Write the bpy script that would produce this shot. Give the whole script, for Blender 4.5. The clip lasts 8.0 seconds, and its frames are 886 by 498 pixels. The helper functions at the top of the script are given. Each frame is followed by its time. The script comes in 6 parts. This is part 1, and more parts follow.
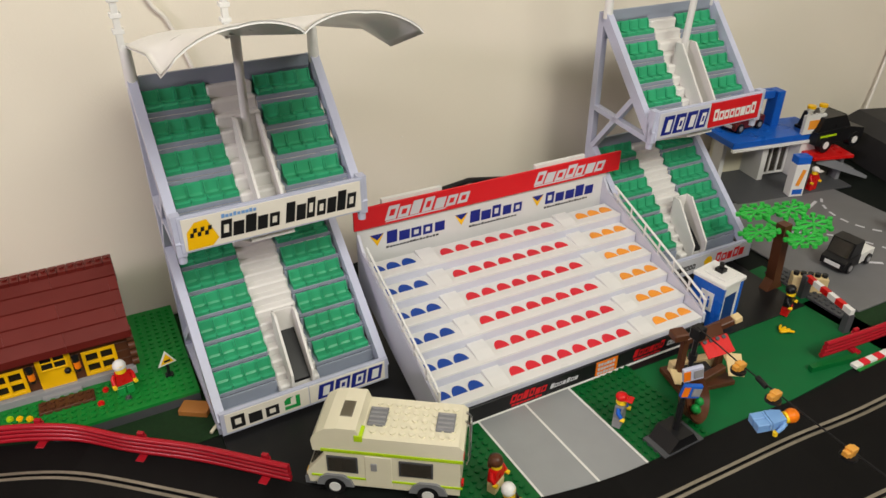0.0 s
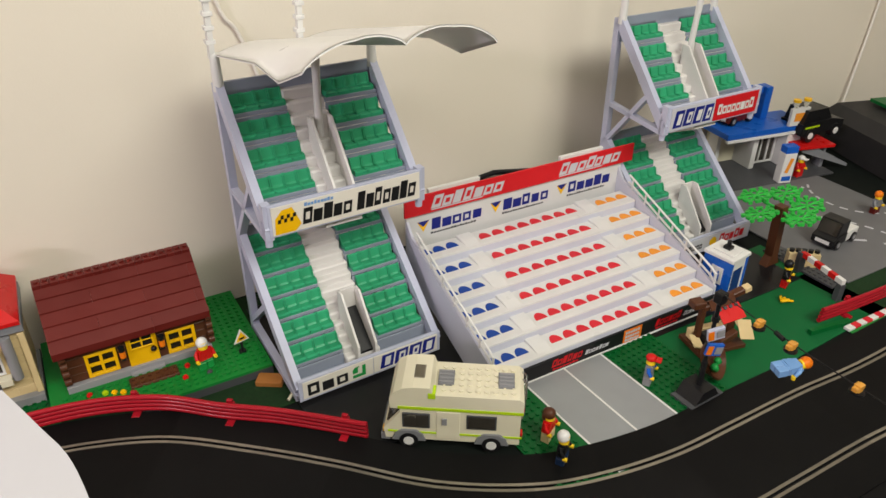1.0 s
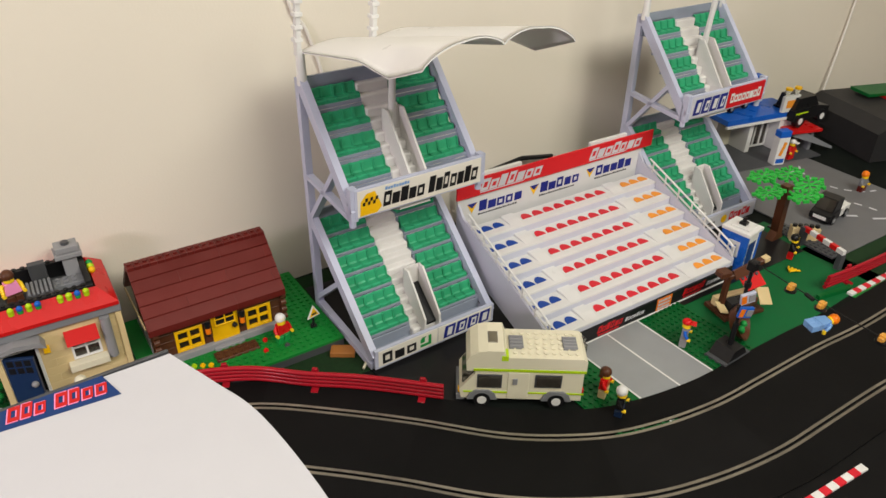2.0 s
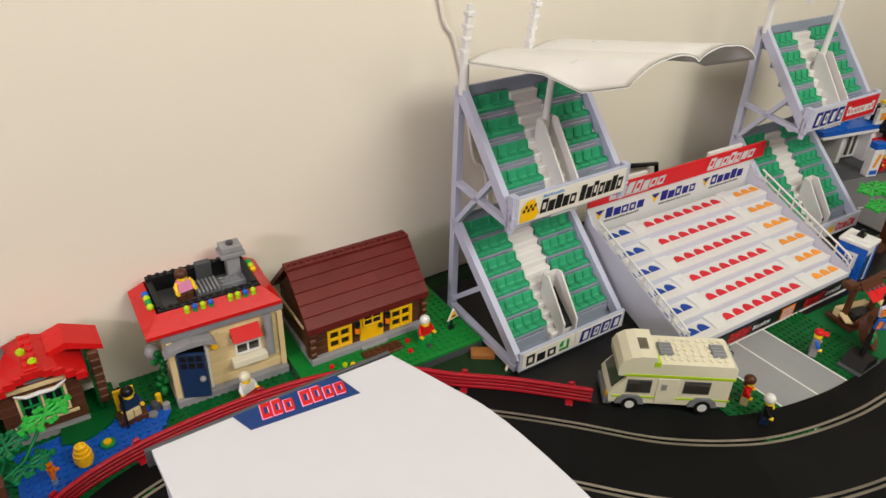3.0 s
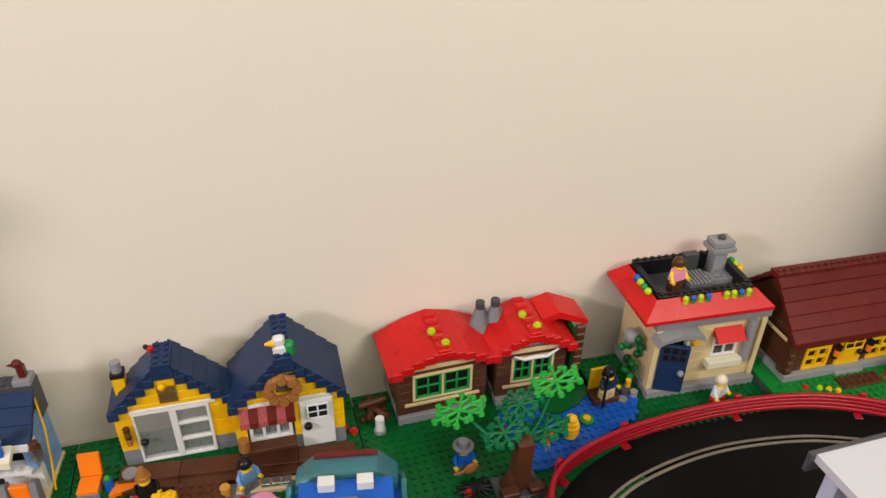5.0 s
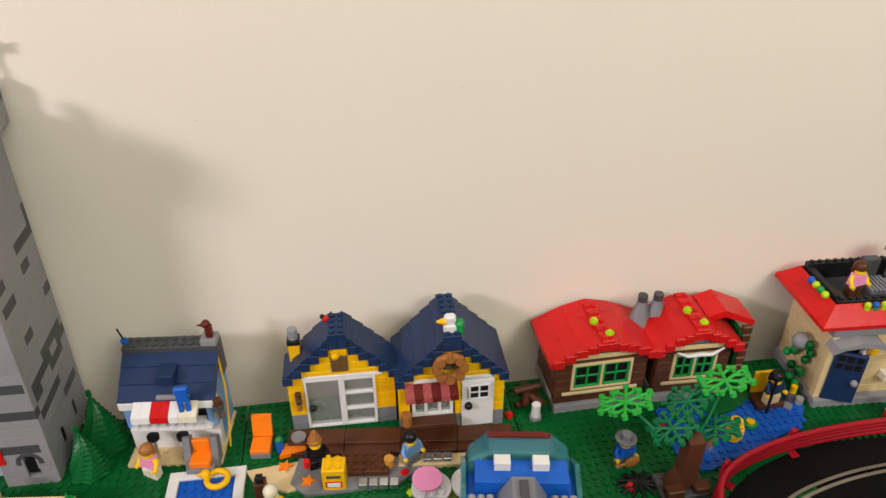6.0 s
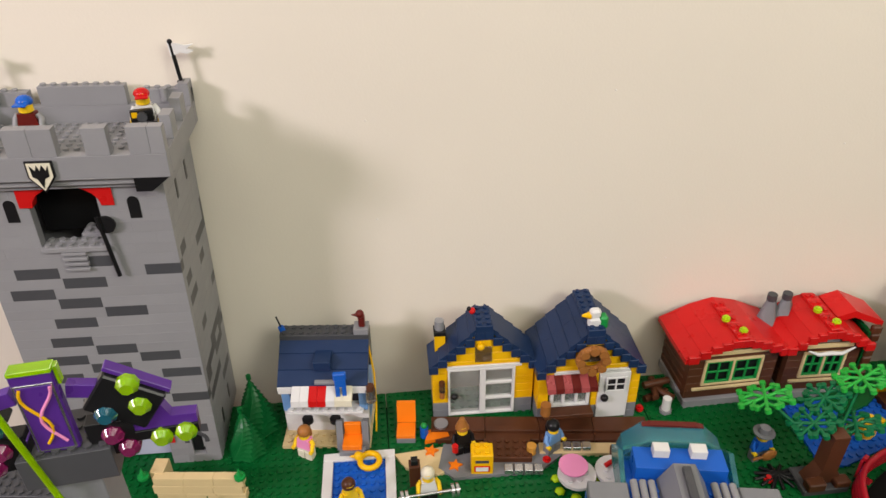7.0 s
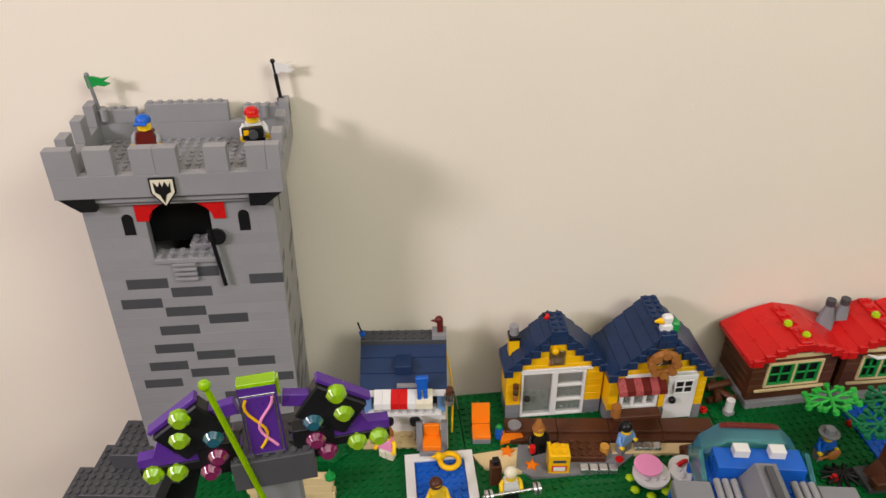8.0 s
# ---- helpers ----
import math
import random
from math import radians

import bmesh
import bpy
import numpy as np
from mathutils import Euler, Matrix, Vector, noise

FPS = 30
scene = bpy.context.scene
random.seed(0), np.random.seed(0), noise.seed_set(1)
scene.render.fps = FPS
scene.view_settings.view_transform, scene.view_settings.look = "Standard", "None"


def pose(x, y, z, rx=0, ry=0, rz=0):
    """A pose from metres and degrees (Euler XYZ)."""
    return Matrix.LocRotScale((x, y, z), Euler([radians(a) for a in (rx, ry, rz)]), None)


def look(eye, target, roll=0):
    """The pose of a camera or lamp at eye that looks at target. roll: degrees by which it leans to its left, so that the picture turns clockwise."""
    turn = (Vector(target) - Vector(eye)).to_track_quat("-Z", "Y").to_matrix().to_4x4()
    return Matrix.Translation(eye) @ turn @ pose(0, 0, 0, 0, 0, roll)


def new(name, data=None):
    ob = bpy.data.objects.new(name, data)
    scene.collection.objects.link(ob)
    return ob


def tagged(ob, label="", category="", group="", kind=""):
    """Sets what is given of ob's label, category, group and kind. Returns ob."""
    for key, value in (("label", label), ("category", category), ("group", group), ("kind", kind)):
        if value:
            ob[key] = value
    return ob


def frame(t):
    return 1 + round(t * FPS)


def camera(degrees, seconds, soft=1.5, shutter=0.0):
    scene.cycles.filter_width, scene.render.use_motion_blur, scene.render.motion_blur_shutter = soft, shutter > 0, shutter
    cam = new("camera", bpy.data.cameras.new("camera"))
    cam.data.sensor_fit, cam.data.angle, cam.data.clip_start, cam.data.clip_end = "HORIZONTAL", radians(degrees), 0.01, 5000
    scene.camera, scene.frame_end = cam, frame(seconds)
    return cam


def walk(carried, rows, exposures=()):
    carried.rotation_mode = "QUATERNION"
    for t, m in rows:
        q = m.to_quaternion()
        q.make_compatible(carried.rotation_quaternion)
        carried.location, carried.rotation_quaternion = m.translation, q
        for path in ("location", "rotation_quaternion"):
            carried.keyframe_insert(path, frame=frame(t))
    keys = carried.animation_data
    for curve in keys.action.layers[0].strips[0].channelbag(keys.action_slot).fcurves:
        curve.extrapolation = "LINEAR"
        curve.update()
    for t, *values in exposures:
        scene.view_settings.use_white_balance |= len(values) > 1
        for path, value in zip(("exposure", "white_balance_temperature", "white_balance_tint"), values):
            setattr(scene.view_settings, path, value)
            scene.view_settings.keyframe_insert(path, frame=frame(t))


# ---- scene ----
cam = camera(63.4, 8.0)
PATH = [
    (0, (0.083, 0.033, 0.487), (0.949, 1.515, -0.538), 0.4),
    (0.5, (0.012, 0.031, 0.507), (0.904, 1.496, -0.522), 0.5),
    (1, (-0.025, 0.005, 0.515), (0.905, 1.447, -0.513), 0.5),
    (2.3, (-0.193, 0.02, 0.547), (0.832, 1.373, -0.51), 1.7),
    (2.5, (-0.215, 0.036, 0.549), (0.808, 1.391, -0.508), 1.9),
    (3, (-0.288, 0.09, 0.555), (0.704, 1.467, -0.504), 2.2),
    (3.5, (-0.363, 0.14, 0.547), (0.548, 1.568, -0.516), 2.2),
    (4, (-0.425, 0.182, 0.538), (0.366, 1.677, -0.53), 1.9),
    (4.5, (-0.486, 0.211, 0.529), (0.143, 1.781, -0.539), 1.2),
    (5, (-0.545, 0.234, 0.522), (-0.059, 1.854, -0.545), 0.9),
    (6.3, (-0.644, 0.243, 0.512), (-0.433, 1.918, -0.56), -0.6),
    (6.5, (-0.664, 0.237, 0.513), (-0.468, 1.916, -0.556), -0.7),
    (7, (-0.728, 0.228, 0.524), (-0.561, 1.912, -0.541), -1.0),
    (7.5, (-0.774, 0.224, 0.53), (-0.609, 1.909, -0.535), -1.0),
    (8, (-0.804, 0.219, 0.547), (-0.633, 1.901, -0.522), -1.0),
]
walk(cam, [(t, look(eye, target, roll)) for t, eye, target, roll in PATH], [(0, 0.0), (7, 0.0), (8, -0.1)])

# ---- light ----
EXPOSURE = 0.0
scene.view_settings.exposure = EXPOSURE
world = bpy.data.worlds.new("room_air")
scene.world = world
world.use_nodes = True
world.node_tree.nodes["Background"].inputs[0].default_value = (1.0, 0.95, 0.88, 1)
world.node_tree.nodes["Background"].inputs[1].default_value = 0.02


def area_lamp(name, eye, target, size, size_y, watts, colour):
    data = bpy.data.lights.new(name, "AREA")
    data.shape, data.size, data.size_y, data.energy, data.color = "RECTANGLE", size, size_y, watts, colour
    ob = new(name, data)
    ob.matrix_world = look(eye, target)
    return ob


area_lamp("lamp_warm", (-2.3, -0.35, 1.15), (-0.6, 0.75, 0.1), 0.42, 0.28, 26.0, (1.0, 0.875, 0.975))
area_lamp("lamp_cool", (0.62, -1.0, 1.6), (0.15, 0.6, 0.1), 1.1, 0.6, 27.5, (1.0, 0.985, 0.87))
# Added fill with no known source; it evens the wall and lightens shadows.
area_lamp("fill_middle", (-0.4, -0.6, 1.68), (-0.3, 0.4, 0.0), 2.2, 0.7, 23, (1.0, 0.985, 0.88))


# ---- materials ----
def material(name, rgb, rough=0.35, metal=0.0, vary=0.08, grain=900.0, bump=0.05, blotch=40.0, trans=0.0, spec=0.24, island=0.0, bumpdist=0.0004):
    m = bpy.data.materials.new(name)
    m.use_nodes = True
    nt = m.node_tree
    p = nt.nodes["Principled BSDF"]
    p.inputs["Roughness"].default_value = rough
    p.inputs["Metallic"].default_value = metal
    p.inputs["Specular IOR Level"].default_value = spec
    p.inputs["Transmission Weight"].default_value = trans
    tc = nt.nodes.new("ShaderNodeTexCoord")
    big = nt.nodes.new("ShaderNodeTexNoise")
    big.inputs["Scale"].default_value, big.inputs["Detail"].default_value = blotch, 4
    fine = nt.nodes.new("ShaderNodeTexNoise")
    fine.inputs["Scale"].default_value, fine.inputs["Detail"].default_value = grain, 3
    nt.links.new(tc.outputs["Object"], big.inputs["Vector"])
    nt.links.new(tc.outputs["Object"], fine.inputs["Vector"])
    mix = nt.nodes.new("ShaderNodeMixRGB")
    mix.blend_type = "MIX"
    lo = [max(0, c * (1 - vary)) for c in rgb]
    hi = [min(1, c * (1 + vary)) for c in rgb]
    mix.inputs[1].default_value, mix.inputs[2].default_value = (*lo, 1), (*hi, 1)
    nt.links.new(big.outputs["Fac"], mix.inputs[0])
    info = nt.nodes.new("ShaderNodeObjectInfo")
    hsv = nt.nodes.new("ShaderNodeHueSaturation")
    rng = nt.nodes.new("ShaderNodeMapRange")
    rng.inputs["To Min"].default_value, rng.inputs["To Max"].default_value = 1 - vary * 0.6 - island, 1 + vary * 0.6 + island
    nt.links.new(info.outputs["Random"], rng.inputs["Value"])
    nt.links.new(rng.outputs["Result"], hsv.inputs["Value"])
    nt.links.new(mix.outputs["Color"], hsv.inputs["Color"])
    nt.links.new(hsv.outputs["Color"], p.inputs["Base Color"])
    rr = nt.nodes.new("ShaderNodeMapRange")
    rr.inputs["To Min"].default_value, rr.inputs["To Max"].default_value = max(0.02, rough - 0.08), min(1, rough + 0.10)
    nt.links.new(big.outputs["Fac"], rr.inputs["Value"])
    nt.links.new(rr.outputs["Result"], p.inputs["Roughness"])
    if bump:
        b = nt.nodes.new("ShaderNodeBump")
        b.inputs["Strength"].default_value, b.inputs["Distance"].default_value = bump, bumpdist
        nt.links.new(fine.outputs["Fac"], b.inputs["Height"])
        nt.links.new(b.outputs["Normal"], p.inputs["Normal"])
    return m


RED = material("red_plastic", (0.56, 0.010, 0.010), 0.28)
DARKRED = material("dark_red_plastic", (0.115, 0.013, 0.010), 0.32, vary=0.16)
FENCERED = material("glossy_crimson_plastic", (0.36, 0.010, 0.020), 0.22)
GREEN = material("bright_green_plastic", (0.012, 0.27, 0.055), 0.32)
PLATE = material("green_baseplate_plastic", (0.0015, 0.102, 0.021), 0.36, vary=0.12)
LAWN = material("green_lawn_plastic", (0.008, 0.20, 0.030), 0.36, vary=0.12)
SEATGREEN = material("seat_green_plastic", (0.035, 0.34, 0.165), 0.34, vary=0.10)
YELLOW = material("yellow_plastic", (0.84, 0.47, 0.004), 0.30)
SKIN = material("toy_yellow_plastic", (0.88, 0.58, 0.02), 0.30)
BLUE = material("blue_plastic", (0.010, 0.105, 0.50), 0.28)
SEABLUE = material("pond_blue_plastic", (0.010, 0.095, 0.46), 0.25)
LIGHTBLUE = material("medium_blue_plastic", (0.17, 0.33, 0.62), 0.32)
NAVY = material("dark_blue_plastic", (0.012, 0.030, 0.085), 0.34, vary=0.16)
INK = material("navy_print", (0.010, 0.018, 0.20), 0.45)
GREY = material("light_grey_plastic", (0.265, 0.265, 0.275), 0.36, vary=0.07)
MIDGREY = material("grey_plastic", (0.20, 0.205, 0.22), 0.36)
DARK = material("dark_grey_plastic", (0.065, 0.067, 0.073), 0.38)
BLACK = material("black_plastic", (0.010, 0.010, 0.011), 0.30)
TAN = material("tan_plastic", (0.66, 0.51, 0.27), 0.34)
BROWN = material("reddish_brown_plastic", (0.085, 0.030, 0.014), 0.36, vary=0.14)
WOODBROWN = material("nougat_brown_plastic", (0.35, 0.14, 0.035), 0.36, vary=0.14)
WHITE = material("white_plastic", (0.70, 0.695, 0.68), 0.30, vary=0.03)
CREAM = material("aged_white_plastic", (0.72, 0.675, 0.52), 0.32, vary=0.05)
STANDGREY = material("lavender_grey_plastic", (0.47, 0.49, 0.62), 0.36, vary=0.06)
STANDFLOOR = material("blue_grey_plastic", (0.26, 0.29, 0.36), 0.40, vary=0.08)
STAIRWHITE = material("off_white_stair_plastic", (0.70, 0.68, 0.66), 0.40, vary=0.05)
TIERWHITE = material("tier_white_plastic", (0.67, 0.665, 0.66), 0.30, vary=0.03)
TIERRISER = material("tier_riser_plastic", (0.56, 0.57, 0.66), 0.40, vary=0.04)
ORANGE = material("orange_plastic", (0.85, 0.20, 0.008), 0.30)
SEATORANGE = material("orange_print", (0.82, 0.30, 0.03), 0.42)
SEATRED = material("red_print", (0.62, 0.020, 0.035), 0.42)
SEATBLUE = material("blue_print", (0.008, 0.055, 0.32), 0.42)
PINK = material("pink_plastic", (0.86, 0.30, 0.55), 0.30)
LIME = material("lime_plastic", (0.42, 0.62, 0.01), 0.28)
PURPLE = material("dark_purple_plastic", (0.085, 0.025, 0.24), 0.30)
BANNERRED = material("red_banner_print", (0.62, 0.012, 0.018), 0.40)
BANNERBLUE = material("blue_banner_print", (0.008, 0.040, 0.17), 0.45)
PAPER = material("white_paper", (0.56, 0.56, 0.60), 0.55, vary=0.02)
PAPERCREAM = material("cream_banner_paper", (0.74, 0.70, 0.62), 0.5, vary=0.03)
TRACK = material("black_track_plastic", (0.0066, 0.0064, 0.0066), 0.52, vary=0.35, blotch=18, bump=0.15, spec=0.08)
RAIL = material("worn_steel_rail", (0.34, 0.31, 0.26), 0.38, metal=0.8, vary=0.25)
CASEBLACK = material("dark_case_plastic", (0.030, 0.029, 0.030), 0.5, vary=0.2, spec=0.15)
ROADGREY = material("road_plate_grey", (0.150, 0.150, 0.158), 0.45, vary=0.14)
PARKGREY = material("parking_plate_grey", (0.27, 0.28, 0.29), 0.42, vary=0.07)
MAT = material("dark_layout_board", (0.007, 0.009, 0.008), 0.6, vary=0.3, spec=0.08)
FELT = material("green_felt_mat", (0.003, 0.118, 0.032), 0.6, vary=0.15, bump=0.3)
GRASSMAT = material("dark_grass_mat", (0.012, 0.040, 0.012), 0.9, vary=0.5, blotch=250, bump=1.0)
WALLPAINT = material("cream_wall_paint", (0.78, 0.72, 0.615), 0.62, vary=0.022, blotch=5, grain=420, bump=0.22, bumpdist=0.0006)
CEIL = material("white_ceiling_paint", (0.78, 0.76, 0.72), 0.8, vary=0.03, blotch=4)
FLOORM = material("grey_brown_carpet", (0.16, 0.13, 0.10), 0.9, vary=0.25, blotch=30)
SILVER = material("chrome_plastic", (0.62, 0.62, 0.63), 0.22, metal=0.9)
AWNING = material("faded_red_plastic", (0.42, 0.09, 0.09), 0.25, trans=0.25)
CABLE = material("white_cable_rubber", (0.78, 0.74, 0.68), 0.45, vary=0.03)


def glass(name, rgb, rough=0.06, trans=0.85):
    m = bpy.data.materials.new(name)
    m.use_nodes = True
    p = m.node_tree.nodes["Principled BSDF"]
    p.inputs["Base Color"].default_value = (*rgb, 1)
    p.inputs["Roughness"].default_value = rough
    p.inputs["Transmission Weight"].default_value = trans
    p.inputs["IOR"].default_value = 1.45
    return m


CLEAR = glass("clear_plastic", (0.85, 0.88, 0.86))
SMOKE = glass("smoked_plastic", (0.25, 0.22, 0.18))
AQUA = glass("trans_light_blue_plastic", (0.16, 0.60, 0.66), 0.14, 0.8)
NEON = glass("trans_neon_green_plastic", (0.40, 0.72, 0.0), 0.14, 0.5)
MAGENTA = glass("trans_magenta_plastic", (0.30, 0.01, 0.12), 0.10, 0.5)
TEAL = glass("trans_teal_plastic", (0.01, 0.16, 0.24), 0.10, 0.5)
AMBER = glass("trans_amber_plastic", (0.85, 0.42, 0.07), 0.12, 0.35)


# ---- mesh building, in millimetres ----
class B:
    def __init__(self, m=None):
        self.v, self.f, self.k, self.s, self.mats = [], [], [], [], []
        self.m = m or Matrix()

    def at(self, x=0, y=0, z=0, rx=0, ry=0, rz=0):
        self.m = pose(x, y, z, rx, ry, rz)
        return self

    def add(self, verts, faces, mat, smooth=False):
        if mat not in self.mats:
            self.mats.append(mat)
        k, o = self.mats.index(mat), len(self.v)
        self.v += [self.m @ Vector(p) for p in verts]
        for f in faces:
            self.f.append([o + i for i in f])
            self.k.append(k)
            self.s.append(smooth)
        return self

    def box(self, x0, x1, y0, y1, z0, z1, mat, c=0.35):
        c = min(c, (x1 - x0) * 0.3, (y1 - y0) * 0.3, (z1 - z0) * 0.3)
        X, Y, Z = (x0, x1), (y0, y1), (z0, z1)
        if c <= 0:
            vs = [(X[i], Y[j], Z[k]) for i in (0, 1) for j in (0, 1) for k in (0, 1)]
            return self.add(vs, [(0, 1, 3, 2), (4, 6, 7, 5), (0, 4, 5, 1), (2, 3, 7, 6), (0, 2, 6, 4), (1, 5, 7, 3)], mat)
        vs, ix = [], {}
        for i in (0, 1):
            for j in (0, 1):
                for k in (0, 1):
                    p = (X[i], Y[j], Z[k])
                    q = (c if i == 0 else -c, c if j == 0 else -c, c if k == 0 else -c)
                    for a in range(3):
                        ix[i, j, k, a] = len(vs)
                        vs.append(tuple(p[b] + (0 if a == b else q[b]) for b in range(3)))
        g = lambda *t: ix[t]
        fs = []
        for a in range(3):
            b, d = (a + 1) % 3, (a + 2) % 3
            for e in (0, 1):
                quad = []
                for (p, q) in ((0, 0), (1, 0), (1, 1), (0, 1)):
                    t = [0, 0, 0]
                    t[a], t[b], t[d] = e, p, q
                    quad.append(g(*t, a))
                fs.append(quad if e else quad[::-1])
            for p in (0, 1):
                for q in (0, 1):
                    t0, t1 = [0, 0, 0], [0, 0, 0]
                    t0[a], t1[a] = 0, 1
                    t0[b] = t1[b] = p
                    t0[d] = t1[d] = q
                    quad = [g(*t0, b), g(*t1, b), g(*t1, d), g(*t0, d)]
                    fs.append(quad if p == q else quad[::-1])
        for i in (0, 1):
            for j in (0, 1):
                for k in (0, 1):
                    tri = [g(i, j, k, 0), g(i, j, k, 1), g(i, j, k, 2)]
                    fs.append(tri if (i + j + k) % 2 else tri[::-1])
        return self.add(vs, fs, mat)

    def cone(self, x, y, z, r0, r1, h, mat, n=12, axis="z", cap=True, smooth=True):
        def put(a, b, t):
            return {"z": (x + a, y + b, z + t), "y": (x + a, y + t, z - b), "x": (x + t, y + a, z + b)}[axis]
        ring = [(math.cos(2 * math.pi * i / n), math.sin(2 * math.pi * i / n)) for i in range(n)]
        lo = [put(r0 * a, r0 * b, 0) for a, b in ring]
        hi = [put(r1 * a, r1 * b, h) for a, b in ring]
        self.add(lo + hi, [(i, (i + 1) % n, n + (i + 1) % n, n + i) for i in range(n)], mat, smooth)
        if cap:
            if r1 > 0:
                self.add(hi, [list(range(n))], mat)
            if r0 > 0:
                self.add(lo, [list(range(n))[::-1]], mat)
        return self

    def cyl(self, x, y, z, r, h, mat, n=12, axis="z"):
        return self.cone(x, y, z, r, r, h, mat, n, axis)

    def prism(self, poly, a, b, plane, mat):
        """A polygon in a plane, extruded from a to b along the plane's normal."""
        put = {"yz": lambda p, q, t: (t, p, q), "xz": lambda p, q, t: (p, t, q), "xy": lambda p, q, t: (p, q, t)}[plane]
        area = sum(poly[i][0] * poly[(i + 1) % len(poly)][1] - poly[(i + 1) % len(poly)][0] * poly[i][1] for i in range(len(poly)))
        flip = (area < 0) != (plane == "xz")
        n = len(poly)
        vs = [put(p, q, a) for p, q in poly] + [put(p, q, b) for p, q in poly]
        fs = [list(range(n))[::-1], [n + i for i in range(n)]] + [[i, (i + 1) % n, n + (i + 1) % n, n + i] for i in range(n)]
        if flip:
            fs = [f[::-1] for f in fs]
        return self.add(vs, fs, mat)

    def ball(self, x, y, z, r, mat, n=12, sx=1, sy=1, sz=1):
        m = max(4, n // 2)
        vs = [(x, y, z + r * sz)]
        for j in range(1, m):
            t = math.pi * j / m
            vs += [(x + r * sx * math.sin(t) * math.cos(2 * math.pi * i / n), y + r * sy * math.sin(t) * math.sin(2 * math.pi * i / n), z + r * sz * math.cos(t)) for i in range(n)]
        vs.append((x, y, z - r * sz))
        fs = [(0, 1 + i, 1 + (i + 1) % n) for i in range(n)]
        for j in range(m - 2):
            o = 1 + j * n
            fs += [(o + i, o + n + i, o + n + (i + 1) % n, o + (i + 1) % n) for i in range(n)]
        o = 1 + (m - 2) * n
        fs += [(o + i, len(vs) - 1, o + (i + 1) % n) for i in range(n)]
        return self.add(vs, fs, mat, True)

    def tube(self, pts, r, mat, n=8):
        pts = [Vector(p) for p in pts]
        rings = []
        up = Vector((0.13, 0.21, 0.97))
        rs = r if isinstance(r, (list, tuple)) else [r] * len(pts)
        for i, p in enumerate(pts):
            d = (pts[min(i + 1, len(pts) - 1)] - pts[max(i - 1, 0)]).normalized()
            a = d.cross(up)
            a = (a if a.length > 1e-3 else d.cross(Vector((1, 0, 0)))).normalized()
            b = a.cross(d)
            rings += [p + rs[i] * (a * math.cos(2 * math.pi * k / n) + b * math.sin(2 * math.pi * k / n)) for k in range(n)]
        fs = [(i * n + k, i * n + n + k, i * n + n + (k + 1) % n, i * n + (k + 1) % n) for i in range(len(pts) - 1) for k in range(n)]
        self.add(rings, fs, mat, True)
        self.add(rings[:n], [list(range(n))], mat)
        return self.add(rings[-n:], [list(range(n))[::-1]], mat)

    def studs(self, x0, nx, y0, ny, z, mat, n=8):
        """Studs at every 8 mm from a corner, nx by ny of them."""
        for i in range(nx):
            for j in range(ny):
                x, y = x0 + 8 * i + 4, y0 + 8 * j + 4
                ring = [(x + 2.4 * math.cos(2 * math.pi * k / n), y + 2.4 * math.sin(2 * math.pi * k / n)) for k in range(n)]
                vs = [(a, b, z) for a, b in ring] + [(a, b, z + 1.7) for a, b in ring]
                self.add(vs, [(k, (k + 1) % n, n + (k + 1) % n, n + k) for k in range(n)] + [list(range(n, 2 * n))], mat)
        return self

    def mesh(self, name):
        me = bpy.data.meshes.new(name)
        me.from_pydata([tuple(p * 0.001) for p in self.v], [], self.f)
        for m in self.mats:
            me.materials.append(m)
        me.polygons.foreach_set("material_index", self.k)
        me.polygons.foreach_set("use_smooth", self.s)
        me.update()
        return me

    def make(self, name, parent=None, label="", at=None):
        ob = new(name, self.mesh(name))
        if parent:
            ob.parent = parent
        if at is not None:
            ob.matrix_basis = at
        if label:
            ob["label"] = label
        return ob


def thing(name, at, label, category, group=""):
    ob = new(name)
    ob.empty_display_size = 0.02
    ob.matrix_world = at
    return tagged(ob, label, category, group)


def bx(parent, name, x0, x1, y0, y1, z0, z1, mat, label="", c=0.35):
    return B().box(x0, x1, y0, y1, z0, z1, mat, c).make(name, parent, label)


BRICKS = {}


def piece(parent, name, size, at, mat, c=0.16):
    """A block that shares its mesh with all others of its size and colour."""
    key = (name, tuple(round(s, 2) for s in size), mat.name)
    if key not in BRICKS:
        BRICKS[key] = B().box(0, size[0], 0, size[1], 0, size[2], mat, c).mesh(name)
    ob = new(name, BRICKS[key])
    ob.parent = parent
    ob.matrix_basis = Matrix.Translation(Vector(at) * 0.001)
    return ob


def courses(parent, name, u0, u1, z0, rows, mat, depth=8.0, holes=(), length=32.0, h=9.6, along="x", v=0.0, pick=None, gap=0.06):
    """Bricks laid in staggered courses along x or y, with openings (u0, u1, z0, z1) left out."""
    for r in range(rows):
        z = z0 + r * h
        cuts = [u0, u1]
        u = u0 + (length / 2 if r % 2 else length)
        while u < u1 - 4:
            cuts.append(u)
            u += length
        here = [(a, b) for a, b, c, d in holes if c < z + h * 0.5 < d]
        for a, b in here:
            cuts += [a, b]
        cuts = sorted(set(min(max(c, u0), u1) for c in cuts))
        for a, b in zip(cuts, cuts[1:]):
            mid = (a + b) / 2
            if b - a < 1.5 or any(p < mid < q for p, q in here):
                continue
            m = pick(mid, r) if pick else mat
            if along == "x":
                piece(parent, name, (b - a - gap, depth, h - gap), (a, v, z), m)
            else:
                piece(parent, name, (depth, b - a - gap, h - gap), (v, a, z), m)


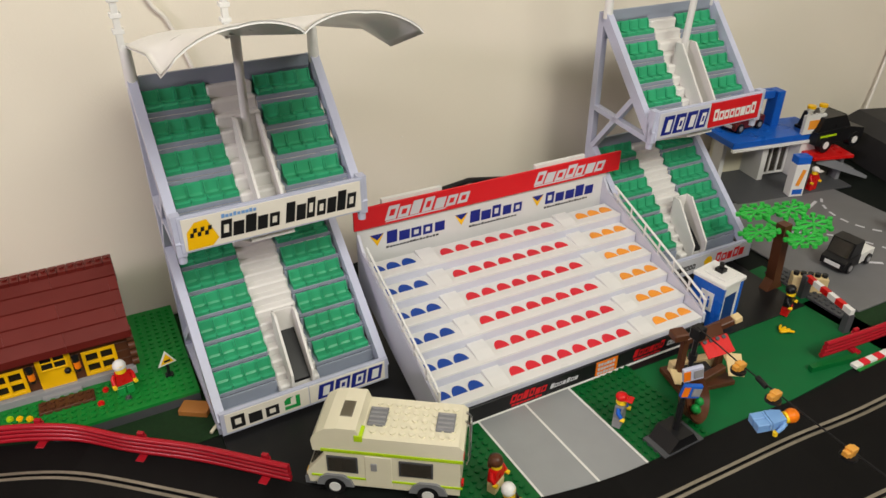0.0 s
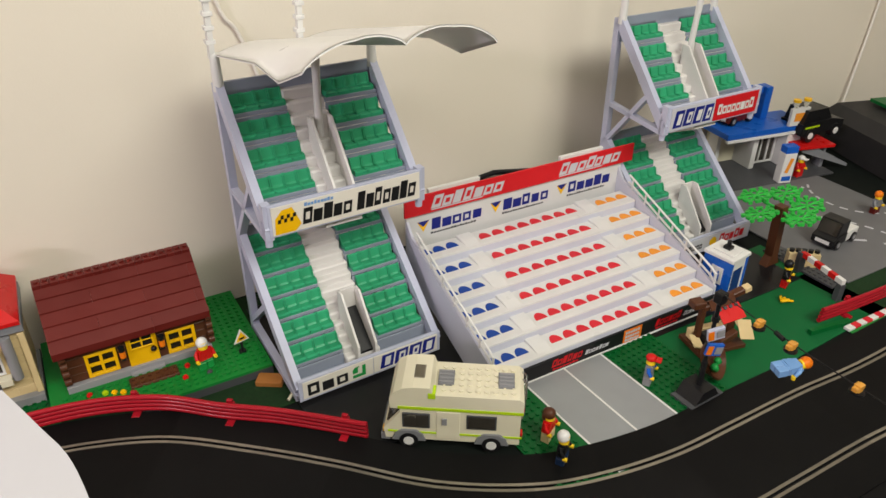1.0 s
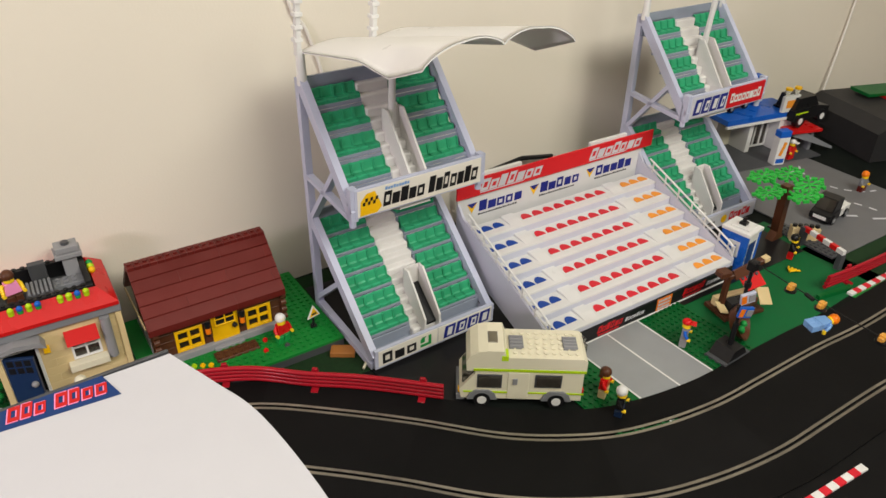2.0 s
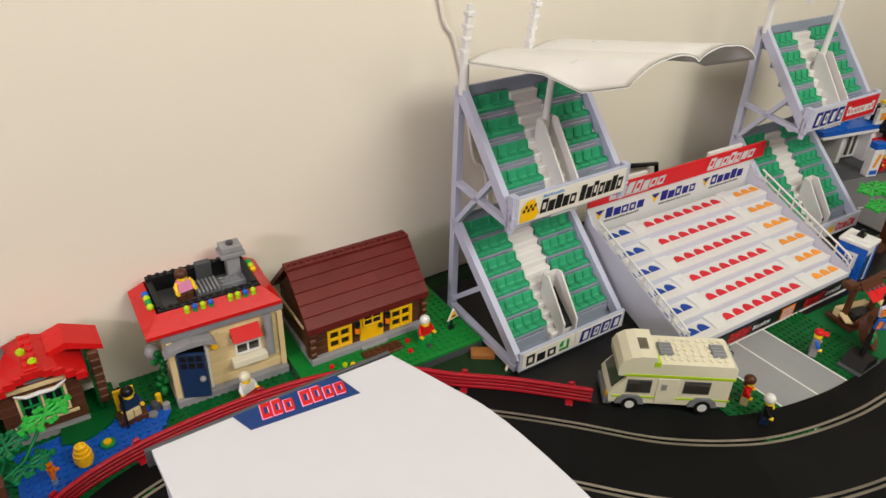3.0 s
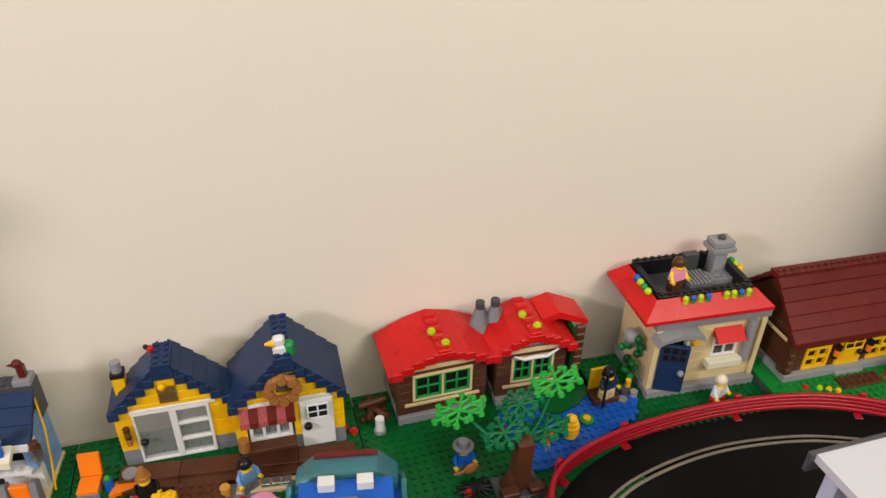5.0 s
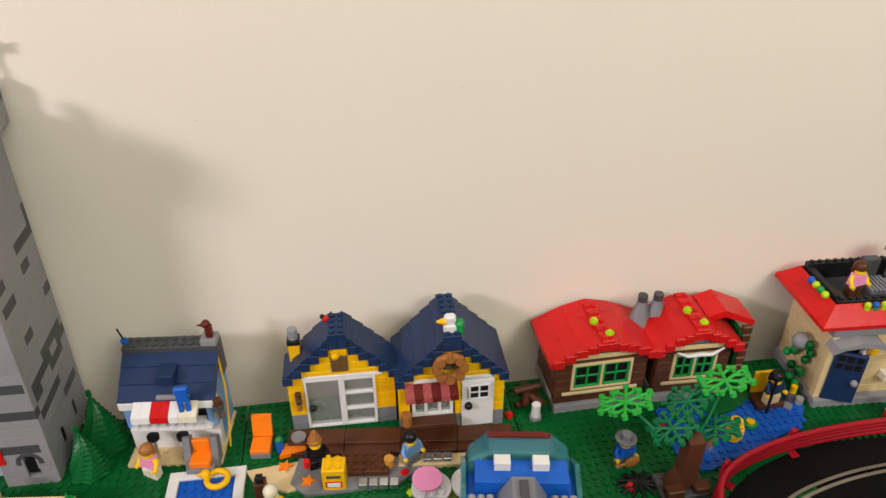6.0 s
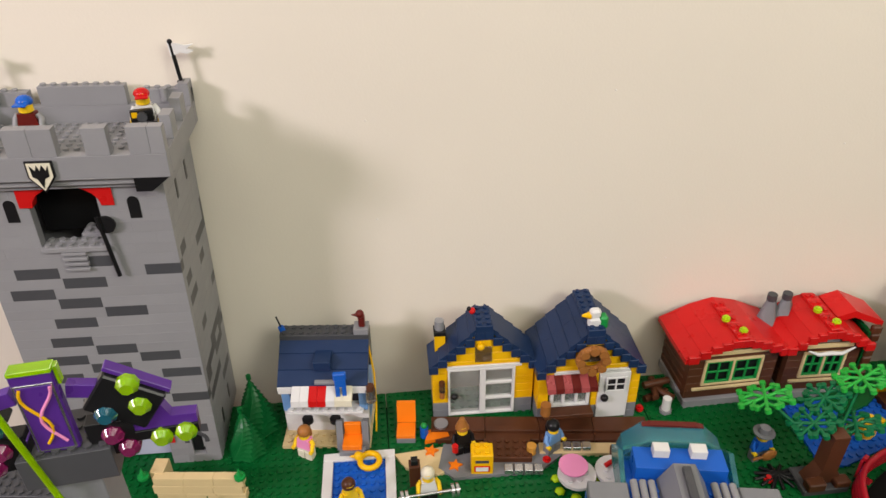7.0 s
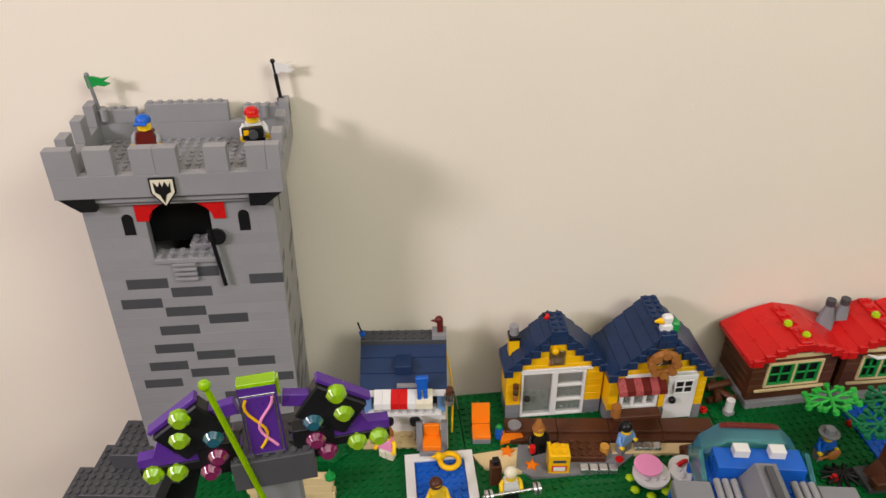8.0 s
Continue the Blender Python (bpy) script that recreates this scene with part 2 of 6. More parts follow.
def spline(pts, steps=8):
    """A smooth curve through points of the plan."""
    out = []
    P = [Vector(p) for p in pts]
    for i in range(len(P) - 1):
        a, b, c, d = P[max(i - 1, 0)], P[i], P[i + 1], P[min(i + 2, len(P) - 1)]
        for k in range(steps):
            t = k / steps
            out.append(0.5 * (2 * b + (c - a) * t + (2 * a - 5 * b + 4 * c - d) * t * t + (3 * b - a - 3 * c + d) * t ** 3))
    return out + [P[-1]]


def aside(line, d):
    """A curve of the plan moved sideways, to its right, by d."""
    out = []
    for i, p in enumerate(line):
        t = (line[min(i + 1, len(line) - 1)] - line[max(i - 1, 0)]).normalized()
        out.append(Vector((p.x + t.y * d, p.y - t.x * d, 0)))
    return out

# ---- the room and the layout board ----
def slab(name, x0, x1, y0, y1, z0, z1, mat, label, category="", at=None):
    ob = B().box(x0, x1, y0, y1, z0, z1, mat, 0).make(name, None, "", at)
    return tagged(ob, label, category or name.split("_")[0], "", "structure")


WALLTURN = -1.85
slab("wall_north", -3400, 3600, 0, 120, -750, 1750, WALLPAINT, "smooth cream painted wall behind the layout", "wall", pose(-0.731, 0.808, 0, 0, 0, WALLTURN))
slab("wall_west", -120, 0, -3200, 1000, -750, 1750, WALLPAINT, "plain cream painted side wall", "wall", pose(-3.2, 0, 0))
slab("wall_east", 0, 120, -3200, 900, -750, 1750, WALLPAINT, "plain cream painted side wall", "wall", pose(2.7, 0, 0))
slab("wall_south", -3300, 2800, -120, 0, -750, 1750, WALLPAINT, "plain cream painted wall", "wall", pose(0, -3.1, 0))
for x_, z_ in ((-0.731, 0.195), (-0.735, 0.292), (-0.30, 0.25), (-0.52, 0.31), (0.454, 0.155), (0.452, 0.128), (-0.45, 0.135)):
    tagged(B().ball(0, 0, 0, 1.1, CABLE, 8, 1, 0.35, 0.8).make("wall_mark", None, "", pose(x_, 0.8075 - 0.0323 * (x_ + 0.731), z_)), "tiny filled nail hole in the wall paint", "wall mark", "", "structure")
slab("ceiling", -3300, 2800, -3200, 1000, 1750, 1850, CEIL, "flat white ceiling", "ceiling")
slab("floor", -3300, 2800, -3200, 1000, -850, -750, FLOORM, "plain dull carpeted floor", "floor")
slab("ground", -1062, 1750, -500, 765, -30, -1.5, MAT, "dark board under the toy layout", "layout board")


def lying(name, x0, x1, y0, y1, z, mat, label, category, turn=0.0, thick=1.5):
    ob = B().box((x0 - x1) * 500, (x1 - x0) * 500, (y0 - y1) * 500, (y1 - y0) * 500, -thick, 0, mat, 0.3).make(name)
    ob.matrix_world = pose((x0 + x1) / 2, (y0 + y1) / 2, z, 0, 0, turn)
    return tagged(ob, label, category, "", "structure")


lying("ground_felt", 0.54, 0.83, 0.318, 0.50, 0.0, FELT, "smooth green felt mat beside the track", "mat")
lying("ground_grass", -0.18, 0.30, 0.55, 0.76, 0.0, GRASSMAT, "dark rough grass mat beside the fence", "grass mat")
lying("ground_grass_right", 0.80, 1.45, 0.30, 0.42, 0.0, GRASSMAT, "dark rough grass mat beside the road", "grass mat")


def baseplate(name, x0, y0, nx, ny, mat, label, z=0.0, turn=0.0, skip=()):
    """A studded plate with its corner at x0, y0; skip: rectangles of studs left off (i0, i1, j0, j1)."""
    b = B().box(0, nx * 8, 0, ny * 8, -1.4, 0, mat, 0.3)
    for j in range(ny):
        i = 0
        while i < nx:
            if not any(p <= i < q and r <= j < s for p, q, r, s in skip):
                b.studs(i * 8, 1, j * 8, 1, 0, mat)
            i += 1
    ob = b.make(name)
    ob.matrix_world = pose(x0, y0, z, 0, 0, turn)
    return tagged(ob, label, "baseplate", "green baseplates", "structure")


baseplate("ground_plate", -0.992, 0.535, 32, 31, PLATE, "dark green studded baseplate in front of the castle tower", 0.001)
baseplate("ground_plate", -0.735, 0.535, 32, 31, PLATE, "dark green studded baseplate under the beach houses", 0.001)
baseplate("ground_plate", -0.478, 0.56, 30, 27, PLATE, "dark green studded baseplate under the log houses", 0.001)
baseplate("ground_plate", -0.236, 0.648, 22, 15, PLATE, "dark green studded baseplate under the tan house", 0.0015, -2)
lot = baseplate("ground_lot", 0.302, 0.302, 30, 18, PLATE, "green studded baseplate with a grey parking lot", 0.001, 0, skip=((7, 21, 0, 18),))
B().box(60, 166, 1, 143, 0.0, 0.5, PARKGREY, 0.1).make("parking_lot", lot)
for n, x in enumerate((60, 112, 163)):
    B().box(x, x + 2.2, 1, 143, 0.5, 0.7, WHITE, 0).make("lot_line", lot)

# ---- slot-car track ----
SLOT = spline([(1.7, .262), (1.3, .262), (1.0, .266), (.7234, .2705), (.60, .281), (.5, .2865), (.424, .2915), (.347, .307), (.284, .331), (.211, .381), (.146, .450),
               (.088, .507), (.024, .5625), (-.04, .594), (-.094, .608), (-.16, .6135), (-.2256, .606), (-.278, .588), (-.322, .55), (-.345, .50), (-.35, .44), (-.33, .38),
               (-.28, .29), (-.2, .20), (-.05, .10), (.15, .01), (.4, -.07), (.7, -.09), (1.0, -.09)], 6)
SLOT = [Vector((p[0], p[1], 0)) for p in SLOT]


def ribbon(b, line, d0, d1, z0, z1, mat):
    """A flat strip along a curve, from d0 to d1 metres aside, z in millimetres."""
    i0, i1 = line
    L, R = aside(SLOT, d0)[i0:i1], aside(SLOT, d1)[i0:i1]
    line = L
    vs = [(p.x * 1000, p.y * 1000, z) for z in (z1, z0) for q in (L, R) for p in q]
    n = len(line)
    fs = []
    for i in range(n - 1):
        fs += [(i, i + 1, n + i + 1, n + i), (i, 2 * n + i, 2 * n + i + 1, i + 1), (n + i, n + i + 1, 3 * n + i + 1, 3 * n + i)]
    return b.add(vs, fs, mat)


def track_piece(line):
    b = B()
    z = 3.0
    ribbon(b, line, -0.0016, -0.0764, -1.0, z, TRACK)
    ob = b.make("track_piece")
    for d0, d1 in ((0.0385, 0.0016), (-0.0796, -0.1165)):
        ribbon(B(), line, d0, d1, -1.0, z, TRACK).make("shoulder", ob)
    tagged(ob, "black plastic slot-car track piece with two lanes", "track", "track pieces", "structure")
    for d in (0.0, -0.078):
        s = B()
        ribbon(s, line, d + 0.0016, d - 0.0016, -1.0, 0.2, BLACK)
        s.make("slot", ob)
        for e in (1, -1):
            r = B()
            ribbon(r, line, d + e * 0.0016 + (0.0030 if e > 0 else 0), d + e * 0.0016 - (0 if e > 0 else 0.0030), z - 0.5, z + 0.3, RAIL)
            r.make("rail", ob)
    return ob


for i in range(0, len(SLOT) - 1, 12):
    track_piece((i, min(i + 13, len(SLOT))))

lying("ground_apron", 0.36, 1.5, 0.085, 0.20, 0.0012, TRACK, "black track border plate inside the bend", "track border")

# ---- red fence along the bend ----
def fence(name, pts, label, post_every=9):
    line = [Vector((p[0], p[1], 0)) for p in spline(pts, 6)]
    f = thing(name, Matrix(), label, "fence", "red track fences")
    for z, off in ((7, 0.0), (12.5, 0.6), (18, 1.2), (23, 1.8)):
        c = aside(line, off * 0.001)
        B().tube([(p.x * 1000, p.y * 1000, z) for p in c], 2.8, FENCERED, 8).make("rail", f)
    for i in range(4, len(line), post_every):
        p = line[i]
        t = (line[min(i + 1, len(line) - 1)] - line[i - 1]).normalized()
        a = math.degrees(math.atan2(t.y, t.x))
        B().at(p.x * 1000, p.y * 1000, 0, 0, 0, a).box(-4, 4, 2, 4.4, 0, 24, FENCERED).box(-4, 4, -9, 4, 0.2, 3.6, FENCERED).box(-3, 3, 0.5, 4, 24, 27.5, FENCERED).make("post", f)
    return f


fence("track_fence", [(-.352, .54), (-.343, .585), (-.322, .617), (-.278, .637), (-.2167, .648), (-.1289, .650), (-.04, .637), (.028, .606), (.0756, .563), (.1252, .522), (.186, .462)],
      "glossy red plastic fence with four rails round the track bend")
fence("track_fence", [(.725, .343), (.80, .334), (.90, .327), (1.05, .322)], "short glossy red plastic fence beside the straight track", 8)

# ---- bridge with a white roof over the track ----
br = thing("track_bridge", Matrix(), "white bridge roof on lavender legs over the track", "bridge")
edge = spline([(-74, 448), (-58, 400), (-46, 360), (-41, 300), (-42, 240), (-50, 170)], 5)
poly = [(-250, 452)] + [(p[0], p[1]) for p in edge] + [(-250, 170)]
B().prism(poly, 194, 200, "xy", PAPER).make("roof", br, "flat white roof board with a curved end")
B().box(-254, -74, 450.5, 453.5, 186, 200.8, DARK).make("rim", br, "dark green-grey rear rim")
for x, y in ((-239, 438), (-90, 425), (-235, 190), (-75, 190)):
    B().box(x - 9, x + 9, y - 5, y + 5, 0, 194, STANDGREY, 1).make("leg", br)
sticker = B().prism([(-197, 451.2), (-120, 450.2), (-114, 424.5), (-191, 432.5)], 200.2, 200.6, "xy", BANNERBLUE).make("sign", br, "dark blue sponsor sticker")


def word(parent, x0, y0, w, h, n, mat, put, slant=0.2, seed=1):
    """A row of plain slanted bars in the place of a brand name, each a part. put(x, y) gives the place."""
    r = random.Random(seed)
    step = w / n
    for i in range(n):
        a = x0 + i * step
        t = h * (1.0 if i == 0 or r.random() < 0.25 else 0.78)
        wd = step * r.choice((0.88, 0.84, 0.78))
        quad = [(a, y0), (a + wd, y0), (a + wd + t * slant, y0 + t), (a + t * slant, y0 + t)]
        if wd > 4 and r.random() < 0.6:
            # an open block: the same outline with a slanted hole
            p, q = wd * 0.27, t * 0.27
            ins = [(a + p + q * slant, y0 + q), (a + wd - p + q * slant, y0 + q), (a + wd - p + (t - q) * slant, y0 + t - q), (a + p + (t - q) * slant, y0 + t - q)]
            B().add([put(*c) for c in quad + ins], [(0, 1, 5, 4), (1, 2, 6, 5), (2, 3, 7, 6), (3, 0, 4, 7)], mat).make("print_bar", parent)
        else:
            B().add([put(*c) for c in quad], [(0, 1, 2, 3)], mat).make("print_bar", parent)


def patch(parent, pts, mat, put, name="emblem"):
    """A flat printed shape."""
    return B().add([put(*p) for p in pts], [list(range(len(pts)))], mat).make(name, parent)


SA, SB_ = Vector((-191, 432.5, 200.9)), Vector((77, -8.0, 0)).normalized()
SC = Vector((8.0, 77, 0)).normalized()
for z_, m_, e_ in ((-0.15, PINK, 0.0), (0.0, RED, 0.9)):
    for x_, w_, n_ in ((9, 24, 3), (37, 33, 4)):
        word(sticker, x_ + e_, 4.6 + e_, w_, 16 - 2 * e_, n_, m_, lambda x, y: SA + SB_ * x + SC * y + Vector((0, 0, z_)), 0.1, 3)

# ---- two-storey grandstands ----
def grandstand(at, label, canopy, signs):
    g = thing("grandstand", at, label, "grandstand", "green seat grandstands")

    def side(x0, x1):
        def bar(p, q, w):
            (y0, z0), (y1, z1) = p, q
            d = Vector((y1 - y0, z1 - z0)).normalized() * (w / 2)
            n = (-d.y, d.x)
            return [(y0 + n[0], z0 + n[1]), (y1 + n[0], z1 + n[1]), (y1 - n[0], z1 - n[1]), (y0 - n[0], z0 - n[1])]
        for nm, p, q, w in (("rear_post", (136, 0), (140, 297), 9), ("slope_rail", (3, 16), (134, 132), 13), ("slope_rail", (36, 184), (138, 296), 13), ("brace", (136, 186), (38, 178), 6),
                            ("brace", (136, 132), (72, 214), 6), ("brace", (136, 22), (78, 74), 6), ("brace", (136, 14), (4, 5), 8), ("front_post", (37, 176), (37, 213), 9)):
            B().prism(bar(p, q, w), x0, x1, "yz", STANDGREY).make(nm, g)
        B().cone((x0 + x1) / 2, 38, 168, 3.6, 4.8, 26, STANDGREY, 10).make("front_foot", g)

    side(-5, 3)
    side(157, 165)

    def seat_row(y, z, x0, n):
        for i in range(n):
            xs = x0 + i * 13.4
            key = "seat"
            if key not in BRICKS:
                b = B()
                prof = [(-1.5, 0), (-1.5, 4.0), (0.6, 5.4), (8.6, 4.4), (10.2, 6.4), (12.2, 16.2), (13.4, 17.2), (14.4, 16.2), (12.8, 3.0), (11.6, 0)]
                b.prism(prof, 0.9, 11.9, "yz", SEATGREEN)
                side_ = [(-1.6, 0), (-1.6, 5.0), (0.8, 6.6), (8.0, 5.8), (10.6, 16.0), (13.4, 18.0), (15.2, 16.2), (13.0, 0)]
                b.prism(side_, 0, 1.3, "yz", SEATGREEN).prism(side_, 11.7, 13.0, "yz", SEATGREEN)
                BRICKS[key] = b.mesh("seat")
            ob = new("seat", BRICKS[key])
            ob.parent = g
            ob.matrix_basis = Matrix.Translation(Vector((xs, y, z)) * 0.001) @ Matrix.Diagonal((1, 1, 0.84, 1))

    def storey(y0, z0, rows, dy, dz, first):
        for r in range(rows):
            y, z = y0 + r * dy, z0 + r * dz
            B().box(3, 57.5, y, y + dy + 0.1, z - 4, z, STANDFLOOR).make("terrace", g)
            B().box(97.5, 157, y, y + dy + 0.1, z - 4, z, STANDFLOOR).make("terrace", g)
            B().box(3, 57.5, y + dy - 2, y + dy, z, z + dz - 4, STANDFLOOR).make("riser", g)
            B().box(97.5, 157, y + dy - 2, y + dy, z, z + dz - 4, STANDFLOOR).make("riser", g)
            if r >= first:
                seat_row(y + dy - 16.5, z, 4.2, 4)
                seat_row(y + dy - 16.5, z, 100.5, 4)
            for h in (0, 1):
                ys, zs = y + h * dy / 2, z + h * dz / 2
                B().box(57.5, 97.5, ys, ys + dy / 2 + 6, zs - 11, zs + 1.5, STAIRWHITE, 1.4).make("step", g)

    storey(4, 14, 7, 18.6, 17.2, 1)
    storey(36, 186, 5, 20.0, 21.4, 1)
    B().box(-2, 162, 134, 137, 268, 299, STANDFLOOR).make("back_panel", g)
    B().box(-2, 162, 132, 135, 118, 144, STANDFLOOR).make("back_panel", g)

    def vomitory(y0, z0, y1, z1, h):
        for x in (68, 88):
            B().prism([(y0, z0), (y1, z1), (y1, z1 + h), (y1 - 10, z1 + h), (y0, z0 + h * 0.8)], x, x + 2.4, "yz", STAIRWHITE).make("aisle_wall", g)
        B().box(68, 90.4, y1 - 2, y1, z1 + 1, z1 + h, STAIRWHITE).make("aisle_back", g)

    vomitory(6, 15, 52, 55, 30)
    vomitory(38, 188, 92, 237, 29)
    # Black slab laid over the steps to paint the aisle's deep shade.
    B().prism([(12, 25), (50, 58), (50, 61), (12, 28)], 70.6, 87.8, "yz", BLACK).make("aisle_opening", g, "black slab standing in for the shade between the aisle walls")
    B().prism([(40, 170), (92, 146), (100, 152), (50, 188)], 58, 97, "yz", STAIRWHITE).make("stair_soffit", g)
    # front sign boards
    B().box(-3, 163, -2.5, 1.5, 4, 30, STANDGREY).make("front_board", g)
    B().box(-1, 161, 31.5, 35.5, 179, 212, STANDGREY).make("front_board", g)
    signs(g)
    if canopy:
        n, m = 48, 26
        vs, top = [], []

        def z_at(u, v):
            arc = abs(math.sin(math.pi * 2 * u)) ** 0.75
            mid = max(0.0, 1 - abs(u - 0.5) / 0.25)
            flap = max(0.0, 1 - min(u, 1 - u) / 0.13) * max(0.0, 1 - abs(v - 0.77) / 0.23)
            return 324 + 42 * v + (8 + 9 * v) * arc + 9 * v * mid - 11 * flap

        def y_at(u, v):
            return 133 - 221 * v
        for th in (0, 1.8):
            for i in range(n + 1):
                for j in range(m + 1):
                    u, v = i / n, j / m
                    vs.append((161 * u, y_at(u, v), z_at(u, v) + th))
        q = (n + 1) * (m + 1)
        fs = []
        for i in range(n):
            for j in range(m):
                a = i * (m + 1) + j
                fs += [(a, a + 1, a + m + 2, a + m + 1), (q + a, q + a + m + 1, q + a + m + 2, q + a + 1)]
        for i in range(n):
            for j in (0, m):
                a = i * (m + 1) + j
                fs.append((a, a + m + 1, q + a + m + 1, q + a))
        for j in range(m):
            for i in (0, n):
                a = i * (m + 1) + j
                fs.append((a, a + 1, q + a + 1, q + a))
        B().add(vs, fs, WHITE, True).make("canopy", g, "curved white plastic canopy")
    for x in (-1, 161):
        B().cone(x, 134, 291, 5.5, 4.6, 36, WHITE, 12).make("mast_base", g)
    for x in (-3, 84):
        b = B().prism([(131, 322), (139, 322), (129, 386), (124, 386)], x - 2.5, x + 2.5, "yz", WHITE)
        for k in range(4):
            b.box(x - 4.4, x + 4.4, 129 - k * 2.0, 138 - k * 2.0, 336 + k * 13, 340 + k * 13, WHITE)
        b.make("mast", g)
    B().tube([(79, 90, 245), (79, 87, 300), (79, 85, 337)], [4.2, 3.8, 4.4], WHITE, 12).make("pole", g, "white canopy pole")
    return g


def flat(y):
    return lambda x, z: (x, y, z)


def signs_one(g):
    lo, up = flat(-3.6), flat(30.2)
    a = B().box(1, 80, -3.3, -2.4, 7, 28, PAPERCREAM, 0).make("sign", g, "cream sponsor sign with a black print")
    word(a, 6, 9.5, 48, 15, 3, BLACK, lo, 0.0, 5)
    patch(a, ((56, 10), (71, 10), (71, 24), (67, 24), (67, 14), (56, 14)), GREEN, lo)
    patch(a, ((56, 16), (62, 16), (62, 22), (65, 24), (59, 24), (56, 21)), GREEN, lo)
    a = B().box(81, 159, -3.3, -2.4, 7, 28, PAPERCREAM, 0).make("sign", g, "cream sponsor sign with dark blue squares")
    for i in range(4):
        x = 88 + i * 17
        patch(a, ((x, 9), (x + 15, 9), (x + 18, 26), (x + 3, 26)), INK, lo, "print_block")
        word(a, x + 5, 12, 8.5, 11, 1, WHITE, flat(-3.9), 0.18, 20 + i)
    a = B().box(2, 158, 30.6, 31.6, 181, 210, PAPERCREAM, 0).make("sign", g, "cream banner with a yellow emblem and black italic print")
    patch(a, ((4, 182), (24, 182), (30, 188), (22, 207), (12, 206), (5, 198)), YELLOW, up)
    for i in range(3):
        for j in range(2):
            x, z = 7 + i * 6 + j * 3, 193 + j * 4
            patch(a, ((x, z), (x + 3, z), (x + 3.6, z + 4), (x + 0.6, z + 4)), BLACK, flat(29.9), "print_block")
    word(a, 31, 186, 52, 16.5, 5, BLACK, up, 0.15, 8)
    word(a, 87, 186, 66, 19, 7, BLACK, up, 0.15, 9)
    word(a, 34, 204.5, 30, 3.6, 9, LIGHTBLUE, up, 0.1, 11)


def signs_two(g):
    lo, up = flat(-3.6), flat(30.2)
    a = B().box(1, 159, -3.3, -2.4, 7, 28, PAPER, 0).make("sign", g, "white sponsor sign with black and red print")
    word(a, 8, 12, 60, 9, 11, BLACK, lo, 0.0, 15)
    patch(a, [(88 + 7 * math.cos(k * math.pi / 5), 17 + 7 * math.sin(k * math.pi / 5)) for k in range(10)], YELLOW, lo)
    word(a, 100, 11, 50, 14, 5, BANNERRED, lo, 0.1, 16)
    a = B().box(2, 77, 30.6, 31.6, 181, 210, PAPER, 0).make("sign", g, "white sponsor sign with dark blue squares")
    for i in range(4):
        x = 6 + i * 17
        patch(a, ((x, 184), (x + 15, 184), (x + 18, 206), (x + 3, 206)), INK, up, "print_block")
        word(a, x + 5.5, 187.5, 8.5, 14, 1, WHITE, flat(29.9), 0.18, 30 + i)
    a = B().box(78, 158, 30.6, 31.6, 181, 210, BANNERRED, 0).make("sign", g, "red sponsor sign with white print")
    word(a, 84, 188, 68, 14, 8, WHITE, up, 0.0, 18)


grandstand(pose(0.1526, 0.5431, 0.0007, 0, 0, -0.9), "lavender grey two-storey grandstand with green seats and a white canopy", True, signs_one)
grandstand(pose(0.660, 0.5275, 0.004, 0, 0, -2.6), "lavender grey two-storey grandstand with green seats beside the tiered stand", False, signs_two)
slab("ground_stand", -15, 640, -100, 185, -1.4, 0.6, BLACK, "glossy black base plate under the stands", "base plate", pose(0.165, 0.548, 0, 0, 0, -3))

# ---- white tiered stand ----
ws = thing("tiered_stand", pose(0.3285, 0.4587, 0.0006, 0, 0, -2.7), "white tiered stand with blue, red and orange seats", "grandstand")
WW, ROWS, DY, DZ, Z0 = 316, 6, 29.5, 11.2, 27
for r in range(ROWS):
    y, z = r * DY - 9, Z0 + r * DZ
    B().box(0, WW, y, y + DY + 2, z - 2.4, z, TIERWHITE).make("tread", ws)
    B().box(0, WW, y - 0.1, y + 1.6, z - DZ if r else 18, z - 2.4, TIERRISER).make("riser", ws)
    for kind, x0, n, mat, step in (("blue", 6.8, 3, SEATBLUE, 17.6), ("red", 88, 8, SEATRED, 18.8), ("orange", 269, 3, SEATORANGE, 17.5)):
        for i in range(n):
            key = "disc_" + kind
            if key not in BRICKS:
                arc = [(7.6 * math.cos(math.pi * k / 10), 11.5 * math.sin(math.pi * k / 10)) for k in range(11)]
                BRICKS[key] = B().prism(arc, 0, 0.7, "xy", mat).mesh("seat")
            ob = new("seat", BRICKS[key])
            ob.parent = ws
            ob.matrix_basis = Matrix.Translation(Vector((x0 + i * step, y + 12.0, z + 0.05)) * 0.001)
    for x in (56, 236):
        B().prism([(y + 4, z), (y + DY, z), (y + DY, z + DZ * 0.30), (y + 16, z + DZ * 0.22)], x, x + 19, "yz", TIERWHITE).make("half_step", ws)
banner = B().box(-2, WW + 2, -12, -9.2, 1, 20, BLACK).make("front_banner", ws, "black printed banner with red and white bars")
for x in (70, 220):
    word(banner, x, 8, 42, 10, 6, BANNERRED, flat(-12.3), 0.25, int(x))
    word(banner, x + 2, 3.4, 36, 3, 8, BANNERRED, flat(-12.3), 0.1, int(x) + 1)
    word(banner, x + 46, 8, 34, 6, 7, PAPER, flat(-12.3), 0.3, int(x) + 2)
poster = B().box(172, 199, -12.5, -12, 2, 19.4, ORANGE, 0).make("poster", ws, "orange poster with pale rows of bars")
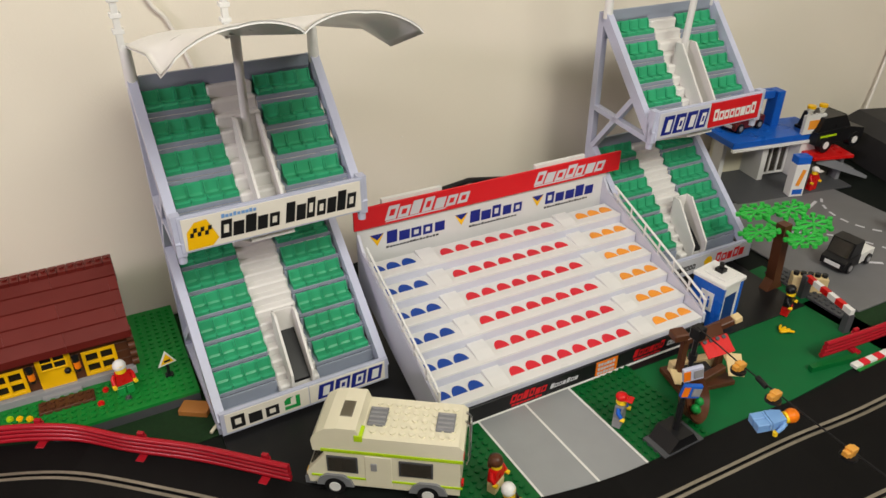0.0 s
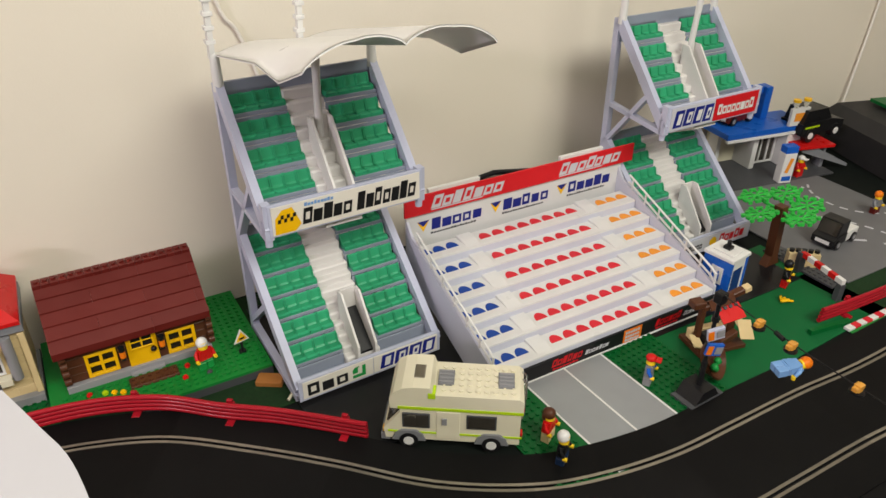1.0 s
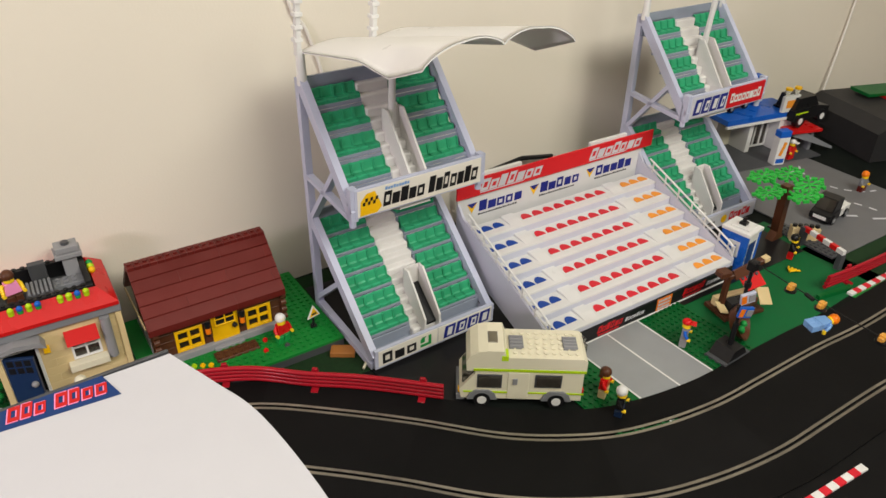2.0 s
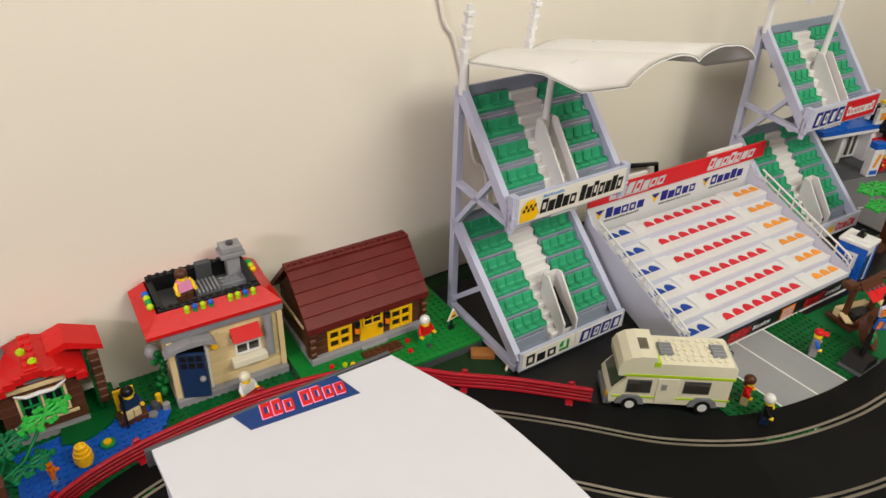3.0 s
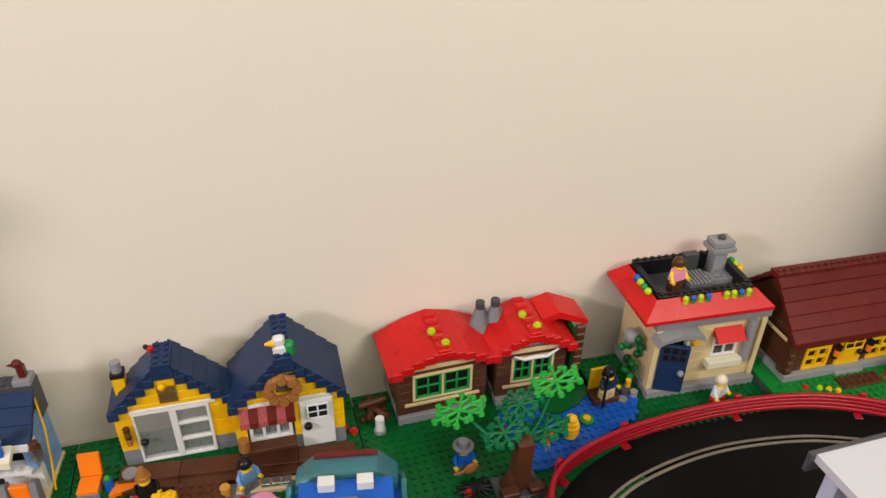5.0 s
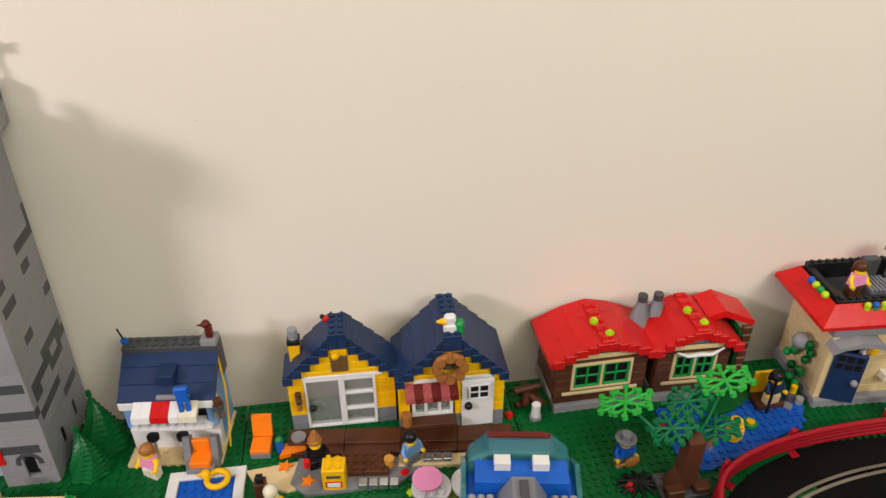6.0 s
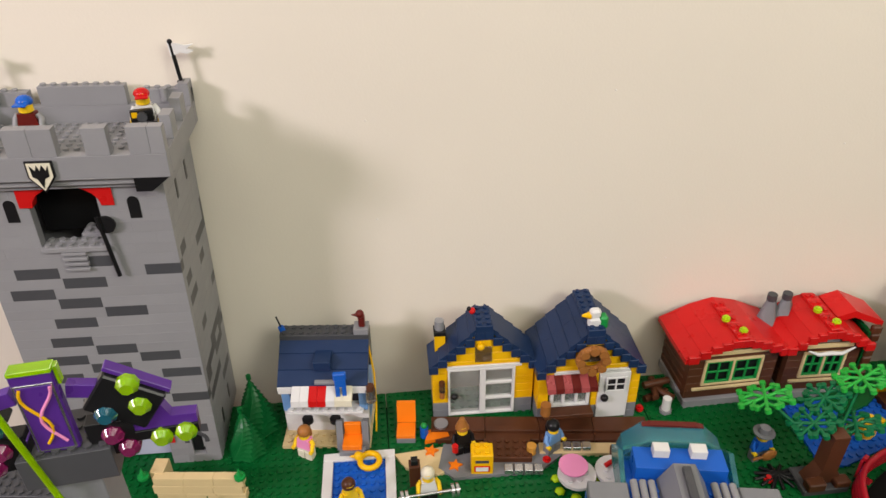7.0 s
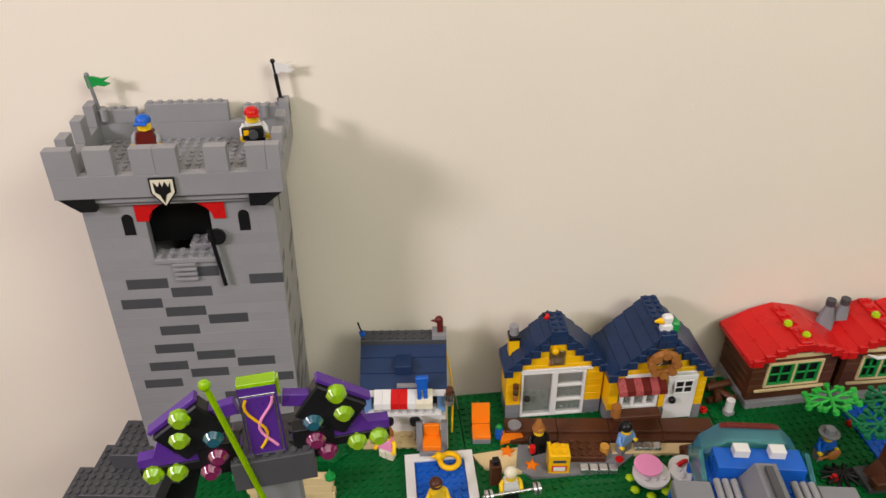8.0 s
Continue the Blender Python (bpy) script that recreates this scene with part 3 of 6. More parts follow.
for k in range(3):
    word(poster, 174, 3.4 + k * 5.2, 22, 3.8, 6, PAPER, flat(-12.8), 0, 40 + k)
B().box(-2, WW + 2, -13.5, -11.4, 0, 1.6, WHITE).make("front_lip", ws)
yb = 179.6
back = B().box(-4, WW + 6, 180, 183, 60, 121, TIERWHITE).make("back_panel", ws, "white back panel with sponsor prints")
for i, x in enumerate((18, 120, 222)):
    patch(back, ((x, 96), (x + 8, 110), (x - 8, 110)), YELLOW, flat(yb))
    patch(back, ((x, 103), (x + 8, 110.4), (x - 8, 110.4)), INK, flat(yb - 0.2))
    word(back, x + 11, 96, 72, 15, 5, INK, flat(yb), 0.05, 50 + i)
    word(back, x + 10, 90.5, 64, 2.6, 16, DARK, flat(yb), 0.0, 60 + i)
top = B().box(-8, WW + 21, 176, 178.5, 121.4, 146, BANNERRED, 0.2).make("top_banner", ws, "red banner with white italic bars")
for x in (50, 240):
    B().box(x - 25, x + 45, 179, 184, 121.2, 150, WHITE).make("banner_holder", ws)
for i, x in enumerate((26, 212)):
    word(top, x, 126.5, 100, 16, 7, PAPER, flat(175.7), 0.35, 70 + i)
    patch(top, ((x, 124.4), (x + 70, 124.4), (x + 74, 126), (x + 2, 126)), PAPER, flat(175.7), "underline")
SLOPE = DZ / DY
for x in (-4, WW + 1):
    prof = [(-9, 0), (40, 0), (183, 50), (183, 118), (168, 100), (-9, 31)]
    B().prism(prof, x, x + 3, "yz", TIERRISER).make("side_wall", ws)
    xm = x + 1.5
    for h in (14, 24):
        B().tube([(xm, -6, Z0 + h - 6), (xm, 2, Z0 + h), (xm, 158, Z0 + h + 158 * SLOPE)], 1.4, WHITE, 6).make("handrail", ws)
    for k in range(7):
        y = -6 + k * 26
        B().cyl(xm, y, Z0 - 4 + y * SLOPE, 1.4, 27, WHITE, 6).make("rail_post", ws)

# ---- kinds of small parts ----
def window(parent, x0, x1, z0, z1, y, mat, nx=2, nz=2, w=2.0, t=4.0, pane=None, name="window", back=BLACK):
    """A framed window in a wall facing -y, with bars and a pane."""
    b = B().box(x0, x0 + w, y, y + t, z0, z1, mat, 0.2).box(x1 - w, x1, y, y + t, z0, z1, mat, 0.2)
    b.box(x0 + w, x1 - w, y, y + t, z0, z0 + w, mat, 0.2).box(x0 + w, x1 - w, y, y + t, z1 - w, z1, mat, 0.2)
    for i in range(1, nx):
        x = x0 + (x1 - x0) * i / nx
        b.box(x - w * 0.45, x + w * 0.45, y + 0.3, y + t - 0.5, z0 + w, z1 - w, mat, 0.1)
    for i in range(1, nz):
        z = z0 + (z1 - z0) * i / nz
        b.box(x0 + w, x1 - w, y + 0.5, y + t - 0.7, z - w * 0.45, z + w * 0.45, mat, 0.1)
    f = b.make(name, parent)
    if pane:
        B().box(x0 + w, x1 - w, y + t * 0.5, y + t * 0.5 + 0.8, z0 + w, z1 - w, pane, 0).make("pane", f)
    # A dark sheet behind the frame paints the shade of the room inside.
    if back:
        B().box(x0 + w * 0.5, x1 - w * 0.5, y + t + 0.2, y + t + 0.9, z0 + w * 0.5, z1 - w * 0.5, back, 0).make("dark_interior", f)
    return f


def slope_x(parent, x0, x1, y0, z0, y1, z1, rows, mat, length=32.0, t=6.0, lap=1.2, name="roof_tile"):
    """Rows of roof pieces along x on a slope that rises from y0, z0 to y1, z1."""
    for r in range(rows):
        a, b = r / rows, (r + 1) / rows
        ya, za, yb, zb = y0 + (y1 - y0) * a, z0 + (z1 - z0) * a, y0 + (y1 - y0) * b, z0 + (z1 - z0) * b
        poly = [(ya, za - t), (ya, za + lap), (yb, zb + 0.1), (yb, zb - t)]
        x = x0
        k = 0
        while x < x1 - 1:
            L = min(length if (k or r % 2 == 0) else length / 2, x1 - x)
            key = ("slope", round(L, 1), mat.name, round(ya, 1), round(za, 1), round(yb, 1), round(zb, 1))
            if key not in BRICKS:
                BRICKS[key] = B().prism(poly, 0, L - 0.12, "yz", mat).mesh(name)
            ob = new(name, BRICKS[key])
            ob.parent = parent
            ob.matrix_basis = Matrix.Translation((x * 0.001, 0, 0))
            x += L
            k += 1


def slope_y(parent, y0, y1, x0, z0, x1, z1, rows, mat, length=24.0, t=6.0, lap=1.2, name="roof_tile"):
    """The same along y, on a slope that rises from x0, z0 to x1, z1."""
    for r in range(rows):
        a, b = r / rows, (r + 1) / rows
        xa, za, xb, zb = x0 + (x1 - x0) * a, z0 + (z1 - z0) * a, x0 + (x1 - x0) * b, z0 + (z1 - z0) * b
        poly = [(xa, za - t), (xa, za + lap), (xb, zb + 0.1), (xb, zb - t)]
        y = y0
        while y < y1 - 1:
            L = min(length, y1 - y)
            B().prism(poly, y, y + L - 0.12, "xz", mat).make(name, parent)
            y += L


def flower(parent, x, y, z, mat, r=2.6):
    return B().cyl(x, y, z, r * 0.9, 2.2, mat, 10).cyl(x, y, z + 2.2, r * 0.6, 1.4, mat, 8).make("flower", parent)


def toy_figure(at, label, torso, legs, head=SKIN, hair=None, style="hair", arms=None, hold=None, scale=1.0, group=""):
    """A small plastic toy figure: one plain mesh."""
    arms = arms or torso
    b = B(Matrix.Scale(scale, 4))
    if legs:
        b.box(-7.6, -0.2, -4.2, 4, 0, 10, legs, 0.6).box(0.2, 7.6, -4.2, 4, 0, 10, legs, 0.6).box(-7.6, 7.6, -3.8, 3.8, 10, 12.4, legs, 0.4)
    b.prism([(-7.8, 12.6), (7.8, 12.6), (5.6, 25), (-5.6, 25)], -3.9, 3.9, "xz", torso)
    for s in (-1, 1):
        b.tube([(s * 6.4, 0, 23.6), (s * 8.8, -0.5, 20), (s * 9.4, -4.0, 15.6)], [2.3, 2.3, 1.9], arms, 8)
        b.cyl(s * 9.5, -7.4, 14.2, 2.0, 4, head, 8, "y")
    b.cyl(0, 0, 25, 3.2, 1.6, head, 10).cyl(0, 0, 26, 5.0, 8.2, head, 14).cone(0, 0, 34.2, 5.0, 3.4, 1.2, head, 14)
    if hair:
        if style == "hair":
            b.ball(0, 0.9, 32.2, 6.4, hair, 12, 1, 1.05, 0.95).box(-5.6, 5.6, 1.8, 6.4, 25, 33, hair, 1.4)
        elif style == "cap":
            b.ball(0, 0.4, 33, 5.9, hair, 12, 1, 1, 0.75).box(-4.6, 4.6, -10.4, -2, 32.0, 33.4, hair, 0.5)
        elif style == "brim":
            b.cyl(0, 0, 33.0, 9.6, 1.3, hair, 16).cone(0, 0, 34.2, 5.6, 4.6, 5.4, hair, 12)
        elif style == "cone":
            b.cone(0, 0.6, 31.5, 6.6, 2.2, 11, hair, 12).cyl(0, 0.4, 31, 6.6, 1.2, hair, 12)
        elif style == "helmet":
            b.ball(0, 0.9, 32.2, 6.2, hair, 14, 1, 1, 1.0)
    if hold == "camera":
        b.box(-10, 6, -13, -8, 16, 25, BLACK, 0.8).cyl(-2, -16, 20.5, 3.6, 4, DARK, 12, "y").box(-9, -5, -13.4, -12.8, 20, 24, YELLOW, 0)
    elif hold == "barbell":
        b.cyl(-27, -8, 16, 1.4, 54, SILVER, 8, "x")
        for s in (-25, -21, 19, 23):
            b.cyl(s, -8, 16, 6, 2.4, SILVER, 12, "x")
    elif hold == "cup":
        b.cyl(-10, -10, 14, 3, 7, RED, 10)
    elif hold == "staff":
        b.cyl(-10, -8, -4, 1.5, 44, BLACK, 6)
    elif hold == "guitar":
        b.ball(3, -10, 13, 6.4, WOODBROWN, 12, 1.3, 0.35, 1).box(-14, -2, -11, -9, 12, 14, WOODBROWN)
    ob = b.make("toy_figure", None, "", at)
    return tagged(ob, label, "toy figure", group or "toy figures on the layout")


# ---- brown log cabin ----
cb = thing("log_cabin", pose(-0.042, 0.672, 0.0, 0, 0, -2.3), "brown log cabin with a dark red tiled roof and yellow windows", "toy house", "toy houses")
YARD = [(-22, -16), (2, -23), (30, -36), (56, -52), (70, -60), (190, -60), (190, 100), (-22, 100)]
B().prism(YARD, 0, 9.6, "xy", DARK).make("base", cb, "dark grey brick base")
b = B().prism(YARD, 9.7, 12.9, "xy", LAWN)
for i in range(26):
    for j in range(6):
        x, y = -20 + i * 8, -56 + j * 8
        if y > -14 - max(0.0, x + 22) * 0.50:
            b.studs(x, 1, y, 1, 12.9, LAWN)
b.studs(148, 5, -8, 13, 12.9, LAWN)
b.make("lawn", cb, "bright green studded lawn plate")
B().box(-4, 141, -6, 92, 12.9, 21, GREY).make("plinth", cb, "light grey plinth")
HOLE = ((18, 48, 21, 52), (58, 88, 12, 60), (97, 127, 21, 52))


def log_course(parent, x0, x1, z, y, n, holes):
    for r in range(n):
        zz = z + r * 9.6
        cuts = sorted([x0, x1] + [c for h in holes if h[2] < zz + 5 < h[3] for c in h[:2]])
        for a, q in zip(cuts, cuts[1:]):
            m = (a + q) / 2
            if q - a > 2 and not any(h[0] < m < h[1] and h[2] < zz + 5 < h[3] for h in holes):
                B().prism([(y + 8, zz), (y + 8, zz + 9.56), (y + 0.2, zz + 9.56), (y, zz + 9.3), (y, zz + 0.25), (y + 0.2, zz)], a, q, "yz", BROWN).make("log", parent)


log_course(cb, -5, 142, 21, 0, 5, HOLE)
for x, s in ((-1, -1), (131, 1)):
    for r in range(5):
        B().box(x, x + 8, 8, 90, 21 + r * 9.6, 30.5 + r * 9.6, BROWN, 1.4).make("log", cb)
        B().cyl(x - 3 if s < 0 else x + 8, -2, 25.8 + r * 9.6, 4.4, 6, BROWN, 10, "x").make("log_end", cb)
for x in (0, 131):
    B().prism([(0, 68), (90, 68), (45, 112)], x, x + 7, "yz", BROWN).make("gable", cb)
slope_x(cb, -8, 144, -10, 66, 40, 117, 5, DARKRED, 96, 6.0, 1.8)
slope_x(cb, -8, 144, 100, 66, 50, 117, 5, DARKRED, 96)
for i in range(19):
    B().box(-8 + i * 8, -0.2 + i * 8, 38, 52, 113, 119.5, DARKRED, 0.4).cyl(-4 + i * 8, 45, 119.5, 2.4, 1.7, DARKRED, 8).make("ridge_piece", cb)
B().box(-9, -7.6, 2, 92, 62, 66, TAN).make("barge_board", cb)
for x0, x1 in ((18, 48), (97, 127)):
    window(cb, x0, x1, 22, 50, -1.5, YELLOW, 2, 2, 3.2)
d = B().box(58, 88, -2, 3, 13, 62, YELLOW, 0.4).make("door", cb, "yellow door with four dark panes")
window(d, 61, 85, 42, 60, -4.4, YELLOW, 2, 2, 1.8, 1.4, name="door_window")
B().ball(83, -4, 37, 3.2, BLACK, 10).make("door_knob", d)
for x in (53, 92):
    B().cyl(x, -5, 38, 3, 8, ORANGE, 10).cyl(x, -5, 46, 3.4, 5, BLACK, 10).cyl(x, -4, 34, 2.6, 4, BLACK, 8).make("wall_lamp", cb)
B().box(56, 90, -10, -2, 12.9, 17, GREY).make("door_step", cb)
B().box(52, 100, -30, -14, 12.9, 16.1, BROWN).studs(52, 6, -30, 2, 16.1, BROWN).make("path_plate", cb)
for x, y, m in ((36, -26, YELLOW), (28, -22, LIME), (110, -20, RED), (104, -38, RED), (44, -30, YELLOW), (128, -42, DARK), (14, -18, RED)):
    flower(cb, x, y, 12.9, m, 3.4)
sign = thing("road_sign", pose(0.125, 0.640, 0.0129, 0, 0, 10), "yellow triangular warning sign on a black post", "road sign")
B().cyl(0, 0, 0, 4, 3, BLACK).cyl(0, 0, 3, 1.6, 16, BLACK, 8).make("post", sign)
B().prism([(-9, 16), (9, 16), (0, 32)], -2.4, -1.2, "xz", WHITE).prism([(-6.4, 17.6), (6.4, 17.6), (0, 29)], -2.7, -2.3, "xz", YELLOW).box(-3, 3, -3.0, -2.6, 19.4, 21.6, BLACK, 0).make("board", sign)
toy_figure(pose(0.084, 0.636, 0.0129, 0, 0, 8), "toy figure with a white wig, red top and green legs", RED, GREEN, hair=WHITE, style="helmet")
tagged(B().box(-14, 14, -8, 8, 0, 6, WOODBROWN).make("brown_block", None, "", pose(0.137, 0.592, 0, 0, 0, -35)), "loose brown toy brick lying beside the stand", "brick")
tagged(B().tube([(-10, 0, 2), (0, 2, 3), (8, 0, 2)], 1.6, CREAM).ball(11, 0, 3, 3, CREAM, 8).tube([(0, 2, 3), (4, 8, 2)], 1.3, CREAM).make("toy_skeleton", None, "", pose(0.150, 0.558, 0.001, 0, 0, 30)), "small cream toy skeleton lying on the ground", "toy skeleton")

# ---- tan house with a roof terrace ----
th = thing("tan_house", pose(-0.184, 0.700, 0.0015, 0, 0, -3.5), "tan house with a red sloped roof and open black terrace", "toy house", "toy houses")
B().box(-4, 118, -8, 74, 0, 9.6, GREY).make("plinth", th, "light grey plinth")
HOLES = ((2, 36, 0, 72), (64, 92, 40, 68))
courses(th, "brick", 0, 114, 9.6, 8, TAN, holes=HOLES)
courses(th, "brick", 8, 72, 9.6, 8, TAN, along="y", v=106)
courses(th, "brick", 8, 72, 9.6, 8, TAN, along="y", v=0)
courses(th, "brick", 8, 106, 9.6, 8, TAN, v=64)
for x in (-3, 112):
    B().box(x, x + 6, -3, 5, 9.6, 84, TAN).make("corner_post", th)
B().box(-6, 119, -5, 78, 86.5, 96, MIDGREY).make("cornice", th, "dark blue-grey cornice")


def roof_side(pts, name="roof_slope"):
    return B().add(pts, [(0, 1, 2, 3), (7, 6, 5, 4), (0, 4, 5, 1), (1, 5, 6, 2), (2, 6, 7, 3), (3, 7, 4, 0)], RED).make(name, th)


E0, E1, R0, R1 = (-20, 118, -7, 84), 96.0, (-4, 102, 8, 72), 115
for a, c in (((E0[0], E0[2]), (E0[1], E0[2])), ((E0[1], E0[2]), (E0[1], E0[3])), ((E0[1], E0[3]), (E0[0], E0[3])), ((E0[0], E0[3]), (E0[0], E0[2]))):
    inn = lambda p: (R0[0] if p[0] == E0[0] else R0[1], R0[2] if p[1] == E0[2] else R0[3])
    n = 4
    for i in range(n):
        lerp = lambda p, q, t: tuple(p[k] + (q[k] - p[k]) * t for k in (0, 1))
        p, q = lerp(a, c, i / n), lerp(a, c, (i + 1) / n)
        r, s = lerp(inn(a), inn(c), (i + 1) / n), lerp(inn(a), inn(c), i / n)
        roof_side([(*p, E1 + 4), (*q, E1 + 4), (*r, R1), (*s, R1), (*p, E1), (*q, E1), (*r, E1), (*s, E1)], "roof_slope")
B().box(-2, 100, 12, 68, 100, 104, DARK).make("terrace_floor", th)
for x0, x1, y0, y1, h in ((-2, 100, 9, 15, 117), (-2, 100, 64, 70, 122), (-2, 4, 15, 64, 119), (94, 100, 15, 64, 119)):
    B().box(x0, x1, y0, y1, 104, h, BLACK).studs(x0 + 1, int((x1 - x0) // 8), y0 - 1, max(1, int((y1 - y0) // 8)), h, BLACK).make("parapet", th)
b = B().box(40, 66, 24, 52, 104, 112, DARK)
for k in range(6):
    b.box(42 + k * 4, 44.4 + k * 4, 26, 50, 112, 114.5, MIDGREY, 0.2)
b.make("sun_lounger", th)
B().box(66, 96, 34, 50, 104, 110, MIDGREY).studs(66, 3, 34, 2, 110, MIDGREY).make("terrace_bench", th)
B().box(48, 64, 54, 62, 104, 130, DARK).make("lounger_back", th)
B().box(80, 94, 50, 64, 104, 132, GREY).box(74, 100, 46, 68, 132, 137, GREY).box(76, 98, 48, 66, 138, 144, GREY).cyl(87, 57, 144, 4, 3, DARK, 10).make("chimney", th, "stepped light grey chimney")
for i, (x, m) in enumerate(((24, LIME), (32, BLUE), (40, LIME), (48, BLUE), (68, LIME), (76, LIME), (84, BLUE), (92, LIME))):
    B().cyl(x, 4, 110, 2.8, 3.4, GREEN if m is BLUE else m, 10).ball(x, 4, 115, 3.2, m, 10).make("roof_flower", th)
for y, m in ((22, LIME), (30, GREEN), (38, LIME), (46, BLUE)):
    B().ball(-7, y, 116, 3.8, m, 10).make("roof_flower", th)
for y, m in ((56, GREEN), (48, LIME), (40, YELLOW)):
    B().ball(104, y, 116, 3.8, m, 10).make("roof_flower", th)
B().box(2, 5, -2, 4, 9.6, 72, WHITE).box(33, 36, -2, 4, 9.6, 72, WHITE).box(5, 33, -2, 4, 68.6, 72, WHITE).make("door_frame", th)
d = B().at(5, -1, 0, 0, 0, -22).box(0, 28, -4, 0, 10, 68, NAVY, 0.4).make("door", th, "dark blue door standing ajar")
B().at(5, -1, 0, 0, 0, -22).ball(23, -5.4, 36, 3.6, GREY, 10).make("door_knob", d)
b = B().at(5, -1, 0, 0, 0, -22)
for i in range(3):
    for j in range(2):
        b.box(3 + i * 8, 9 + i * 8, -4.5, -3.9, 50 + j * 9, 57 + j * 9, BLACK, 0.1)
b.make("door_pane", d)
# Black sheet in the doorway, standing in for shade inside the house.
B().box(4, 34, 5, 7, 10, 70, BLACK, 0).make("dark_interior", th)
B().prism([(-8, 75), (-4, 82), (18, 87), (40, 83), (44, 75), (34, 79), (18, 81), (2, 79)], -16, 0, "xz", GREY).make("door_canopy", th, "arched light grey canopy")
window(th, 64, 92, 40, 68, -1, WHITE, 2, 2, 2.2, 4, SMOKE, back=NAVY)
B().prism([(-13, 66), (0, 77), (0, 71), (-11, 64)], 61, 92, "yz", RED).make("awning", th, "short red awning")
B().box(58, 96, -10, 0, 31, 39, CREAM).make("window_box", th, "cream window box")
B().cyl(101, -4, 34, 5, 50, GREY, 12).make("drain_pipe", th)
B().box(40, 46, -4, 0, 60, 68, YELLOW).make("wall_lamp", th)
b = B()
r_ = random.Random(4)
for k in range(16):
    b.ball(-10 + r_.uniform(-5, 4), 22 + r_.uniform(-10, 20), 8 + k * 3.6, 4.6, GREEN if k % 3 else PLATE, 6)
b.make("ivy", th, "green trans-plastic climbing leaves")
B().ball(-14, 24, 60, 9, GREY, 8).make("wall_rock", th)
toy_figure(pose(-0.152, 0.733, 0.1055, 0, 0, 10), "toy figure in a pink top standing on the roof terrace", PINK, BROWN, hair=BROWN, arms=SKIN)
toy_figure(pose(-0.122, 0.668, 0.0015, 0, 0, 20), "bald toy figure in white with a red scarf", WHITE, RED, hair=CREAM, style="helmet")
bar = thing("rain_barrel", pose(-0.208, 0.703, 0.0015), "small grey and gold pump on the green plate", "pump")
B().cyl(0, 0, 0, 5, 12, DARK).cyl(9, -4, 0, 4, 9, GREY).make("body", bar)
B().cyl(4, 2, 6, 3, 14, YELLOW, 8).cyl(-6, -8, 0, 5, 6, MIDGREY, 10).make("spout", bar)

# ---- pair of log houses with red roofs ----
def log_house(at, w, ridge, label, wx0, wx1, depth=62):
    h = thing("log_house", at, label, "toy house", "toy houses")
    B().box(-3, w + 3, -4, depth, 0, 9, GREY).make("plinth", h)
    holes = ((wx0, wx1, 26, 58),)
    log_course(h, -3, w + 3, 9.6, 0, 6, holes)
    for x in (-2, w - 6):
        for r in range(6):
            B().box(x, x + 8, 8, depth, 9.6 + r * 9.6, 19 + r * 9.6, BROWN, 1.4).make("log", h)
    B().prism([(0, 65), (w, 65), (w * 0.75, ridge - 11), (w / 2, ridge - 6), (w * 0.25, ridge - 11)], 0.4, 8, "xz", BROWN).make("gable", h)
    B().box(6, w - 6, -1.6, 2, 63, 67.5, TAN).make("lintel", h)
    B().box(w * 0.35, w * 0.65, -2.6, 2.4, 71, 74, MIDGREY).make("gable_vent", h)
    B().box(4, w - 4, -2, 3, 20, 23, TAN).make("sill", h)
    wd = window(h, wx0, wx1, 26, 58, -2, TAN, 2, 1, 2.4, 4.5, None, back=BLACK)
    mid = (wx0 + wx1) / 2
    for a, c in ((wx0 + 2.6, mid - 1.4), (mid + 1.4, wx1 - 2.6)):
        window(h, a, c, 28.4, 55.6, -1.2, GREEN, 2, 2, 2.0, 2.6, None, name="sash", back=None)
    over = 12
    zl = 66
    for s in (-1, 1):
        q = lambda f: w / 2 + s * (w / 2 + over) * f
        zk = zl + (ridge - zl) * 0.68
        slope_y(h, -7, depth, q(1.0), zl, q(0.46), zk, 2, RED, 40, 5, 0.5)
        slope_y(h, -7, depth, q(0.46), zk, q(0.0), ridge, 1, RED, 40, 5, 0.4)
    for s in (-1, 1):
        for k, f in enumerate((0.86, 0.66, 0.46, 0.27, 0.10)):
            xa, xb = w / 2 + s * (w / 2 + over) * (f + 0.10), w / 2 + s * (w / 2 + over) * (f - 0.10)
            zc = zl + (ridge - zl) * ((1 - f) * 1.26 if f > 0.46 else 0.68 + (0.46 - f) * 0.70)
            B().box(min(xa, xb), max(xa, xb), -8.6, -4.8, zc - 8, zc + 0.6, RED, 0.3).make("gable_step", h)
    for k, y in enumerate((0, 10, 20, 30, 40)):
        B().box(w / 2 - 6, w / 2 + 6, -7 + k * 12, 4.8 + k * 12, ridge - 5, ridge + 1.6, RED, 0.4).cyl(w / 2 - 3, -1 + k * 12, ridge + 1.6, 2.4, 1.7, RED, 8).cyl(w / 2 + 3, -1 + k * 12, ridge + 1.6, 2.4, 1.7, RED, 8).make("ridge_piece", h)
    for x, y in ((w / 2 + 3, 2), (w / 2 - 5, 22)):
        B().cyl(x, y, ridge + 1.4, 4.0, 3.2, LIME, 12).cyl(x, y, ridge + 4.6, 2.4, 1.7, LIME, 10).make("roof_flower", h)
    return h


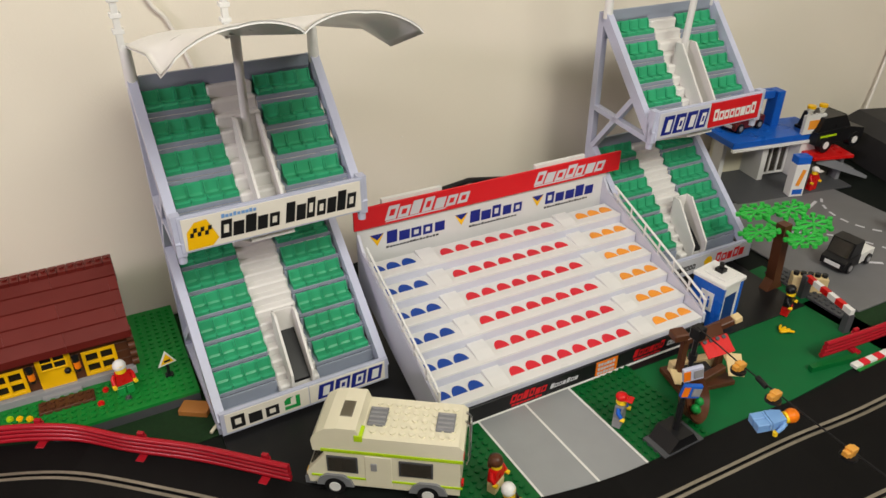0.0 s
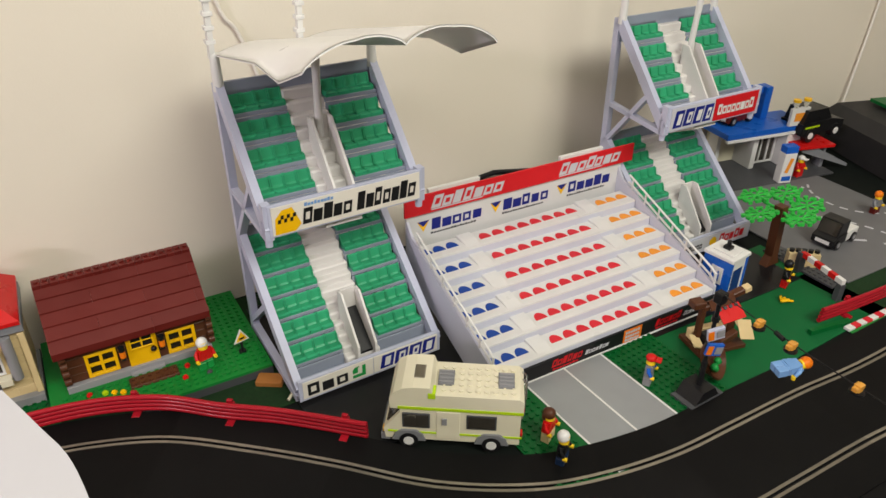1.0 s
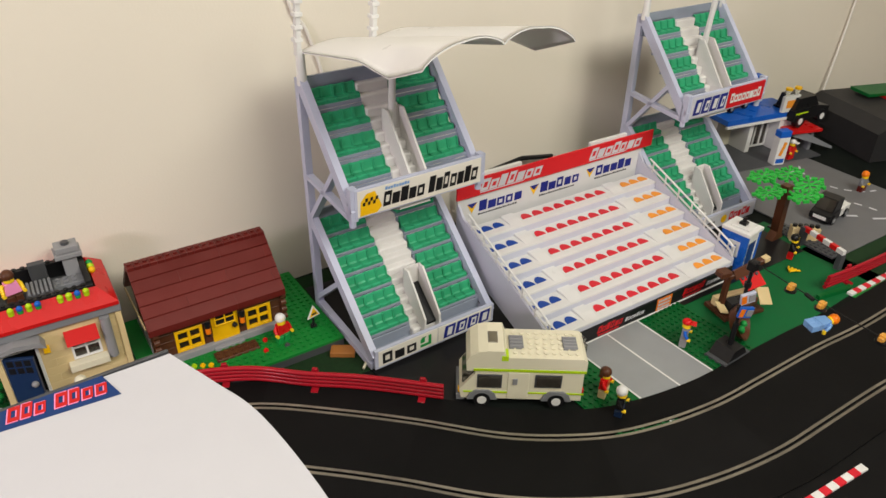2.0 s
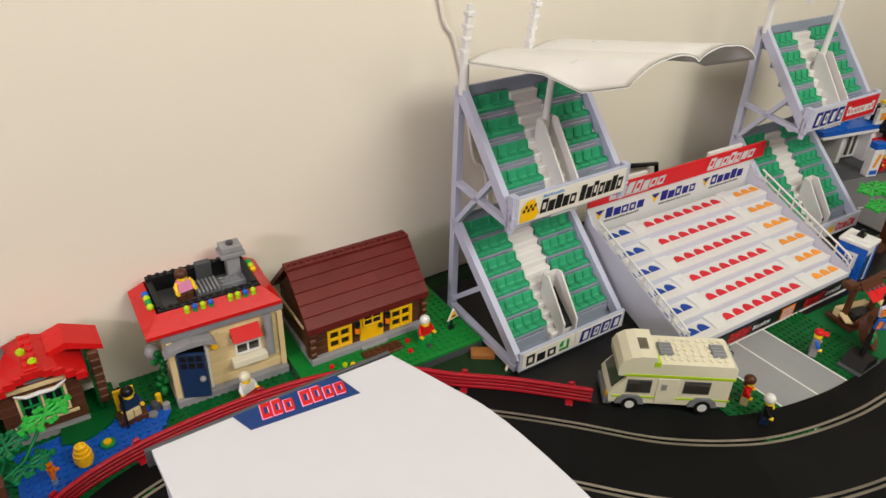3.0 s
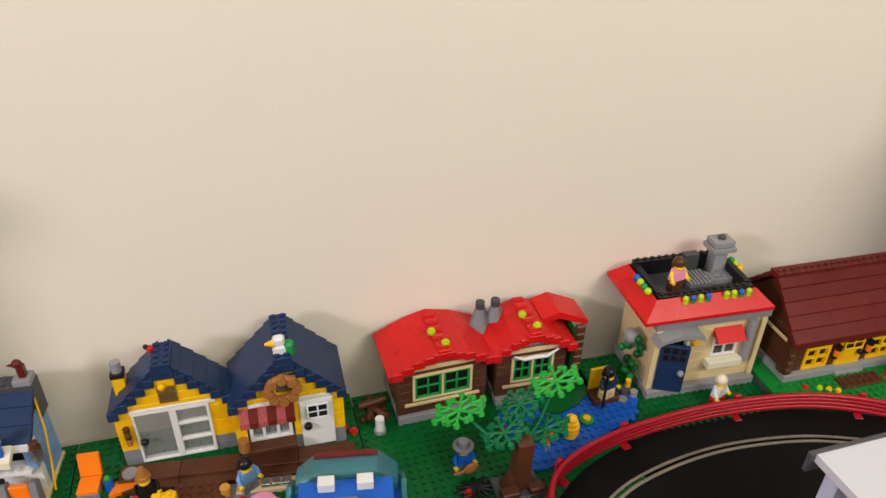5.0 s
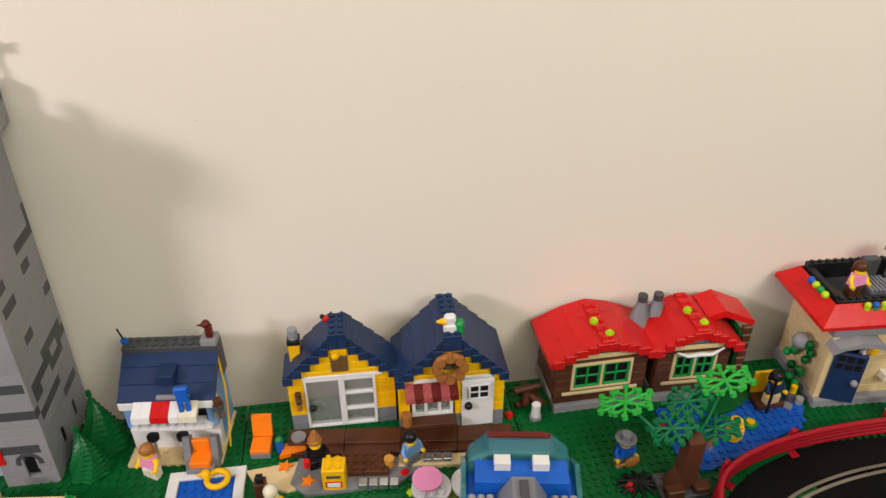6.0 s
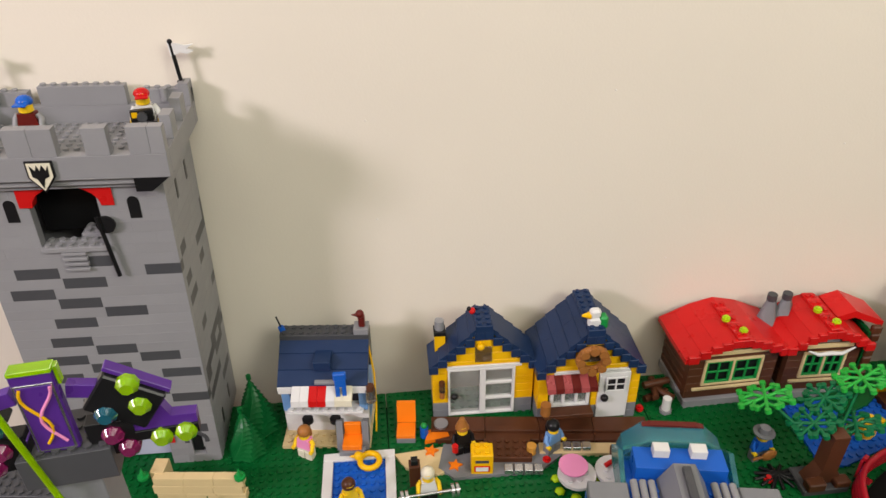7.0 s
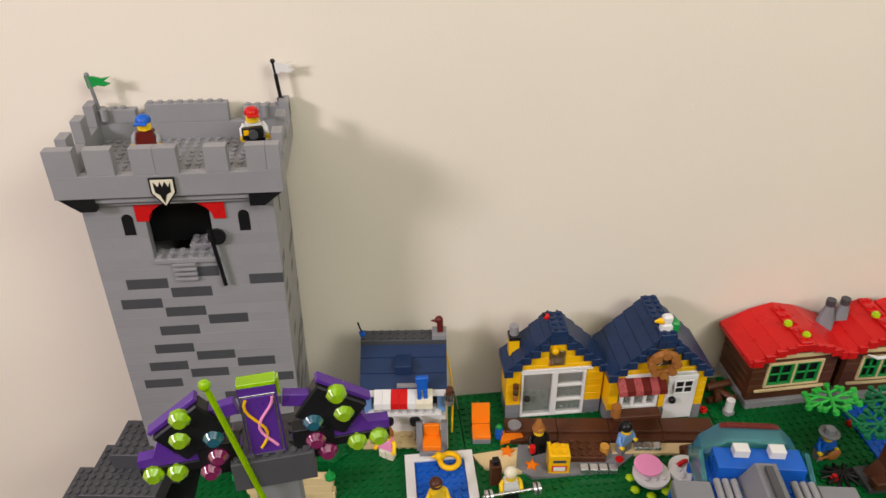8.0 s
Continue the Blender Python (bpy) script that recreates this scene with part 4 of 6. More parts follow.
lh = log_house(pose(-0.437, 0.728, 0.0015, 0, 0, 1), 84, 86, "dark brown log house with a red roof and green window", 12, 72)
lh2 = log_house(pose(-0.337, 0.728, 0.0015, 0, 0, -2), 66, 89, "dark brown log house with a red roof and antlers", 12, 56, 55)
B().tube([(12, -6, 64), (22, -7, 60), (34, -7, 61), (46, -7, 60), (58, -6, 66)], [0.8, 2, 2.4, 2, 0.8], WHITE).make("antlers", lh2, "white antlers over the window")
porch = B().prism([(48, 77), (66, 83), (98, 70), (98, 76), (66, 91), (48, 85)], 18, 54, "xz", RED).make("porch_roof", lh2)
for y in (8, 48):
    for r in range(7):
        B().box(82, 92, y, y + 6, 10 + r * 9.6, 19.2 + r * 9.6, BROWN, 1.2).make("log", lh2)
B().box(80, 84, 10, 46, 0, 70, PLATE).make("side_door", lh2)
ch = thing("twin_chimney", pose(-0.338, 0.770, 0.070), "pair of tapered grey chimneys between the red roofs", "chimney")
for x in (-7, 9):
    B().cone(x, 0, 0, 13, 5.4, 24, MIDGREY, 4).cyl(x, 0, 24, 4.8, 7, DARK, 10).make("chimney_pot", ch)

# ---- yellow beach houses ----
YB = pose(-0.6895, 0.7385, 0.001, 0, 0, -7)
Y0 = pose(-0.6895, 0.7425, 0.001, 0, 0, -1.5)
yh = thing("beach_house", Y0, "yellow beach house with a dark blue roof and glass door", "toy house", "toy houses")
yh2 = thing("beach_house", Y0 @ pose(0.100, -0.017, 0), "yellow beach house with a dark blue roof and shop awning", "toy house", "toy houses")
for h, w, ridge, hl in ((yh, 98, 113, ((15, 80, 0, 67),)), (yh2, 98, 114, ((10, 52, 20, 58), (58, 88, 0, 66)))):
    yb_ = 33 if h is yh else 62
    courses(h, "brick", 0, w, 0, 2, MIDGREY, holes=hl, depth=8.4)
    courses(h, "brick", 0, w, 19.2, 5, YELLOW, holes=hl)
    for x in (0, w - 8):
        courses(h, "brick", 8, yb_ - 4, 0, 2, MIDGREY, along="y", v=x)
        courses(h, "brick", 8, yb_ - 4, 19.2, 5, YELLOW, along="y", v=x)
    B().box(14, w - 12, -2, 6, 62.6, 66, WHITE).make("lintel", h)
    B().box(2, w - 2, -0.8, 7, 66.1, 70.7, YELLOW).make("gable_brick", h)
    for k in range(4):
        i = (80.2 + k * 9.6 - 65 + 4) / (ridge - 65) * (w / 2 - 1) - 3
        if w - 2 * i > 6:
            B().box(i, w - i, -0.8, 8, 70.8 + k * 9.6, 80.2 + k * 9.6, YELLOW).make("gable_brick", h)
    slope_y(h, -3, yb_, -3, 65, w / 2 - 4, ridge, 5, NAVY, 32, 5, 2.0)
    slope_y(h, -3, yb_, w + 3, 65, w / 2 + 4, ridge, 5, NAVY, 32, 5, 2.0)
    for k in range(6):
        f0, f1 = k / 6, (k + 1) / 6
        for s in (-1, 1):
            xa, xb = w / 2 + s * (w / 2 + 3) * (1 - f0), w / 2 + s * (w / 2 + 3) * (1 - f1)
            zt = 64 + (ridge - 67) * f0
            B().box(min(xa, xb), max(xa, xb), -4.4, -1.2, zt - 4, zt + 5, NAVY, 0.3).make("gable_step", h)
    for k in range(int((yb_ + 3) / 8)):
        B().box(w / 2 - 8, w / 2 + 8, -4.6 + k * 8, 3.2 + k * 8, ridge - 6, ridge + 2, NAVY, 0.4).cyl(w / 2 - 4, -0.6 + k * 8, ridge + 2, 2.4, 1.7, NAVY, 8).cyl(w / 2 + 4, -0.6 + k * 8, ridge + 2, 2.4, 1.7, NAVY, 8).make("ridge_piece", h)
b = B().box(15, 17, -2, 5, 3, 62, WHITE, 0.2).box(46, 49, -2, 5, 3, 62, WHITE, 0.2).box(17, 46, -2, 5, 60, 62, WHITE, 0.2).box(17, 46, -2, 5, 3, 5, WHITE, 0.2)
d = b.make("glass_door", yh, "white framed clear door")
B().box(17, 46, 1, 2, 5, 60, CLEAR, 0).make("pane", d)
B().ball(21, -4, 30, 3.6, BLACK, 10).make("door_knob", d)
window(yh, 49, 80, 3, 62, -2, WHITE, 1, 3, 2.6, 6, CLEAR, back=None)
B().box(41, 57, -2, 3, 70, 88, SMOKE).make("gable_window", yh)
B().box(41, 57, -1.6, 2, 88.2, 97, YELLOW).make("gable_brick", yh)
B().ball(46, -3, 90, 4, YELLOW, 10).make("gable_lamp", yh)
B().cyl(9, -4, 30, 2.6, 8, WOODBROWN, 8).cyl(9, -4, 38, 3, 8, SMOKE, 10).cyl(9, -4, 46, 3, 4, BROWN, 8).make("wall_lantern", yh)
B().prism([(4, 62), (14, 62), (14, 92), (4, 92)], 14, 24, "xz", YELLOW).box(3.4, 14.6, 13, 25, 92, 97, BLACK).cyl(9, 19, 97, 4.6, 10, GREY, 12).make("chimney", yh, "yellow chimney with a grey pot")
B().ball(40, 18, 116.5, 3.4, RED, 10).ball(37, 18, 119, 2.4, BLACK, 8).make("roof_bird", yh, "tiny red bird figure")
d = B().box(58, 88, -2, 4, 4, 61, WHITE, 0.4).make("door", yh2, "white door with four panes")
window(d, 64, 84, 39, 57, -4.4, WHITE, 2, 2, 1.8, 1.4, name="door_window")
B().ball(64, -4.6, 32, 4, BLACK, 10).make("door_knob", d)
window(yh2, 12, 50, 22, 50, -2, WHITE, 3, 1, 3, 6, CLEAR, back=None)
B().box(14, 48, 38, 39, 20, 56, DARK, 0).make("inner_wall", yh2)
for k in range(6):
    B().prism([(-14, 50), (-13, 55), (0, 62), (0, 57)], 6 + k * 8, 13.7 + k * 8, "yz", AWNING if k % 2 == 0 else DARKRED).make("awning_strip", yh2)
B().box(4, 52, -14, -2, 17, 22, BROWN).make("counter", yh2)
B().cyl(6, -10, 22, 5, 12, WOODBROWN, 12).make("barrel", yh2)
ring = [(46 + 12 * math.cos(a), -9.5, 86 + 12 * math.sin(a)) for a in (2 * math.pi * k / 20 for k in range(21))]
b = B().tube(ring, 4.0, WOODBROWN, 8)
for k in range(8):
    b.cyl(46 + 12 * math.cos(k * math.pi / 4), -14.5, 86 + 12 * math.sin(k * math.pi / 4), 4.4, 6, WOODBROWN, 8, 'y')
b.make("life_ring", yh2, "nougat brown wreath over the door")
B().box(40, 58, -6, -1, 80, 96, SMOKE).make("gable_window", yh2)
duck = thing("toy_duck", Y0 @ pose(0.150, -0.012, 0.112), "white and green toy duck with yellow beak on the roof", "toy duck")
B().box(-8, 6, -4, 4, 0, 12, WHITE, 2).box(2, 10, -5, 5, 0, 14, GREEN, 2).make("body", duck)
B().box(-7, 3, -4, 4, 12, 21, WHITE, 2).make("head", duck)
B().cone(-6, 0, 14, 4, 1, -8, YELLOW, 8, "x").make("beak", duck)
oar = B().at(200, -4, 0, 0, -22, 0).cyl(0, 0, 20, 1.4, 36, WHITE, 6).box(-3, 3, -1, 1, 0, 22, RED).make("oar", None, "", Y0)
tagged(oar, "red and white oar leaning on the yellow house", "oar")

# boardwalk and beach things
bw = thing("boardwalk", YB, "brown plank boardwalk with sand plates before the yellow houses", "boardwalk")
for k in range(4):
    B().box(-2 + k * 52, 49.6 + k * 52, -22, -4, 0, 9.6, BROWN).make("plank", bw)
    B().box(-2 + k * 52, 49.6 + k * 52, -31, -22.2, 0, 6.4, BROWN).make("plank", bw)
B().prism([(-36, -46), (14, -36), (22, -60), (6, -70), (-24, -62)], 0, 3.2, "xy", TAN).make("sand_plate", bw, "tan sand plate")
B().prism([(10, -34), (104, -34), (128, -40), (98, -66), (20, -74), (6, -62)], 0, 3.7, "xy", MIDGREY).make("stone_plate", bw, "grey stone plate")
B().box(100, 190, -46, -33, 0, 5, TAN).make("sand_plate", bw)
b = B().box(48, 92, -56, -32, 3.3, 9.6, BROWN)
b.studs(50, 5, -56, 3, 9.6, BROWN).make("bench", bw)
for x in (46, 92):
    B().cyl(x, -46, 6, 4.6, 9, AMBER, 12).make("amber_lamp", bw)
for k in range(4):
    B().box(66 + k * 9, 73.6 + k * 9, -70, -62, 3.2, 9, SILVER).make("crate_can", bw)
for k in range(3):
    B().box(122 + k * 9, 129.6 + k * 9, -44, -36, 5, 10, SILVER).make("crate_can", bw)
mail = thing("mailbox", pose(-0.652, 0.672, 0.004, 0, 0, -6), "yellow mailbox with a white envelope print", "mailbox")
B().box(-10, 10, -8, 8, 0, 24, YELLOW, 0.8).studs(-8, 2, -8, 2, 24, YELLOW).make("body", mail)
B().box(-7, 7, -8.6, -8, 4, 11, RED, 0).box(-5.6, 5.6, -8.9, -8.5, 5, 10, WHITE, 0).make("print", mail)
B().box(-6, 6, -8.5, -7.9, 15, 18, DARK, 0).make("slot", mail)
lc = thing("lounge_chair", pose(-0.717, 0.728, 0.001, 0, 0, -6), "orange lounge chair on the green plate", "chair", "orange lounge chairs")
B().box(-9, 9, -16, 2, 6, 10, ORANGE, 0.5).box(-9, 9, -16, 2, 0, 6, MIDGREY).make("seat", lc)
B().prism([(2, 10), (8, 30), (11, 30), (6, 8)], -9, 9, "yz", ORANGE).box(-9, 9, 5, 6, 16, 18, WHITE, 0.1).make("backrest", lc)
basket = thing("beach_basket", pose(-0.690, 0.716, 0.0042, 0, 0, 20), "grey basket with orange sack and blue bottle", "basket")
B().cone(8, 4, 0, 5, 7, 9, GREY, 12).make("bucket", basket)
B().prism([(-14, -6), (10, -10), (12, 4), (-4, 6)], 0, 4, "xy", ORANGE).make("sack", basket)
B().cyl(-10, 4, 0, 4, 12, BLUE, 10).ball(-10, 4, 14, 3.4, GREEN, 8).make("bottle", basket)
for k in range(2):
    pts = [((7 if i % 2 == 0 else 3.2) * math.cos(math.pi * i / 5), (7 if i % 2 == 0 else 3.2) * math.sin(math.pi * i / 5)) for i in range(10)]
    tagged(B().prism(pts, 0, 2.4, "xy", ORANGE).make("starfish", None, "", pose(-0.676 - 0.02 * k, 0.676 + 0.02 * k, 0.0043)), "small orange starfish on the stone plate", "starfish", "starfish")
toy_figure(pose(-0.667, 0.693, 0.0042, 0, 0, 10), "toy figure in black and red with brown tall hair", BLACK, BLACK, hair=WOODBROWN, style="cone", hold="cup")
toy_figure(pose(-0.584, 0.684, 0.0042, 0, 0, 30), "toy figure with long black hair and blue sleeves", LIGHTBLUE, MIDGREY, hair=BLACK, arms=LIGHTBLUE)
toy_figure(pose(-0.703, 0.646, 0.001, 0, 0, 4), "toy weight lifter in white holding a grey barbell", WHITE, BLACK, hair=CREAM, style="helmet", arms=SKIN, hold="barbell")
toy_figure(pose(-0.7705, 0.642, 0.001, 0, 0, 20), "toy figure in a green swimsuit beside the pool", SKIN, SKIN, hair=BROWN, style="helmet")
post = thing("post_stump", pose(-0.7135, 0.664, 0.001), "short brown post with a black top", "post")
B().box(-5, 5, -5, 5, 0, 26, BROWN).make("stump", post)
B().box(-3, 3, -3, 3, 26, 32, BLACK).make("cap", post)


def cafe_table(at, label, top):
    t = thing("cafe_table", at, label, "table", "round white tables")
    B().cone(0, 0, 0, 7, 9, 12, PURPLE, 10).make("foot", t)
    B().cyl(0, 0, 12, 17, 3.2, WHITE, 24).studs(-12, 3, -12, 3, 15.2, WHITE).make("tabletop", t)
    b = B()
    for k in range(7):
        a = k * 0.9
        b.ball(18 * math.cos(a), 16 * math.sin(a), 2.5, 5, LIME, 6, 1, 1, 0.5)
    b.make("leaf_ring", t, "lime leaves round the foot")
    return t


cafe_table(pose(-0.571, 0.645, 0.001), "round white table with lime leaves, pink bowl on it", PINK)
cafe_table(pose(-0.537, 0.645, 0.001), "round white table with lime leaves, drinks on it", RED)
bowl = B().cone(0, 0, 0, 5, 13, 6, PINK, 18).cyl(0, 0, 6, 13, 1.2, PINK, 18).make("bowl", None, "", pose(-0.574, 0.648, 0.0168))
tagged(bowl, "pink plastic bowl on a round white table", "bowl")
cup = thing("drinks", pose(-0.535, 0.642, 0.0168), "blue and red drink cans on a white table", "cans")
B().cyl(0, 0, 0, 4, 12, BLUE).cyl(0, 0, 12, 4, 4, WHITE).make("can", cup)
B().cyl(8, 2, 0, 4, 7, RED).cyl(8, 2, 7, 4, 3, MIDGREY).make("can", cup)
B().tube([(-10, 6, 2), (-4, 8, 4), (0, 10, 2)], 2.2, RED).make("sausage", cup)
rock = B().prism([(-20, -10), (-12, 12), (10, 14), (21, 2), (18, -14), (-6, -18)], 0, 7, "xy", BROWN).box(-12, 12, -10, 8, 7, 12, BROWN, 2).make("brown_rock", None, "", pose(-0.517, 0.668, 0.001))
tagged(rock, "low brown rock piece on the green plate", "rock")
for k, (x, y, m) in enumerate(((-0.499, 0.727, YELLOW), (-0.484, 0.727, RED), (-0.591, 0.673, RED), (-0.40, 0.628, RED), (-0.345, 0.69, RED))):
    tagged(B().cyl(0, 0, 0, 4, 3, m, 10).cyl(0, 0, 3, 2.4, 2, m, 8).make("flower_stud", None, "", pose(x, y, 0.0027)), "small round plastic flower on the green plate", "flower", "plastic flowers")
fire = thing("fire_logs", pose(-0.462, 0.742, 0.0015), "small dark pile of firewood beside the log house", "firewood")
for k, (x, y, z, a) in enumerate(((0, 0, 4, 20), (3, 6, 4, 50), (-2, 3, 11, 80), (4, -2, 10, 130), (0, 4, 17, 10))):
    B().at(x, y, z, 0, 0, a).cyl(-14, 0, 0, 3.6, 28, BROWN, 8, "x").make("log", fire)
tagged(B().cyl(0, 0, 0, 6, 4, GREY, 10).cyl(0, 0, 4, 4.4, 14, WHITE, 10).make("white_hydrant", None, "", pose(-0.459, 0.722, 0.0015)), "small white hydrant standing on the lawn", "hydrant")

# ---- castle tower ----
TOW = pose(-0.893, 0.713, 0.001, 0, 1.6, 0)
tw = thing("castle_tower", TOW, "tall light grey castle tower with dark grey bricks and battlements", "toy castle tower")
TX0, TX1, TD, TH = -139.0, 2.0, 94.0, 298.0
rt = random.Random(11)
ARCH = ((-98, -42, 0, 50), (-95, -47, 240, 288))
SLITS = ((-22, -12, 14, 34),)
DARKS = {}
for r in range(31):
    if 2 < r < 24:
        u = TX0 + 4 + (r * 41) % 74
        while u < TX1 - 24:
            if rt.random() < 0.84:
                DARKS.setdefault(r, []).append((u, min(u + 32, TX1)))
            u += rt.choice((74, 82, 96))
PICK = lambda mid, r: DARK if any(a < mid < b for a, b in DARKS.get(r, ())) else GREY


def tower_face():
    h = 9.6
    for r in range(31):
        z = r * h
        holes = [(a, b) for a, b, c, d in ARCH + SLITS if c < z + 5 < d]
        cuts = {TX0, TX1} | {c for a in DARKS.get(r, ()) for c in a} | {c for a in holes for c in a}
        cuts |= {TX0 + (32 if r % 2 else 16) + 48 * k for k in range(4) if r > 23 or r < 3}
        cuts = sorted(c for c in cuts if TX0 <= c <= TX1)
        for a, b in zip(cuts, cuts[1:]):
            m = (a + b) / 2
            if b - a > 1 and not any(p < m < q for p, q in holes):
                piece(tw, "brick", (b - a - 0.06, 8, h - 0.06), (a, 0, z), PICK(m, r), 0.08)


tower_face()
for r in range(31):
    v = 8.0
    while v < TD - 1:
        L = min(rt.choice((16, 24, 32, 48)), TD - v)
        dark = (2 < r < 24 and rt.random() < 0.17) or 21 <= r <= 23 and v > 40
        piece(tw, "brick", (8, L - 0.12, 9.5), (TX1 - 8, v, r * 9.6), DARK if dark else GREY, 0.08)
        v += L
courses(tw, "brick", 8, TD, 0, 31, GREY, along="y", v=TX0, length=84)
B().box(TX0 + 8, TX1 - 8, 60, 68, 0, 296, GREY).make("back_wall", tw)
for x, z in ((-108, 262), (-22, 262), (-17, 14)):
    arc = [(x - 4.2, z), (x + 4.2, z)] + [(x + 4.2 * math.cos(a), z + 14 + 4.2 * math.sin(a)) for a in (math.pi * k / 8 for k in range(9))]
    B().prism(arc, -0.3 if z > 100 else 1.2, 6, "xz", BLACK).make("arrow_slit", tw)
for k in range(7):
    a = math.pi * k / 6
    B().at(-17 + 9 * math.cos(a), -0.6, 28 + 9 * math.sin(a), 0, -math.degrees(a) + 90, 0).box(-2.6, 2.6, 0, 3, -2, 2, DARK).make("arch_stone", tw)
for y in (28, 62):
    for z in (20, 262):
        B().box(TX1 - 1, TX1 + 0.3, y, y + 5, z, z + 16, BLACK, 0.2).make("arrow_slit", tw)


def arch_stone(x0, x1, z0, z1, rx, mat, name):
    xm = (x0 + x1) / 2
    half = [(x0, z0), (x0, z1), (xm, z1)] + [(xm + rx * math.cos(a), z0 + (z1 - z0) * 0.72 * math.sin(a)) for a in (math.pi * k / 10 for k in range(5, 11))]
    other = [(x1, z0), (x1, z1), (xm, z1)] + [(xm + rx * math.cos(a), z0 + (z1 - z0) * 0.72 * math.sin(a)) for a in (math.pi * k / 10 for k in range(5, -1, -1))]
    b = B()
    for p in (half, other):
        b.prism(p, -1.2, 7, "xz", mat)
    return b.make(name, tw)


arch_stone(-104, -36, 28, 50, 27, RED, "gate_arch")
arch_stone(-101, -35, 274, 297, 24, RED, "upper_arch")
B().box(-100, -42, 14, 18, 0, 49, STANDGREY, 0).make("gate_screen", tw, "pale lavender screen inside the gate")
# Flat black sheet behind the upper arch: the tower's inner shade as colour.
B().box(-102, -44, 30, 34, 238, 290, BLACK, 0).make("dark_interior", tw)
B().box(-95, -47, -3, 13, 236, 240, GREY).studs(-95, 6, -3, 2, 240, GREY).box(-70, -50, 13, 29, 236, 243, GREY).studs(-70, 2, 13, 2, 243, GREY).make("balcony", tw)
for k in range(4):
    B().box(-82, -64, -3, 0, 219 + k * 4.6, 221.6 + k * 4.6, GREY).make("ladder_rung", tw)
B().at(-48, -4, 258, 0, -6, 0).cyl(0, 0, -44, 1.7, 52, BLACK, 8).make("axe_shaft", tw)
B().cone(-44, -4, 259, 7, 7, 2, BLACK, 14, "y").make("axe_head", tw)
# battlements
PX0, PX1, PY0, PY1 = -150.0, 12.0, -12.0, 94.0
B().prism([(PX0 + 14, 290), (PX1 - 14, 290), (PX1, 300), (PX0, 300)], PY0 + 8, PY0 + 12, "xz", GREY).box(PX0 + 12, PX1 - 12, PY0 + 4, PY1, 294, 300, GREY).make("corbel", tw)
for x0, x1 in ((PX0 + 1, PX0 + 26), (PX1 - 26, PX1 - 1)):
    side = x0 < -80
    B().prism([(x0, 300.2), (x1, 300.2), (x1 if side else x1 - 14, 289), (x0 + 14 if side else x0, 289)], PY0 + 1, PY0 + 7.8, "xz", BLACK).make("corner_corbel", tw, "black inverted corner slope")
B().box(PX0 + 8, PX1 - 8, PY0 + 8, PY1 - 8, 300, 303.2, GREY).studs(PX0 + 9, 18, PY0 + 10, 11, 303.2, GREY).make("tower_floor", tw)
for nm, x0, x1, y0, y1 in (("parapet", PX0, PX1, PY0, PY0 + 8), ("parapet", PX0, PX1, PY1 - 8, PY1), ("parapet", PX0, PX0 + 8, PY0 + 8, PY1 - 8), ("parapet", PX1 - 8, PX1, PY0 + 8, PY1 - 8)):
    B().box(x0, x1, y0, y1, 300, 318, GREY).make(nm, tw)
for x, w in ((-150, 20), (-123, 19), (-92, 16), (-75.8, 16), (-41, 16), (-12, 14), (2.2, 9.8)):
    piece(tw, "merlon", (w, 8, 20), (x, PY0, 318.1), GREY)
for y in (14, 48, 80):
    piece(tw, "merlon", (8, 14, 18), (PX0, y, 318.1), GREY)
    piece(tw, "merlon", (8, 14, 18), (PX1 - 8, y, 318.1), GREY)
for x0, x1, h in ((-150, -112, 12), (-104, -38, 16), (-26, 12, 12)):
    B().box(x0, x1, PY1 - 8, PY1, 318.1, 318 + h, GREY).studs(x0, int((x1 - x0) / 8), PY1 - 8, 1, 318 + h, GREY).make("merlon", tw)
for x in (-136, -8):
    B().cyl(x, PY1 - 10, 322, 3, 10, GREY, 10).make("clip", tw)
sh = [(-82, 316), (-64, 316), (-64, 304), (-73, 292), (-82, 304)]
s_ = B().prism(sh, PY0 - 2, PY0 - 0.6, "xz", BLACK).make("shield", tw, "small shield with a black and white emblem")
B().prism([(-80.8, 314.8), (-65.2, 314.8), (-65.2, 304.4), (-73, 294), (-80.8, 304.4)], PY0 - 2.5, PY0 - 1.9, "xz", CREAM).prism([(-79, 313), (-76, 309), (-74.4, 313.4), (-73, 309), (-71, 313.6), (-69, 309), (-67, 313), (-67.6, 305), (-71, 303), (-73, 296), (-75.6, 303), (-78.6, 305)], PY0 - 2.9, PY0 - 2.4, "xz", BLACK).make("emblem", s_)


def flag(x, y, z, pole, cloth, label):
    f = thing("toy_flag", TOW @ pose(x / 1000, y / 1000, z / 1000), label, "flag", "tower flags")
    B().at(0, 0, 0, 0, -6, 0).cyl(0, 0, 0, 3.2, 6, pole, 10).cyl(0, 0, 6, 1.6, 30, pole, 8).make("pole", f)
    B().at(0, 0, 0, 0, -6, 0).prism([(-2, 26), (6, 28), (11, 26.4), (16, 28), (11, 30.4), (17, 33.4), (10, 33), (5, 35), (-2, 36.4)], -1.2, 1.2, "xz", cloth).ball(0, 0, 37, 2.2, pole, 8).make("cloth", f)


